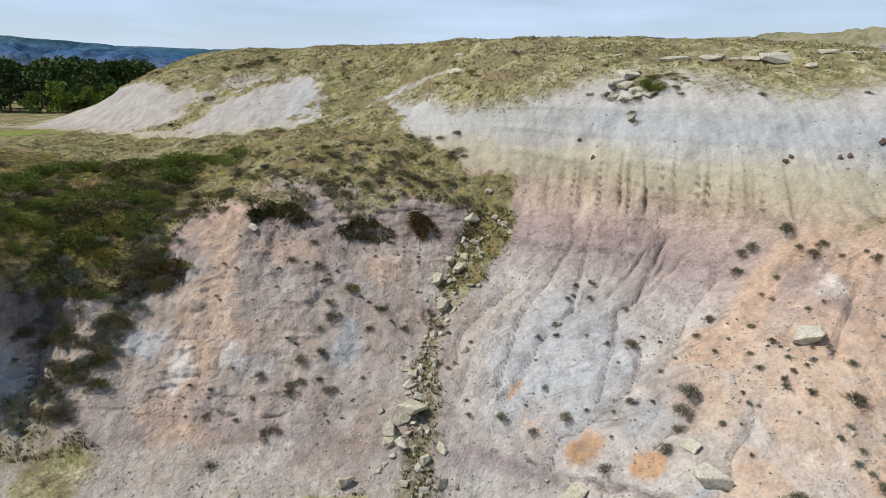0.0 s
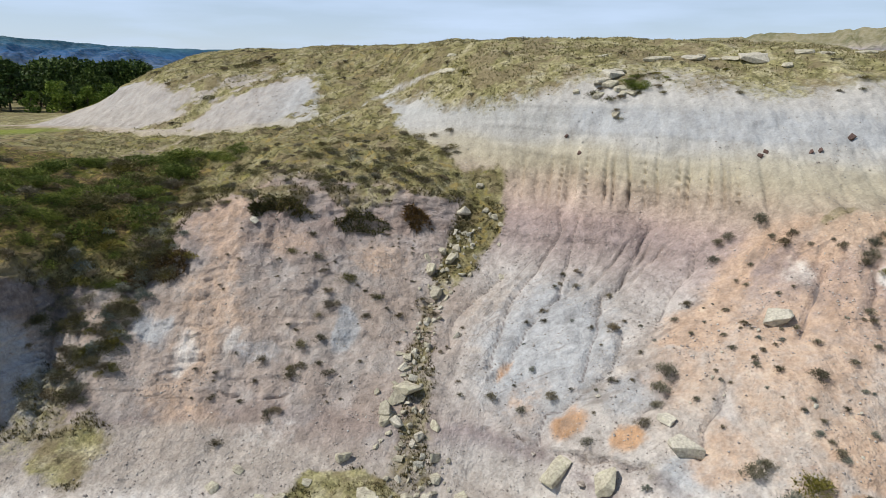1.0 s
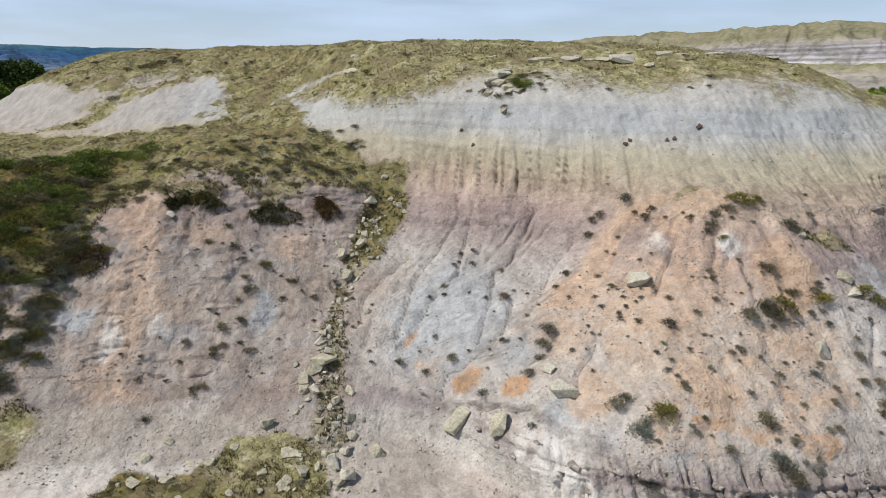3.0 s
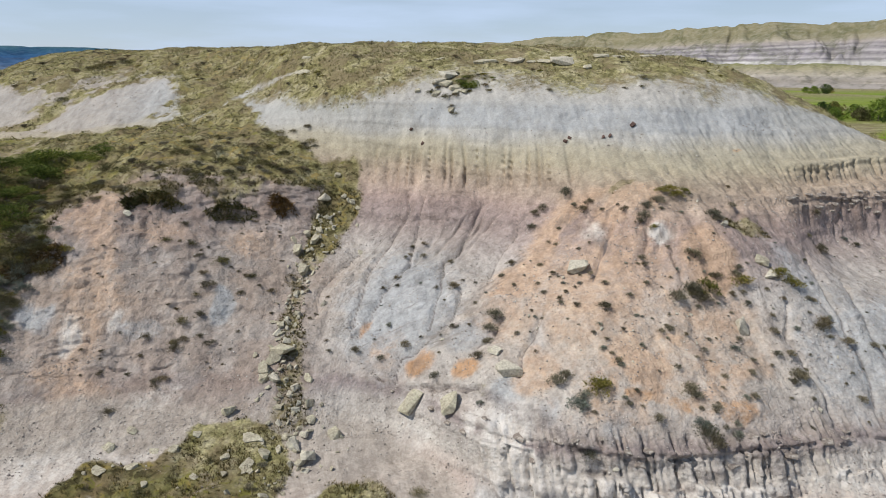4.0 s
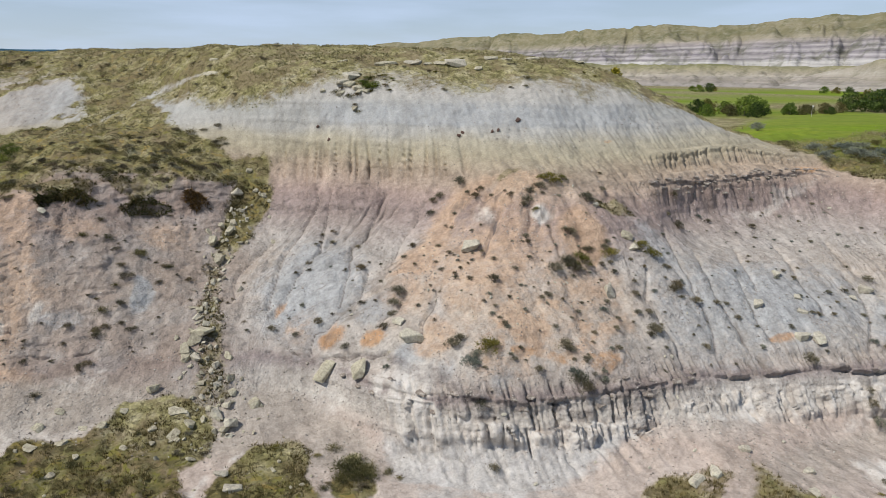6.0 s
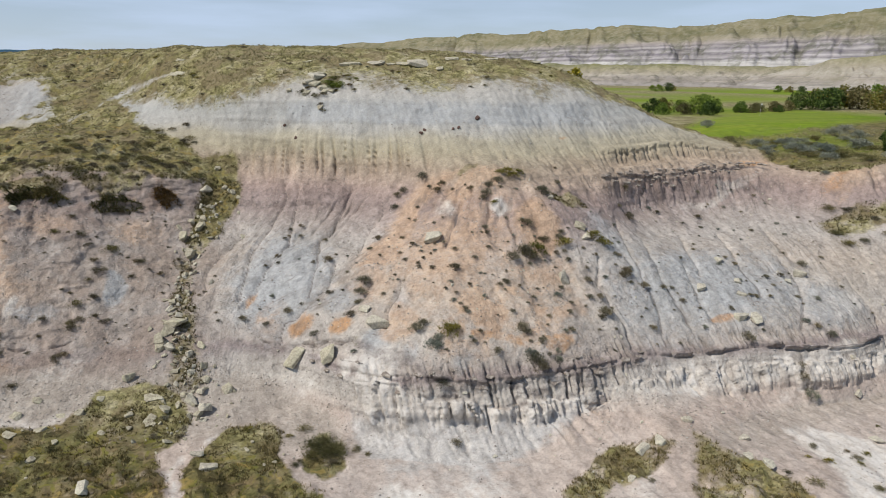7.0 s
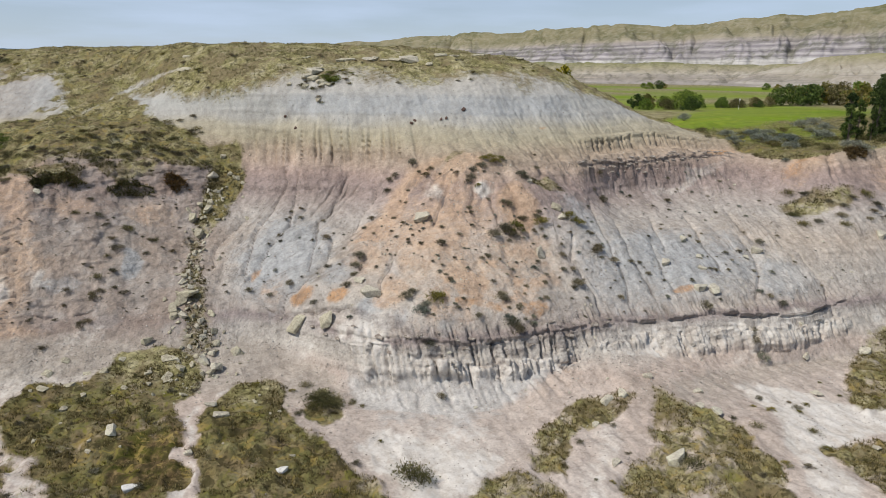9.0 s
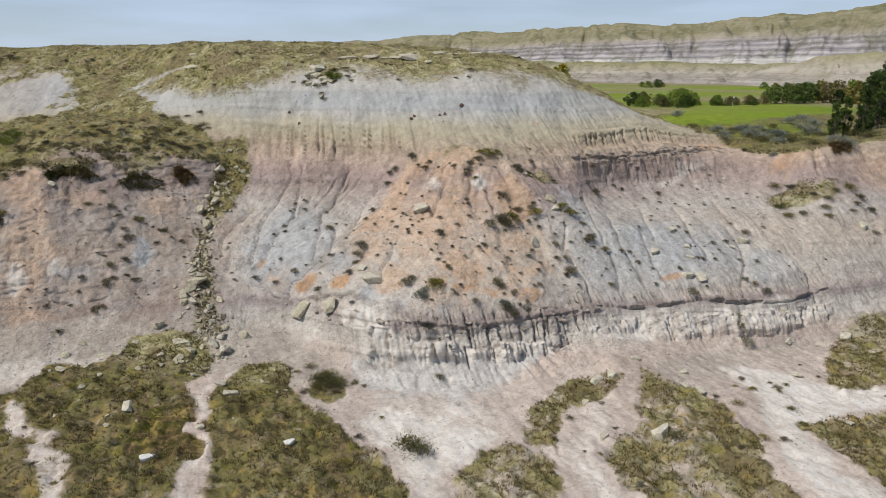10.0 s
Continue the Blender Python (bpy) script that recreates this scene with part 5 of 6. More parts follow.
for x, y, spin, dims, seed in BOULDERS:
    dims = tuple(0.74 * d for d in dims)
    big = dims[0] > 1.6
    stone("boulder", block(seed, dims, SANDSTONE if seed in (104, 105, 108) else PALE_STONE), on_ground(x, y, spin, 1, -dims[2] * 0.30, 0.75),
          "large angular lichened sandstone block lying on the clay slope" if big else "sandstone boulder resting on the ochre clay slope", group="boulders on the slope")
for x, y, size in ((41.0, 19.1, 1.7), (40.0, 19.7, 1.5), (38.8, 23.0, 1.5), (42.6, 22.8, 1.0), (41.7, 21.5, 1.0), (43.3, 25.9, 1.2), (49.2, 22.2, 1.5), (47.4, 21.9, 0.9), (63.6, 20.1, 1.9), (47.1, 13.9, 1.0), (47.7, 15.2, 0.8), (11.6, 29.3, 1.2)):
    k = int(x * 7) % 8
    stone("boulder", BLOCKS_PALE[k], on_ground(x, y, x * 77, 0.78 * size, -0.08 * size, 0.6), "pale sandstone boulder on the grey clay slope", group="boulders on the slope")
for x, y, size in ((53.2, 12.8, 2.0), (42.3, 8.9, 1.4), (31.8, 8.7, 1.6), (31.6, 10.0, 1.2), (33.0, 11.8, 1.4), (27.2, 13.6, 1.6), (25.8, 13.5, 1.6), (23.5, 11.6, 1.3), (21.9, 7.1, 1.4), (25.6, 5.8, 2.4), (30.3, 14.5, 1.4), (38.6, 1.4, 0.9), (52.9, 9.9, 1.0),
                   (-7.9, 21.6, 1.6), (-1.5, 23.3, 1.3), (-1.0, 21.9, 1.8), (-3.4, 17.7, 1.0)):
    k = int(x * 5) % 8
    stone("boulder", BLOCKS_PALE[k], on_ground(x, y, x * 53, 0.62 * size, -0.04 * size, 0.6), "pale sandstone boulder lying in the grass of the flats", group="boulders on the flats")
stone("white_stone", block(140, (1.0, 0.6, 0.34), WHITE_STONE, 24), on_ground(-6.7, 15.0, 10, 1, -0.1), "bright white rounded limy stone in the grass")
stone("white_stone", block(141, (0.7, 0.6, 0.3), WHITE_STONE), on_ground(1.8, 13.9, 30, 1, -0.06), "small bright white flat stone in the grass")
stone("ironstone", block(142, (0.5, 0.45, 0.4), RED_STONE), on_ground(27.6, 43.4, 30, 1, -0.1, 0.8), "dark red ironstone lump stuck in the grey cliff")
for x, y in ((25.5, 43.1), (24.9, 43.2), (21.9, 44.0), (22.3, 44.1), (11.2, 51.4), (10.4, 53.0)):
    stone("ironstone", block(int(x * 10), (0.35, 0.3, 0.3), RED_STONE), on_ground(x, y, x * 40, 1, -0.05, 0.8), "small dark ironstone lump in the grey cliff", group="ironstone lumps")

# slabs of caprock along the edge of the cap
SLABS = [(19.2, 58.2, 2.4, 1.2, 0.35, 5), (21.6, 57.3, 2.2, 1.2, 0.35, -8), (23.2, 56.8, 1.2, 0.8, 0.3, 20), (24.4, 56.4, 2.0, 1.1, 0.3, 0), (25.8, 55.0, 2.7, 1.5, 0.75, 6), (30.0, 55.2, 2.0, 1.0, 0.3, 12), (31.6, 54.8, 1.4, 0.9, 0.3, 0),
         (27.6, 52.9, 1.2, 0.8, 0.4, 40), (14.6, 55.4, 2.4, 1.5, 0.6, 20), (13.4, 54.7, 1.7, 1.2, 0.6, 30), (11.4, 55.0, 0.6, 0.45, 0.3, 15), (14.6, 52.6, 0.8, 0.6, 0.35, 70), (1.4, 68.5, 2.6, 1.2, 0.35, 10), (14.6, 60.5, 1.6, 0.8, 0.3, 0), (34.6, 54.4, 1.7, 1.0, 0.3, 10),
         (13.9, 54.1, 1.5, 1.0, 0.5, -20), (15.0, 56.2, 1.5, 0.9, 0.4, 10), (12.9, 53.8, 1.0, 0.8, 0.4, 60), (14.5, 53.2, 1.1, 0.8, 0.4, 30), (15.2, 52.4, 0.9, 0.7, 0.4, -30), (13.9, 51.7, 0.9, 0.6, 0.4, 80), (22.4, 57.4, 1.0, 0.8, 0.3, 30), (18.2, 58.0, 1.2, 0.8, 0.35, -15), (39.9, 53.2, 1.8, 1.0, 0.35, -10), (1.9, 71.6, 1.4, 0.8, 0.4, 0)]
for i, (x, y, a, b, c, spin) in enumerate(SLABS):
    stone("caprock_slab", block(160 + i, (a, b, c), PALE_STONE if i in (1, 4, 8) else SANDSTONE, 20) if i not in (8, 9) else block(160 + i, (a, b, c), PALE_STONE, 20), on_ground(x, y, spin, 0.92, -c * 0.12, 0.45), "flat pale caprock slab jutting from the dry grass", "rock slab", "caprock slabs")

# broken plates that stick out of the two hard beds
rng = random.Random(17)
PLATES = [stone_mesh(200 + i, 1.0, 0.7, 0.16 + 0.05 * i, 18) for i in range(4)]
for p in PLATES:
    p.materials.append(BROWN_PLATE)
for line, low_x, high_x, count, out, label in ((LEDGE_TOP, 11, 31, 26, 0.15, "thin broken ironstone plate jutting from the lower ledge"), (BENCH, 37, 59.5, 70, 0.05, "thin broken brown plate jutting from the upper ledge"), (LEDGE_TOP, 5, 10, 6, 0.0, "thin broken brown plate above the fallen slabs")):
    for i in range(count):
        x = low_x + (high_x - low_x) * (i + rng.uniform(0.1, 0.9)) / count
        y = float(along(line, np.array([x]))[0][0]) - out + rng.uniform(-0.35, 0.45)
        size = rng.uniform(0.3, 0.8)
        m = on_ground(x, y, rng.uniform(-25, 25), size, -0.02, 0.15)
        stone("ledge_plate", PLATES[rng.randrange(4)], m, label, "rock plate", "plates of the ledges")

# the rockfall in the gully
rng = random.Random(5)
FALL = [(2.6, 49.8, 0.9), (1.3, 47.4, 1.0), (-0.5, 43, 0.8), (-1.5, 39.6, 0.8), (-2.1, 36.4, 1.0), (-2.6, 34.4, 1.3), (-1.2, 31.5, 1.6), (-1.0, 28.0, 2.0), (-3.0, 25.5, 2.6)]
ROCKFALL = [(1.3, 40.7, 0.7), (-0.7, 40.1, 0.9), (-2.0, 38.7, 0.9), (-2.2, 38.0, 0.8), (-1.5, 36.9, 0.8), (-1.9, 36.2, 1.7), (-2.5, 35.8, 1.2), (-3.1, 35.2, 1.6), (-3.1, 34.6, 1.2), (-2.4, 34.3, 1.0), (-0.2, 33.9, 0.8), (-0.2, 32.0, 0.9), (0.5, 32.0, 0.5), (-1.2, 31.7, 0.7),
            (-0.2, 31.0, 1.0), (1.2, 29.7, 1.3), (-5.4, 32.5, 1.0), (-0.5, 28.0, 1.8), (-1.3, 29.0, 1.2), (-1.0, 27.7, 1.0), (-3.1, 28.6, 1.0), (-0.7, 29.9, 1.0), (-1.8, 29.9, 0.8), (-3.4, 29.8, 0.7), (-2.3, 32.3, 0.7), (-1.5, 33.0, 0.7), (-1.1, 33.3, 0.9)]
GULLY_HEAD = [(0.5, 48.1, 0.9), (1.5, 48.4, 1.2), (1.0, 47.4, 1.4), (-0.5, 46.7, 1.3), (-0.7, 47.6, 0.9), (0.0, 44.6, 1.6), (1.8, 45.9, 0.6), (-0.2, 44.9, 0.8), (3.9, 51.1, 0.8), (4.6, 50.5, 0.9), (5.0, 49.8, 0.8), (3.6, 53.6, 0.8), (4.7, 45.4, 0.7), (4.8, 48.5, 0.5), (4.3, 50.8, 0.7), (-13.8, 48.8, 1.0)]
FOOT_ROCKS = [(-3.9, 30.2, 1.5), (-11.3, 32.2, 1.2), (-12.4, 31.2, 1.4), (-9.8, 30.5, 0.8), (-10.9, 29.2, 1.6), (-4.1, 28.2, 1.3), (-12.7, 29.0, 1.3), (-7.2, 27.9, 0.9), (-5.5, 29.0, 1.0), (-7.3, 31.2, 1.1), (-8.6, 30.3, 1.2), (-11.0, 26.0, 1.1), (-9.9, 27.7, 0.9), (-5.5, 27.8, 0.8), (-2.1, 25.5, 0.7), (-4.2, 27.8, 1.0), (-11.1, 24.3, 0.5)]
for x, y, size in ROCKFALL + GULLY_HEAD:
    size *= rng.uniform(0.75, 0.95)
    m = on_ground(x, y, rng.uniform(0, 360), size, -0.14 * size, 0.7) @ pose(0, 0, 0, rng.uniform(-35, 35), rng.uniform(-35, 35), 0)
    stone("fallen_rock", BLOCKS[rng.randrange(8)] if rng.random() < 0.7 else BLOCKS_PALE[rng.randrange(8)], m, "large tilted sandstone block in the gully rockfall" if size > 0.8 else "angular lichened sandstone rock in the gully rockfall", "rock", "rockfall in the gully")
for i in range(190):
    k = rng.uniform(0, len(FALL) - 1.001)
    j = int(k)
    (ax, ay, aw), (bx, by, bw) = FALL[j], FALL[j + 1]
    t = k - j
    x, y = ax + t * (bx - ax) + rng.gauss(0, 0.75) * (aw + t * (bw - aw)), ay + t * (by - ay) + rng.uniform(-0.6, 0.6)
    size = rng.uniform(0.15, 0.52)
    m = on_ground(x, y, rng.uniform(0, 360), size, -0.12 * size, 0.8) @ pose(0, 0, 0, rng.uniform(-45, 45), rng.uniform(-45, 45), 0)
    stone("fallen_rock", BLOCKS[rng.randrange(8)] if i % 5 else BLOCKS_PALE[rng.randrange(8)], m, "small angular sandstone rock in the gully rockfall", "rock", "rockfall in the gully")
for x, y, size in FOOT_ROCKS:                                   # half sunk in the grassy foot below the spur
    stone("fallen_rock", BLOCKS[rng.randrange(8)], on_ground(x, y, rng.uniform(0, 360), 0.68 * size, 0.02 * size, 0.8), "lichened sandstone rock half sunk in the olive grass", "rock", "rocks strewn on the flats")
for i in range(22):
    x, y = rng.uniform(-14, 4), rng.uniform(15, 29.5)
    size = rng.uniform(0.15, 0.4)
    stone("fallen_rock", BLOCKS[rng.randrange(8)], on_ground(x, y, rng.uniform(0, 360), size, -0.05 * size, 0.8), "small lichened rock half sunk in the olive grass", "rock", "rocks strewn on the flats")
for i in range(60):
    x, y = rng.uniform(8, 58), rng.uniform(13, 35)
    size = rng.uniform(0.12, 0.34)
    stone("loose_rock", BLOCKS_PALE[rng.randrange(8)], on_ground(x, y, rng.uniform(0, 360), size, -0.1 * size, 0.8), "small loose pale rock on the clay slope", "rock", "loose rocks on the slope")


# ---- shrubs ----
def shrub_meshes(seed, leaves, spread=0.5, tall=0.5, leaf=0.10, wide=0.022, ragged=0.35):
    """A low bush: a few forked stems and a ragged dome of sprigs, about one metre wide."""
    rng = np.random.default_rng(seed)
    bm = bmesh.new()
    tips = []
    ring = [bm.verts.new((0.03 * math.cos(2.1 * k), 0.03 * math.sin(2.1 * k), -0.12)) for k in range(3)]
    for i in range(15):
        a, r = rng.uniform(0, 6.28), spread * rng.uniform(0.1, 0.9)
        tip = Vector((r * math.cos(a), r * math.sin(a), tall * rng.uniform(0.55, 1.0) * (1 - 0.45 * (r / spread) ** 2)))
        tips.append(np.array(tip))
        if i > 7:
            continue
        side = Vector((-math.sin(a), math.cos(a), 0)) * 0.012
        base = Vector((0.05 * math.cos(a), 0.05 * math.sin(a), -0.12))
        mid = base.lerp(tip, 0.5) + Vector((0, 0, 0.06))
        rows = [ring] + [[bm.verts.new(c + side * k), bm.verts.new(c - side * k), bm.verts.new(c + Vector((0, 0, 0.014)) * k)] for c, k in ((mid, 1.1), (tip, 0.4))]
        for lo, hi in zip(rows, rows[1:]):
            for j in range(3):
                bm.faces.new((lo[j], lo[(j + 1) % 3], hi[(j + 1) % 3], hi[j]))
    centres = np.array(tips)[rng.integers(0, 15, leaves)]
    at = centres + rng.normal(0, ragged * spread * 0.6, (leaves, 3)) * (1, 1, 0.6)
    at[:, 2] = np.clip(at[:, 2], -0.02, tall * 1.15)
    out = at / (np.linalg.norm(at, axis=1, keepdims=True) + 0.05) + (0, 0, 0.5)
    return bm, soup("foliage", leaf_quads(rng, at, out, leaf, wide))


def shrub(name, seed, mat, label, category, leaves=260, **shape):
    root = new(name)
    stems, foliage = shrub_meshes(seed, leaves, **shape)
    part("stem", stems, BARK, root)
    part("foliage", foliage, mat, root)
    return tagged(root, label, category)


def kinds(name, seeds, mat, label, category="shrub", **shape):
    return [shrub(name, s, mat, label, category, **shape) for s in seeds]


sage_kinds = kinds("sagebrush", (1, 2, 3), SAGE, "low grey-green sagebrush rooted in bare clay", leaves=900, leaf=0.07, wide=0.015)
blue_kinds = kinds("silver_sagebrush", (4, 5), BLUE_SAGE, "silvery blue-green sagebrush on the clay slope", leaves=900, leaf=0.07, wide=0.016)
dark_kinds = kinds("greasewood", (6, 7, 8), DARK_SCRUB, "dark twiggy greasewood bush on the clay slope", leaves=900, leaf=0.08, wide=0.013)
gold_kinds = kinds("rabbitbrush", (9, 10), YELLOW_SCRUB, "yellow-green rabbitbrush on the slope", leaves=500, leaf=0.09, wide=0.02)
green_kinds = kinds("snowberry_bush", (11, 12, 13), GREEN_SCRUB, "dense green snowberry bush in the hollow", leaves=1000, spread=0.7, tall=0.55, leaf=0.085, wide=0.02, ragged=0.6)
olive_kinds = kinds("olive_bush", (14, 15), OLIVE_SCRUB, "olive-brown scrub bush on the hollow's edge", leaves=760, spread=0.65, tall=0.5, leaf=0.085, wide=0.02, ragged=0.55)
USED = set()


def plant(choice, x, y, size, group, flat=1.0):
    """The first time the bush itself, then copies."""
    m = on_ground(x, y, rng.uniform(0, 360), size, 0.02 * size, 0.35) @ Matrix.Diagonal((1, 1, flat, 1))
    if choice.name in USED:
        ob = repeat(choice, m)
    else:
        USED.add(choice.name)
        ob = put(choice, m)
    ob["group"] = group
    return ob


rng = random.Random(11)
# the larger bushes on the ochre lobe and the ledges
LOBE = [(20.5, 40.0, 1.4), (18.3, 40.7, 1.0), (18.9, 40.6, 1.0), (17.7, 39.9, 1.0), (19.3, 38.2, 0.5), (21.1, 37.8, 1.1), (21.6, 38.0, 0.9), (20.7, 38.7, 0.7), (22.2, 36.9, 0.5), (23.2, 36.4, 0.4), (25.9, 35.5, 1.3), (25.1, 35.4, 1.1), (24.6, 34.8, 1.3), (24.0, 34.5, 0.9), (23.4, 35.8, 0.8),
        (29.2, 33.2, 1.5), (29.6, 33.0, 1.0), (31.6, 34.6, 0.8), (32.6, 36.7, 0.5), (26.5, 30.9, 1.2), (26.1, 31.1, 0.9), (23.1, 32.0, 0.8), (23.0, 31.5, 0.7), (25.0, 28.6, 2.2), (23.8, 28.5, 1.5), (25.7, 28.2, 1.3), (18.9, 28.8, 1.3), (17.4, 29.9, 0.7)]
MIDDLE = [(16.6, 31.0, 0.6), (15.2, 37.3, 0.9), (17.1, 33.6, 0.7), (19.8, 30.9, 0.7), (17.9, 31.5, 0.4), (17.2, 31.4, 0.5), (13.9, 28.0, 0.4), (19.4, 27.1, 0.5), (22.4, 26.7, 0.8), (23.2, 26.1, 0.5), (17.5, 27.4, 0.5), (14.7, 31.2, 0.4), (28.6, 27.6, 0.7), (29.8, 26.6, 0.5), (29.3, 25.7, 0.8), (29.1, 29.7, 0.8),
          (35.5, 31.0, 0.5), (40.0, 35.6, 1.0), (39.0, 33.3, 1.4), (38.4, 34.2, 0.6), (33.3, 25.9, 1.4), (33.3, 27.6, 0.6), (30.5, 28.3, 0.5), (31.3, 27.6, 0.6), (27.9, 28.3, 0.7), (27.4, 29.5, 1.2), (28.7, 29.4, 1.0), (47.5, 33.4, 1.0), (43.2, 34.4, 0.8)]
LOWER = [(14.2, 25.2, 1.5), (14.9, 25.4, 1.2), (14.9, 23.5, 1.7), (15.4, 23.8, 1.2), (21.7, 22.9, 1.6), (22.0, 22.6, 1.1), (22.8, 21.6, 0.9), (19.2, 21.9, 1.0), (21.7, 20.9, 1.8), (21.8, 20.2, 1.9), (21.6, 21.2, 1.2), (14.7, 21.6, 1.2), (29.2, 22.9, 1.4), (28.6, 22.6, 0.9), (29.4, 24.1, 0.9), (20.1, 25.9, 0.6), (17.6, 26.2, 0.7),
         (18.1, 25.1, 0.9), (24.1, 25.3, 0.6), (26.1, 25.0, 0.9), (26.8, 24.2, 0.6), (26.1, 23.3, 0.8), (25.5, 22.0, 0.8), (23.5, 20.6, 1.0), (28.4, 20.4, 0.7), (18.6, 23.5, 0.6), (14.8, 19.1, 1.1)]
FLANK = [(6.5, 33.9, 1.0), (3.1, 34.9, 0.9), (1.3, 35.3, 0.5), (4.8, 33.8, 0.7), (7.8, 30.0, 0.8), (11.5, 30.4, 0.8), (10.5, 29.6, 1.0), (12.5, 32.4, 1.5), (11.8, 31.4, 1.2), (13.3, 30.0, 0.5), (10.6, 36.6, 1.1), (9.5, 37.7, 0.5), (7.1, 40.8, 0.7), (6.9, 39.9, 0.6), (11.4, 40.8, 0.6), (9.8, 43.7, 0.6), (8.9, 44.2, 0.6),
         (9.5, 42.4, 0.7), (8.5, 43.2, 0.5), (8.1, 42.8, 0.5), (5.9, 40.4, 0.5), (9.7, 32.9, 0.7), (7.6, 33.8, 0.4), (10.7, 32.6, 0.4), (11.5, 37.4, 0.4)]
RIGHT = [(44.4, 25.1, 0.8), (34.2, 24.7, 1.3), (32.9, 25.7, 1.4), (35.8, 24.2, 0.9), (36.6, 22.6, 0.8), (28.5, 24.2, 0.9), (29.1, 22.7, 1.4), (32.7, 21.5, 0.9), (39.4, 18.3, 1.5), (50.3, 23.0, 1.3), (47.2, 22.5, 0.9), (45.7, 22.8, 0.8), (44.1, 20.7, 0.7), (42.9, 20.9, 0.5), (48.5, 19.7, 0.8), (45.4, 18.0, 0.9), (46.0, 17.5, 0.9),
         (46.9, 16.8, 1.2), (42.6, 14.6, 1.5), (42.4, 15.2, 1.1), (42.6, 15.7, 0.8), (52.8, 23.2, 0.6), (36.6, 20.0, 0.7)]
for x, y, size in LOBE + MIDDLE:
    plant(rng.choice(dark_kinds + sage_kinds), x, y, 0.8 * size, "bushes on the slope")
for x, y, size in LOWER + RIGHT:
    plant(rng.choice(sage_kinds + sage_kinds + blue_kinds + dark_kinds[:1]), x, y, 0.76 * size, "bushes on the slope", 0.9)
for x, y, size in FLANK:
    plant(rng.choice(dark_kinds + sage_kinds), x, y, 0.9 * size, "bushes on the slope", 0.8)
for x, y, size in ((27.5, 35.6, 1.2), (27.2, 36.1, 1.2), (28.3, 35.7, 1.0), (26.4, 35.9, 1.0), (16.3, 24.0, 1.5), (16.7, 24.1, 1.2), (24.7, 33.6, 0.7), (26.4, 28.7, 1.7), (25.5, 28.7, 1.2), (28.8, 28.7, 1.4), (32.2, 29.3, 1.4), (32.6, 28.5, 1.4)):
    plant(rng.choice(gold_kinds), x, y, size, "bushes on the slope", 0.7)
# small ones, thickest on the lobe's lower part
count = 0
while count < 190:
    x, y = rng.uniform(3, 58), rng.uniform(17, 40)
    v = float(np.interp(y, GY[:, int(np.searchsorted(LX, x))], GV))
    if not 3.1 < v < 5.8 or rng.random() > (1.0 if 13 < x < 36 and v < 4.6 else 0.42):
        continue
    plant(rng.choice(sage_kinds + sage_kinds + blue_kinds), x, y, rng.choice((0.2, 0.26, 0.32, 0.4, 0.5)), "small bushes on the slope", 0.85)
    count += 1
TUFTS = [(-9.4, 48.6, 0.9), (-10.7, 46.8, 0.9), (-8.8, 46.3, 0.9), (-8.1, 45.5, 0.7), (-6.5, 45.0, 1.2), (-6.2, 45.4, 0.6), (-4.5, 44.0, 0.8), (-4.0, 43.9, 0.8), (-5.1, 44.5, 0.5), (-7.7, 43.9, 1.0), (-7.4, 43.0, 1.3), (-4.9, 42.6, 0.9), (-8.2, 42.3, 0.6), (-9.1, 39.8, 0.9), (-7.8, 40.4, 1.1), (-9.3, 38.0, 1.2),
         (-8.9, 38.7, 1.2), (-11.4, 39.1, 1.0), (-9.6, 38.6, 0.8), (-7.0, 38.0, 1.0), (-7.7, 38.8, 0.8), (-11.6, 37.9, 0.6), (-10.3, 35.6, 1.2), (-9.8, 35.8, 0.9), (-14.1, 38.2, 0.5), (-14.1, 36.9, 0.7), (-0.3, 43.0, 0.9), (-2.6, 42.9, 0.9), (-1.1, 44.2, 0.7), (-12.2, 36.6, 0.6), (-10.0, 41.2, 0.5), (-13.1, 33.9, 1.0)]
for x, y, size in TUFTS:
    plant(rng.choice(dark_kinds + olive_kinds[:1]), x, y, 0.85 * size, "dark tufts on the spur", 0.7)
count = 0
while count < 70:                                               # tufts and clods on the spur's face
    x, y = rng.uniform(-16, 2), rng.uniform(36, 50)
    v = float(np.interp(y, GY[:, int(np.searchsorted(LX, x))], GV))
    if 2.6 < v < 5.4 and rng.random() < 0.15 + 1.2 * max(0, float(grain(np.array([x / 1.8]), np.array([y / 1.8]), 7)[0]) - 0.45):
        plant(rng.choice(dark_kinds), x, y, rng.choice((0.2, 0.3, 0.4)), "dark tufts on the spur", 0.7)
        count += 1
for i in range(70):                                             # scattered over the cap and the spur's back
    x = rng.uniform(-36, 44)
    y = float(along(CLIFF_TOP, np.array([x]))[0][0]) + rng.uniform(-1.5, 14)
    plant(rng.choice(sage_kinds + dark_kinds + gold_kinds), x, y, rng.uniform(0.4, 0.9), "bushes on the cap", 0.6)
for i in range(130):
    x = rng.uniform(-24, 2)
    y = float(along(BENCH, np.array([x]))[0][0]) + rng.uniform(-1.0, 3) if i % 2 else float(along(BENCH, np.array([x]))[0][0]) + rng.uniform(2, 9)
    plant(rng.choice(olive_kinds + olive_kinds + dark_kinds + sage_kinds), x, y, rng.uniform(0.5, 1.2), "bushes on the spur", 0.6)
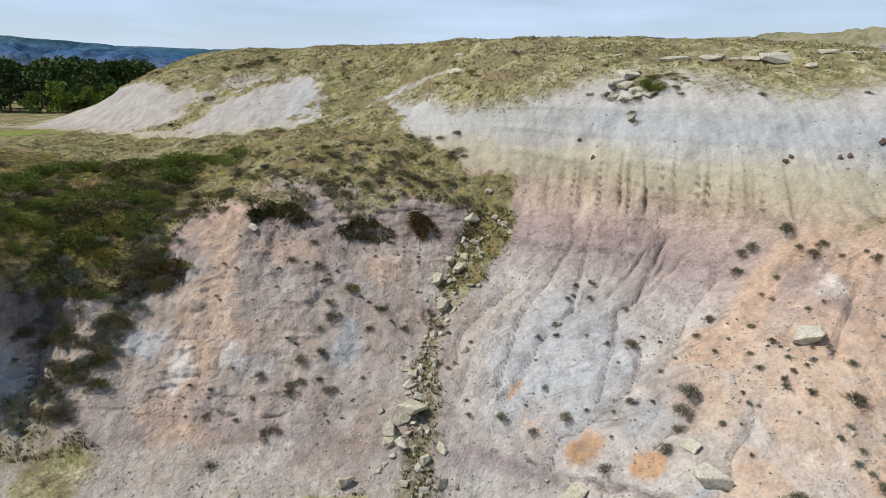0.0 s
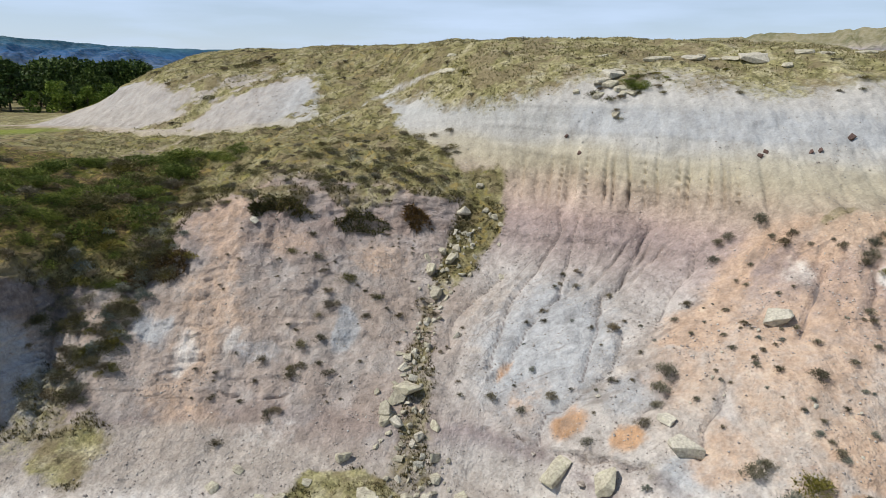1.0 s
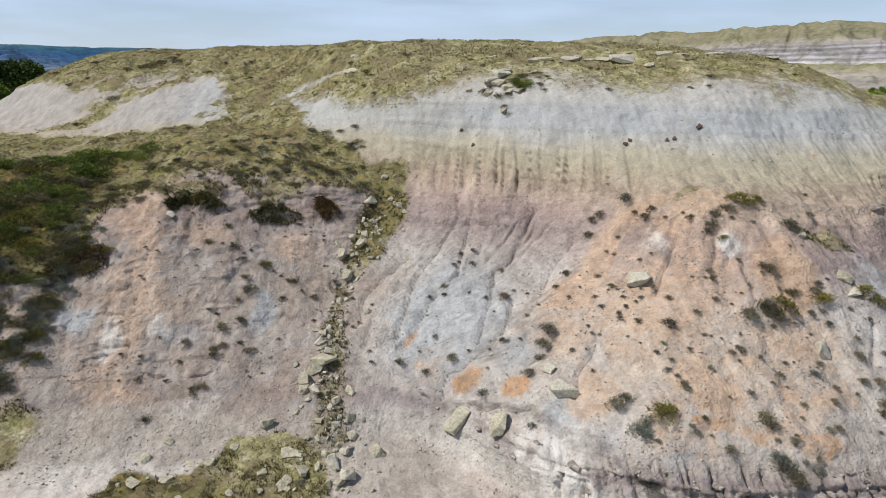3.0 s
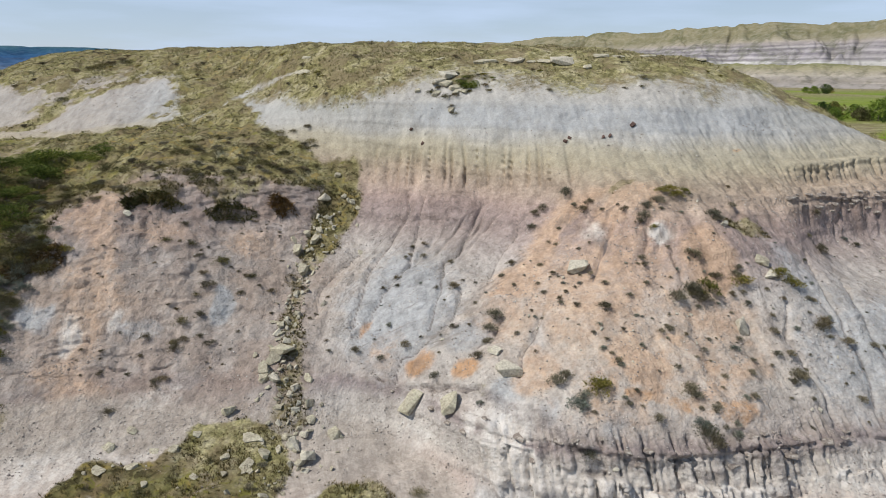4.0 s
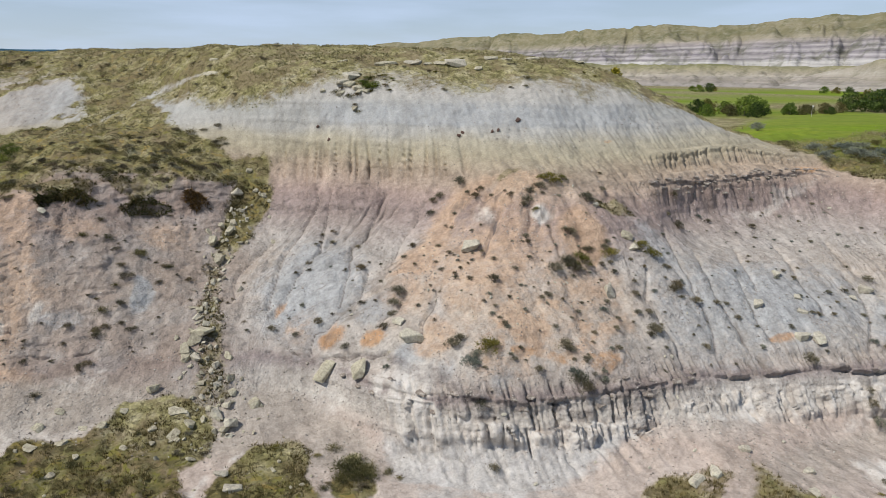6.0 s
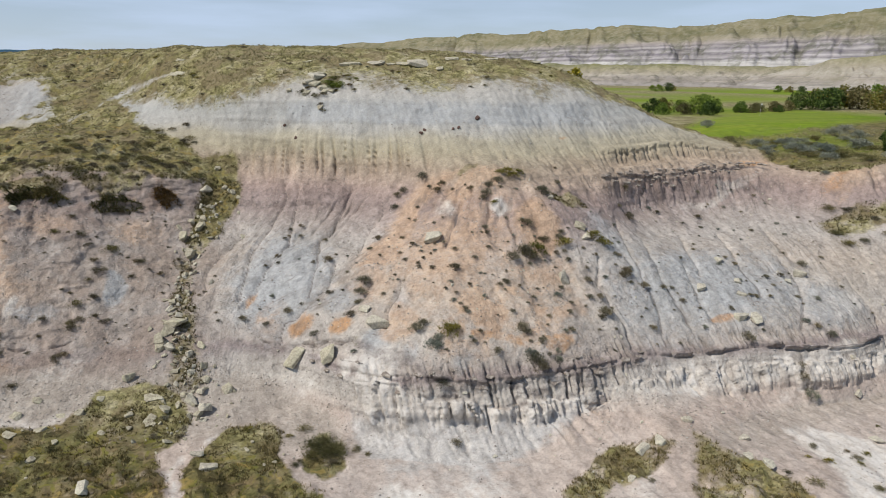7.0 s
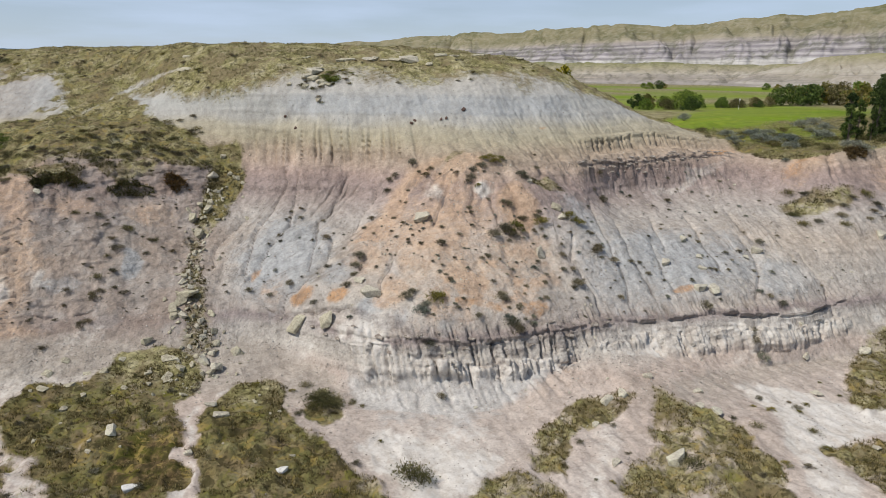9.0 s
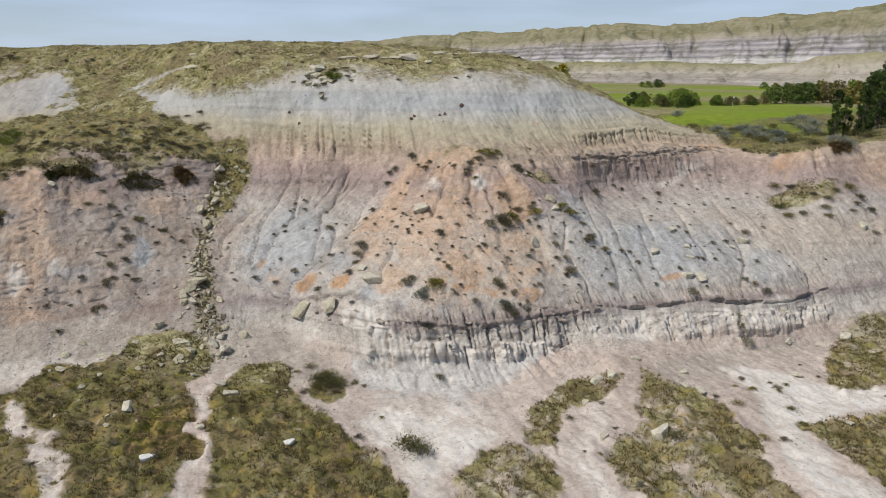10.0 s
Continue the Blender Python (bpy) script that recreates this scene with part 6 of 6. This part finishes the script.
for x, y, size in ((13.2, 54.1, 0.9), (15.3, 53.5, 1.1), (16.1, 52.4, 1.1), (17.1, 51.9, 0.9), (14.4, 52.4, 1.1), (14.0, 51.8, 0.8), (16.3, 54.0, 1.0), (13.5, 52.9, 1.0), (12.6, 54.2, 0.9), (17.4, 51.2, 0.6), (15.6, 52.8, 1.0), (14.2, 51.2, 0.6), (31.1, 48.4, 0.9), (30.2, 47.1, 0.5)):
    plant(rng.choice(olive_kinds + green_kinds[:1] + dark_kinds[:1]), x, y, 0.9 * size, "bushes round the caprock", 0.55)
for i in range(16):                                             # round the caprock at the cliff's edge
    plant(rng.choice(green_kinds + olive_kinds + dark_kinds[:1]), rng.gauss(15.9, 1.1), rng.uniform(52.0, 54.6), rng.uniform(0.35, 0.8), "bushes round the caprock", 0.6)
for x, y in ((11.0, 76.5), (11.8, 76.2), (12.7, 76.6), (9.9, 76.8), (13.4, 76.0)):
    plant(rng.choice(dark_kinds), x, y, rng.uniform(0.35, 0.6), "tall weeds on the skyline", 1.9)
for x, y, size in ((-27.7, 92.6, 1.5), (-25.5, 92.7, 1.6), (-24.6, 94.2, 1.6), (-23.8, 94.9, 1.8), (-22.3, 94.9, 1.8), (-21.5, 93.8, 1.4), (-40.2, 102.2, 1.4), (-27.7, 84.7, 1.5), (-35.1, 92.4, 1.2), (-33.1, 93.3, 1.1), (-34.2, 101.0, 1.3), (-16.3, 86.3, 1.2), (-10.8, 86.2, 1.0), (-30.8, 80.5, 1.2), (-24, 70, 1.1), (-16, 69.5, 1.0)):
    plant(rng.choice(dark_kinds + olive_kinds), x, y, size, "bushes on the grey slope", 0.5)
for x, y, size in ((60.8, 27.1, 1.3), (59.8, 28.6, 1.2), (57.2, 25.2, 1.2), (58.4, 23.3, 1.2), (61.1, 22.8, 1.4), (64.3, 24.2, 1.2), (66.0, 24.2, 1.4), (66.3, 22.9, 1.3), (66.4, 21.5, 1.3), (61.6, 24.8, 1.0), (64.0, 21.7, 1.0), (60.6, 21.6, 1.1), (64.7, 19.3, 1.0), (57.0, 23.5, 1.2), (62.4, 23.6, 1.2), (65.2, 22.2, 1.1)):
    plant(rng.choice(sage_kinds + olive_kinds + dark_kinds), x, y, size, "bushes on the mound", 0.6)
for x, y, size in ((68.9, 42.4, 1.8), (66.5, 38.7, 2.0), (66.7, 37.1, 1.6), (69.8, 38.1, 2.2), (71.9, 42.8, 1.7), (82.3, 46.4, 2.0), (89.2, 50.1, 2.0), (85.9, 45.5, 2.0), (64.4, 42.4, 1.7), (61.7, 38.7, 1.5), (70.0, 29.3, 1.8), (70.7, 28.4, 1.6), (65.9, 33.8, 1.5), (77.6, 39.5, 2.2), (76.0, 63.0, 1.5), (73, 60, 1.4)):
    plant(rng.choice(blue_kinds), x, y, 1.3 * size, "sagebrush in the saddle", 0.8)
for i in range(34):
    plant(rng.choice(blue_kinds + olive_kinds + olive_kinds), rng.uniform(60, 84), rng.uniform(29.5, 46), rng.uniform(0.6, 2.0), "sagebrush in the saddle", 0.7)
for i in range(150):                                            # the thicket in the hollow
    y = rng.uniform(46.5, 62)
    x = rng.uniform(-46, -20.5 - 0.10 * (y - 46))
    plant(rng.choice(green_kinds + green_kinds + olive_kinds + dark_kinds[:2] + gold_kinds[:1]), x, y, rng.choice((0.6, 0.8, 1.1, 1.4, 1.8, 2.2)), "thicket in the hollow", 0.7)
for i in range(44):                                             # down towards the ravine
    plant(rng.choice(green_kinds + olive_kinds + blue_kinds + gold_kinds), rng.uniform(-34, -21), rng.uniform(43.5, 49.5), rng.uniform(0.8, 1.6), "thicket in the hollow", 0.7)
for i in range(30):                                             # on the rocky side of the ravine
    plant(rng.choice(olive_kinds + dark_kinds[:1] + sage_kinds), rng.uniform(-28.5, -23.5), rng.uniform(36.5, 46), rng.uniform(0.6, 1.3), "scrub below the thicket", 0.8)
for i in range(26):                                             # its greener far edge
    plant(rng.choice(green_kinds), rng.uniform(-30, -17.5), rng.uniform(60.5, 64.5), rng.uniform(0.9, 1.6), "thicket in the hollow", 0.6)
for i in range(120):                                            # its ragged lower edge
    t = rng.uniform(0, 1)
    x, y = -20.2 - 2.6 * t + rng.gauss(0, 0.9), 47.2 - 10.5 * t + rng.gauss(0, 0.8)
    plant(rng.choice(olive_kinds + olive_kinds + sage_kinds + blue_kinds + gold_kinds + dark_kinds), x, y, rng.uniform(0.6, 1.4), "scrub below the thicket", 0.8)
for i in range(110):
    plant(rng.choice(olive_kinds + dark_kinds + gold_kinds + sage_kinds[:1]), rng.uniform(-15, 9) if i % 3 else rng.uniform(18, 50), rng.uniform(5, 29) if i % 3 else rng.uniform(0, 12), rng.uniform(0.3, 0.8), "bushes on the flats", 0.6)
for x, y, size in ((9.2, 10.6, 1.6), (9.5, 10.2, 1.2), (25.8, 4.4, 1.0), (6.4, 22.4, 1.2), (7.0, 21.2, 1.1), (5.9, 22.0, 1.2), (6.6, 21.4, 1.1), (5.6, 21.2, 1.0)):
    plant(rng.choice(olive_kinds), x, y, size, "bushes on the flats")


# ---- creeping juniper that hangs over the spur's edge ----
def juniper(x, y, long, deep, spin, mat, label, seed):
    rng2 = np.random.default_rng(seed)
    n = 700
    a, r = rng2.uniform(0, 6.28, n), np.sqrt(rng2.uniform(0, 1, n))
    r = r * (0.55 + 0.75 * grain(a * 1.6, a * 0 + seed, seed))
    px, py = r * np.cos(a) * long / 2, r * np.sin(a) * deep / 2
    c, s = math.cos(radians(spin)), math.sin(radians(spin))
    wx, wy = x + px * c - py * s, y + px * s + py * c
    wz = np.array([ground_at(u, w) for u, w in zip(wx, wy)]) + 0.26 * np.sqrt(np.clip(1 - r * r, 0, 1)) * rng2.uniform(0.3, 1.0, n) + 0.05
    z0 = ground_at(x, y)
    at = np.stack((wx - x, wy - y, wz - z0), 1)
    out = np.stack((px * 0.2, -np.ones(n) * 0.8, np.full(n, 0.1)), 1)
    root = new("juniper_mat")
    root.location = (x, y, z0)
    part("foliage", soup("foliage", leaf_quads(rng2, at, out, 0.42, 0.04)), mat, root)
    bm = bmesh.new()
    for i in range(14):
        p = at[i * 7] * (0.9, 0.9, 1) - np.array((0, 0, 0.12))
        q = p + np.array((rng2.uniform(-0.4, 0.4), -0.7, -0.25))
        side = Vector((0.02, 0, 0.0))
        vs = [bm.verts.new(Vector(p) + side), bm.verts.new(Vector(p) - side), bm.verts.new(Vector(q) - side * 0.4), bm.verts.new(Vector(q) + side * 0.4), bm.verts.new(Vector(p) + Vector((0, 0, 0.03))), bm.verts.new(Vector(q) + Vector((0, 0, 0.02)))]
        for f in ((0, 1, 2, 3), (1, 4, 5, 2), (4, 0, 3, 5)):
            bm.faces.new([vs[k] for k in f])
    part("branch", bm, BARK, root)
    return tagged(root, label, "juniper", "juniper mats")


juniper(-11.6, 50.6, 3.6, 1.5, -12, JUNIPER, "dark green creeping juniper hanging over the spur's edge", 31)
juniper(-13.6, 50.2, 2.2, 1.0, 35, JUNIPER, "dark green creeping juniper hanging over the spur's edge", 36)
juniper(-6.1, 50.3, 3.9, 1.5, 0, JUNIPER, "dark drooping creeping juniper below the spur's lip", 32)
juniper(-1.6, 50.4, 2.2, 1.0, -20, RUSTY_JUNIPER, "browned creeping juniper on the spur's edge", 33)
juniper(-19.2, 45.7, 3.6, 2.2, -10, RUSTY_JUNIPER, "large browned juniper mat over the ochre slope", 34)
juniper(-21.2, 44.6, 2.6, 1.8, 10, RUSTY_JUNIPER, "browned juniper mat beside the ochre slope", 35)
juniper(69.5, 28.4, 3.4, 1.4, 0, RUSTY_JUNIPER, "browned juniper mat on the red mound", 37)


# ---- trees ----
def tube(bm, a, b, ra, rb, sides=6):
    a, b = Vector(a), Vector(b)
    q = (b - a).to_track_quat("Z", "Y")
    rings = [[bm.verts.new(c + q @ Vector((r * math.cos(6.2832 * i / sides), r * math.sin(6.2832 * i / sides), 0))) for i in range(sides)] for c, r in ((a, ra), (b, rb))]
    for i in range(sides):
        bm.faces.new((rings[0][i], rings[0][(i + 1) % sides], rings[1][(i + 1) % sides], rings[1][i]))
    bm.faces.new(rings[1])


def tree(name, seed, mat, label, tall=9.0, wide=6.0, bare=0.18, leaves=2600, leaf=0.42):
    """A trunk with limbs and a crown of leaf sprays in uneven clumps."""
    rng2 = np.random.default_rng(seed)
    bm = bmesh.new()
    fork = Vector((rng2.normal(0, 0.15), rng2.normal(0, 0.15), tall * (bare + 0.1)))
    tube(bm, (0, 0, -0.3), fork, 0.028 * tall, 0.02 * tall, 8)
    tube(bm, fork, (0, 0, tall * 0.8), 0.02 * tall, 0.004 * tall)
    clumps = []
    for i in range(26):
        h = rng2.uniform(bare + 0.05, 0.97)
        reach = wide / 2 * math.sin(math.pi * min(1, 0.18 + 0.82 * (h - bare) / (1 - bare))) ** 0.7 * rng2.uniform(0.35, 1.0)
        a = rng2.uniform(0, 6.28)
        tip = Vector((reach * math.cos(a), reach * math.sin(a), h * tall))
        clumps.append((np.array(tip), wide * rng2.uniform(0.10, 0.19)))
        if i < 16:
            start = Vector((0, 0, tall * max(bare, h - 0.22)))
            tube(bm, start, tip, 0.009 * tall, 0.002 * tall, 5)
    k = rng2.integers(0, len(clumps), leaves)
    c, r = np.array([clumps[j][0] for j in k]), np.array([clumps[j][1] for j in k])
    d = rng2.normal(0, 1, (leaves, 3))
    d /= np.linalg.norm(d, axis=1, keepdims=True)
    at = c + d * (r * rng2.uniform(0.35, 1.0, leaves) ** 0.5)[:, None] * (1, 1, 0.8)
    root = new(name)
    part("trunk", bm, BARK, root)
    part("crown", soup("crown", leaf_quads(rng2, at, d + (0, 0, -0.2), leaf, leaf * 0.3)), mat, root)
    return tagged(root, label, "tree")


green_trees = [tree("cottonwood_tree", s, TREE_LEAVES, "full green cottonwood tree on the valley floor", 9, 9.5, 0.10, 2600, 0.62) for s in (51, 52, 53)]
dark_trees = [tree("dark_poplar_tree", s, DARK_LEAVES, "tall dark green poplar by the golf course", 10, 5, 0.1) for s in (54, 55)]
gold_trees = [tree("golden_poplar_tree", s, GOLD_LEAVES, "yellowing poplar tree in early autumn", 8, 5, 0.1) for s in (56,)]
round_bushes = [tree("willow_bush", s, LIGHT_LEAVES if s == 57 else TREE_LEAVES, "rounded green willow bush by the fairway", 3.2, 4.4, 0.02, 1500, 0.3) for s in (57, 58)]
round_bushes += [tree("willow_bush", s, k, "rounded willow bush turning olive and yellow", 3.0, 4.4, 0.02, 1500, 0.3) for s, k in ((59, OLIVE_SCRUB), (60, YELLOW_SCRUB))]
slim_trees = [tree("slim_poplar_tree", s, DARK_LEAVES if s == 81 else TREE_LEAVES, "slim dark green poplar at the edge of the rough", 9, 3.0, 0.04, 2400, 0.3) for s in (81, 82)]
light_trees = [tree("cottonwood_tree", s, LIGHT_LEAVES, "bright green young cottonwood in front of the darker trees", 9, 8, 0.06, 2600, 0.55) for s in (71, 72)]
rng = random.Random(23)
for x, y, size in ((-66, 124, 0.62), (-62.5, 127, 0.5), (-70, 122, 0.42), (-79, 121, 0.5), (-60, 131, 0.55), (-92, 126, 0.6)):
    plant(rng.choice(light_trees), x, y, size, "trees on the valley floor")
for x, y, size in ((-76, 126, 0.92), (-82, 128, 0.9), (-88, 130, 0.92), (-72, 135, 0.9), (-94, 136, 1.0), (-85, 138, 0.95), (-78, 140, 0.9), (-66, 130, 0.5), (-68, 126, 0.42), (-64, 128, 0.45), (-100, 142, 1.0), (-69, 142, 0.8)):
    plant(rng.choice(green_trees), x, y, size, "trees on the valley floor")
for i in range(80):
    y = rng.uniform(150, 250)
    x = rng.uniform(-0.72, -0.40) * y
    plant(rng.choice(green_trees), x, y, rng.uniform(0.6, 1.05) + 0.0012 * (y - 150), "trees on the valley floor")
for x, y, size in ((110, 54, 0.8), (118, 58, 0.95), (124, 62, 0.8), (124, 54, 1.05), (132, 67, 1.0), (112, 46, 0.9), (140, 72, 1.05), (130, 58, 1.0)):
    plant(rng.choice(dark_trees), x, y, size, "trees by the golf course")
for x, y, size in ((75.0, 33.6, 0.55), (77.5, 35.4, 0.66), (80.5, 36.5, 0.6), (79.0, 33.5, 0.45), (83.5, 36.0, 0.7), (86, 37.6, 0.6), (92, 41.5, 0.85), (96, 43, 0.95), (88, 38, 0.5)):
    plant(rng.choice(slim_trees), x, y, size, "trees by the golf course")
for x, y, size in ((105, 144, 1.2), (157, 108, 0.6), (162, 106, 0.5)):
    plant(gold_trees[0], x, y, size, "yellowing trees")
for x, y, size in ((102, 104, 1.3), (106, 103, 1.1), (111, 101, 1.6), (115, 102, 1.2), (120, 100, 0.8), (124, 98, 0.8), (128, 96, 0.7), (131, 100, 0.9), (146, 106, 1.9), (151, 104, 2.1), (157, 106, 2.2), (163, 104, 2.3), (168, 100, 2.4),
                   (97.9, 102.3, 1.3), (96.2, 97.3, 1.0), (100.7, 96.1, 1.0), (103.9, 95.2, 1.6), (101.6, 89.5, 1.2), (117.2, 96.6, 1.0), (120.1, 95.4, 0.9), (131.8, 101.1, 1.0), (138.4, 102.9, 1.0), (170.8, 122.1, 2.0), (176, 121.3, 2.1), (194.7, 131.8, 2.4), (200.8, 130.5, 2.4), (207, 129.7, 2.4),
                   (250, 275, 1.9), (246, 278, 1.5), (268, 292, 1.2), (260, 300, 1.2), (300, 250, 1.4), (306, 248, 1.3), (312, 246, 1.4), (150, 330, 1.6)):
    plant(rng.choice(round_bushes), x, y, 0.72 * size, "bushes by the fairway")


# ---- the flag on the green ----
def cloth_material():
    n = Nodes("white flag cloth", 0.8, 0.2)
    return n.done(n.ramp(n.noise(0.2, 3), [(0.3, (0.72, 0.72, 0.72)), (0.7, (0.82, 0.82, 0.82))]))


flagstick = new("golf_flag")
flagstick.location = (106, 81, ground_at(106, 81))
bm = bmesh.new()
tube(bm, (0, 0, -0.1), (0, 0, 2.2), 0.018, 0.012, 8)
part("pole", bm, cloth_material(), flagstick)
bm = bmesh.new()
cols = [[bm.verts.new((0.02 + 0.38 * i / 6, 0.05 * math.sin(i * 1.1) + e, 2.18 - 0.28 * j)) for j in (0, 1)] for e in (0, 0.006) for i in range(7)]
for lo, hi in zip(cols[:6], cols[1:7]):
    bm.faces.new((lo[0], lo[1], hi[1], hi[0]))
for lo, hi in zip(cols[7:13], cols[8:14]):
    bm.faces.new((hi[0], hi[1], lo[1], lo[0]))
part("flag", bm, cloth_material(), flagstick, "small white flag")
tagged(flagstick, "white golf flag on a thin pole on the green", "golf flag")


# ---- what nobody could count: grass and pebbles ----
def scatter(count, weight, seed, box):
    """Places on the ground, picked by weight: arrays of place and of the ground's own cell."""
    rng2 = np.random.default_rng(seed)
    inside = (GX > box[0]) & (GX < box[1]) & (GY > box[2]) & (GY < box[3])
    area = np.abs(np.gradient(GX, axis=1) * np.hypot(np.gradient(GY, axis=0), np.gradient(GZ, axis=0)))
    w = (weight * area * inside).ravel()
    pick = rng2.choice(w.size, count, p=w / w.sum())
    rows, cols = np.unravel_index(pick, GX.shape)
    rows, cols = np.clip(rows, 1, GX.shape[0] - 2), np.clip(cols, 1, GX.shape[1] - 2)
    ta, tb = rng2.uniform(0, 1, (2, count))
    p = []
    for G in (HX, HY, HZ):
        p.append((G[rows, cols] * (1 - ta) + G[rows, cols + 1] * ta) * (1 - tb) + (G[rows + 1, cols] * (1 - ta) + G[rows + 1, cols + 1] * ta) * tb)
    return np.stack(p, 1), rng2


def grass(name, count, weight, seed, box, mat, label, tall, blades=6, wide=0.035):
    p, rng2 = scatter(count, weight, seed, box)
    big = tall * rng2.uniform(0.5, 1.5, (count, 1))
    tris = []
    for i in range(blades):
        a = rng2.uniform(0, 6.28, count)
        lean = rng2.uniform(0.15, 0.8, count)[:, None] * big
        d = np.stack((np.cos(a), np.sin(a), np.zeros(count)), 1)
        s = np.stack((-np.sin(a), np.cos(a), np.zeros(count)), 1) * wide
        foot = p + d * rng2.uniform(0, 0.12, (count, 1)) - (0, 0, 0.03)
        tip = foot + d * lean + np.array((0, 0, 1.0)) * big
        tris.append(np.stack((foot - s, foot + s, tip), 1))
    ob = part(name, soup(name, np.concatenate(tris)), mat)
    return tagged(ob, label, "grass", kind="stuff")


GRASS = np.where(MASKS["grass"] > 0.35, MASKS["grass"], 0) * (1 - 0.85 * MASKS["lush"])
CLUMPY = step(0.35, 0.7, rough(GX / 1.6, GY / 1.6, 3, 111)) + 0.12
grass("dry_grass", 36000, GRASS * CLUMPY * (VV > 6), 61, (-45, 50, 50, 110), STRAW, "dry straw-coloured prairie grass on the cap and spur", 0.14, 6, 0.034)
grass("olive_grass", 34000, GRASS * CLUMPY * (VV < 2), 62, (-26, 60, -8, 31), FLAT_STRAW, "olive-brown dry grass on the flats", 0.15, 6, 0.022)
grass("gully_grass", 5000, (MASKS["grass"] > 0.3) * CLUMPY * (VV > 2) * (VV < 6.1), 63, (-28, 72, 25, 55), FLAT_STRAW, "patchy olive grass on the slopes", 0.17, 6, 0.025)
grass("far_grass", 9000, GRASS * CLUMPY * (VV > 6) * (1 - MASKS["turf"]), 64, (50, 100, 26, 70), STRAW, "rough dry grass beside the golf green", 0.2, 5, 0.03)


def pebbles(name, count, weight, seed, box, label, small, large):
    p, rng2 = scatter(count, weight, seed, box)
    r = small + (large - small) * rng2.uniform(0, 1, (count, 1)) ** 5
    six = np.array(((1, 0, 0), (0, 1, 0), (-1, 0, 0), (0, -1, 0), (0, 0, 0.8), (0, 0, -0.5)), float)
    a = rng2.uniform(0, 6.28, count)
    ca, sa = np.cos(a)[:, None], np.sin(a)[:, None]
    body = six[None] * rng2.uniform(0.6, 1.3, (count, 6, 1)) * r[:, None]
    v = np.stack((body[..., 0] * ca - body[..., 1] * sa, body[..., 0] * sa + body[..., 1] * ca, body[..., 2]), -1) + p[:, None] + (0, 0, 0.01)
    f = np.array(((0, 1, 4), (1, 2, 4), (2, 3, 4), (3, 0, 4), (1, 0, 5), (2, 1, 5), (3, 2, 5), (0, 3, 5)))
    mesh = bpy.data.meshes.new(name)
    faces = (f[None] + 6 * np.arange(count)[:, None, None]).reshape(-1, 3)
    mesh.vertices.add(count * 6)
    mesh.vertices.foreach_set("co", v.astype(np.float32).ravel())
    mesh.loops.add(faces.size)
    mesh.loops.foreach_set("vertex_index", faces.ravel().astype(np.int32))
    mesh.polygons.add(len(faces))
    mesh.polygons.foreach_set("loop_start", np.arange(0, faces.size, 3, dtype=np.int32))
    mesh.update(calc_edges=True)
    ob = part(name, mesh, PEBBLES)
    return tagged(ob, label, "pebbles", kind="stuff")


BARE = (1 - np.clip(MASKS["grass"] * 1.3, 0, 1)) * (0.15 + step(0.45, 0.7, rough(GX / 2.5, GY / 2.5, 3, 121)))
pebbles("scree", 26000, BARE * (VV > 1.0) * (VV < 6), 71, (-27, 62, 12, 54), "loose pebbles and clods on the clay slopes", 0.02, 0.10)
pebbles("wash_pebbles", 4000, BARE * (VV < 1.1), 72, (-22, 60, -6, 30), "pebbles in the pale dry washes", 0.018, 0.09)
pebbles("cliff_pebbles", 2500, BARE * (VV > 6) * (VV < 8.1), 73, (-45, 60, 36, 105), "loose stones on the grey upper cliff", 0.025, 0.10)
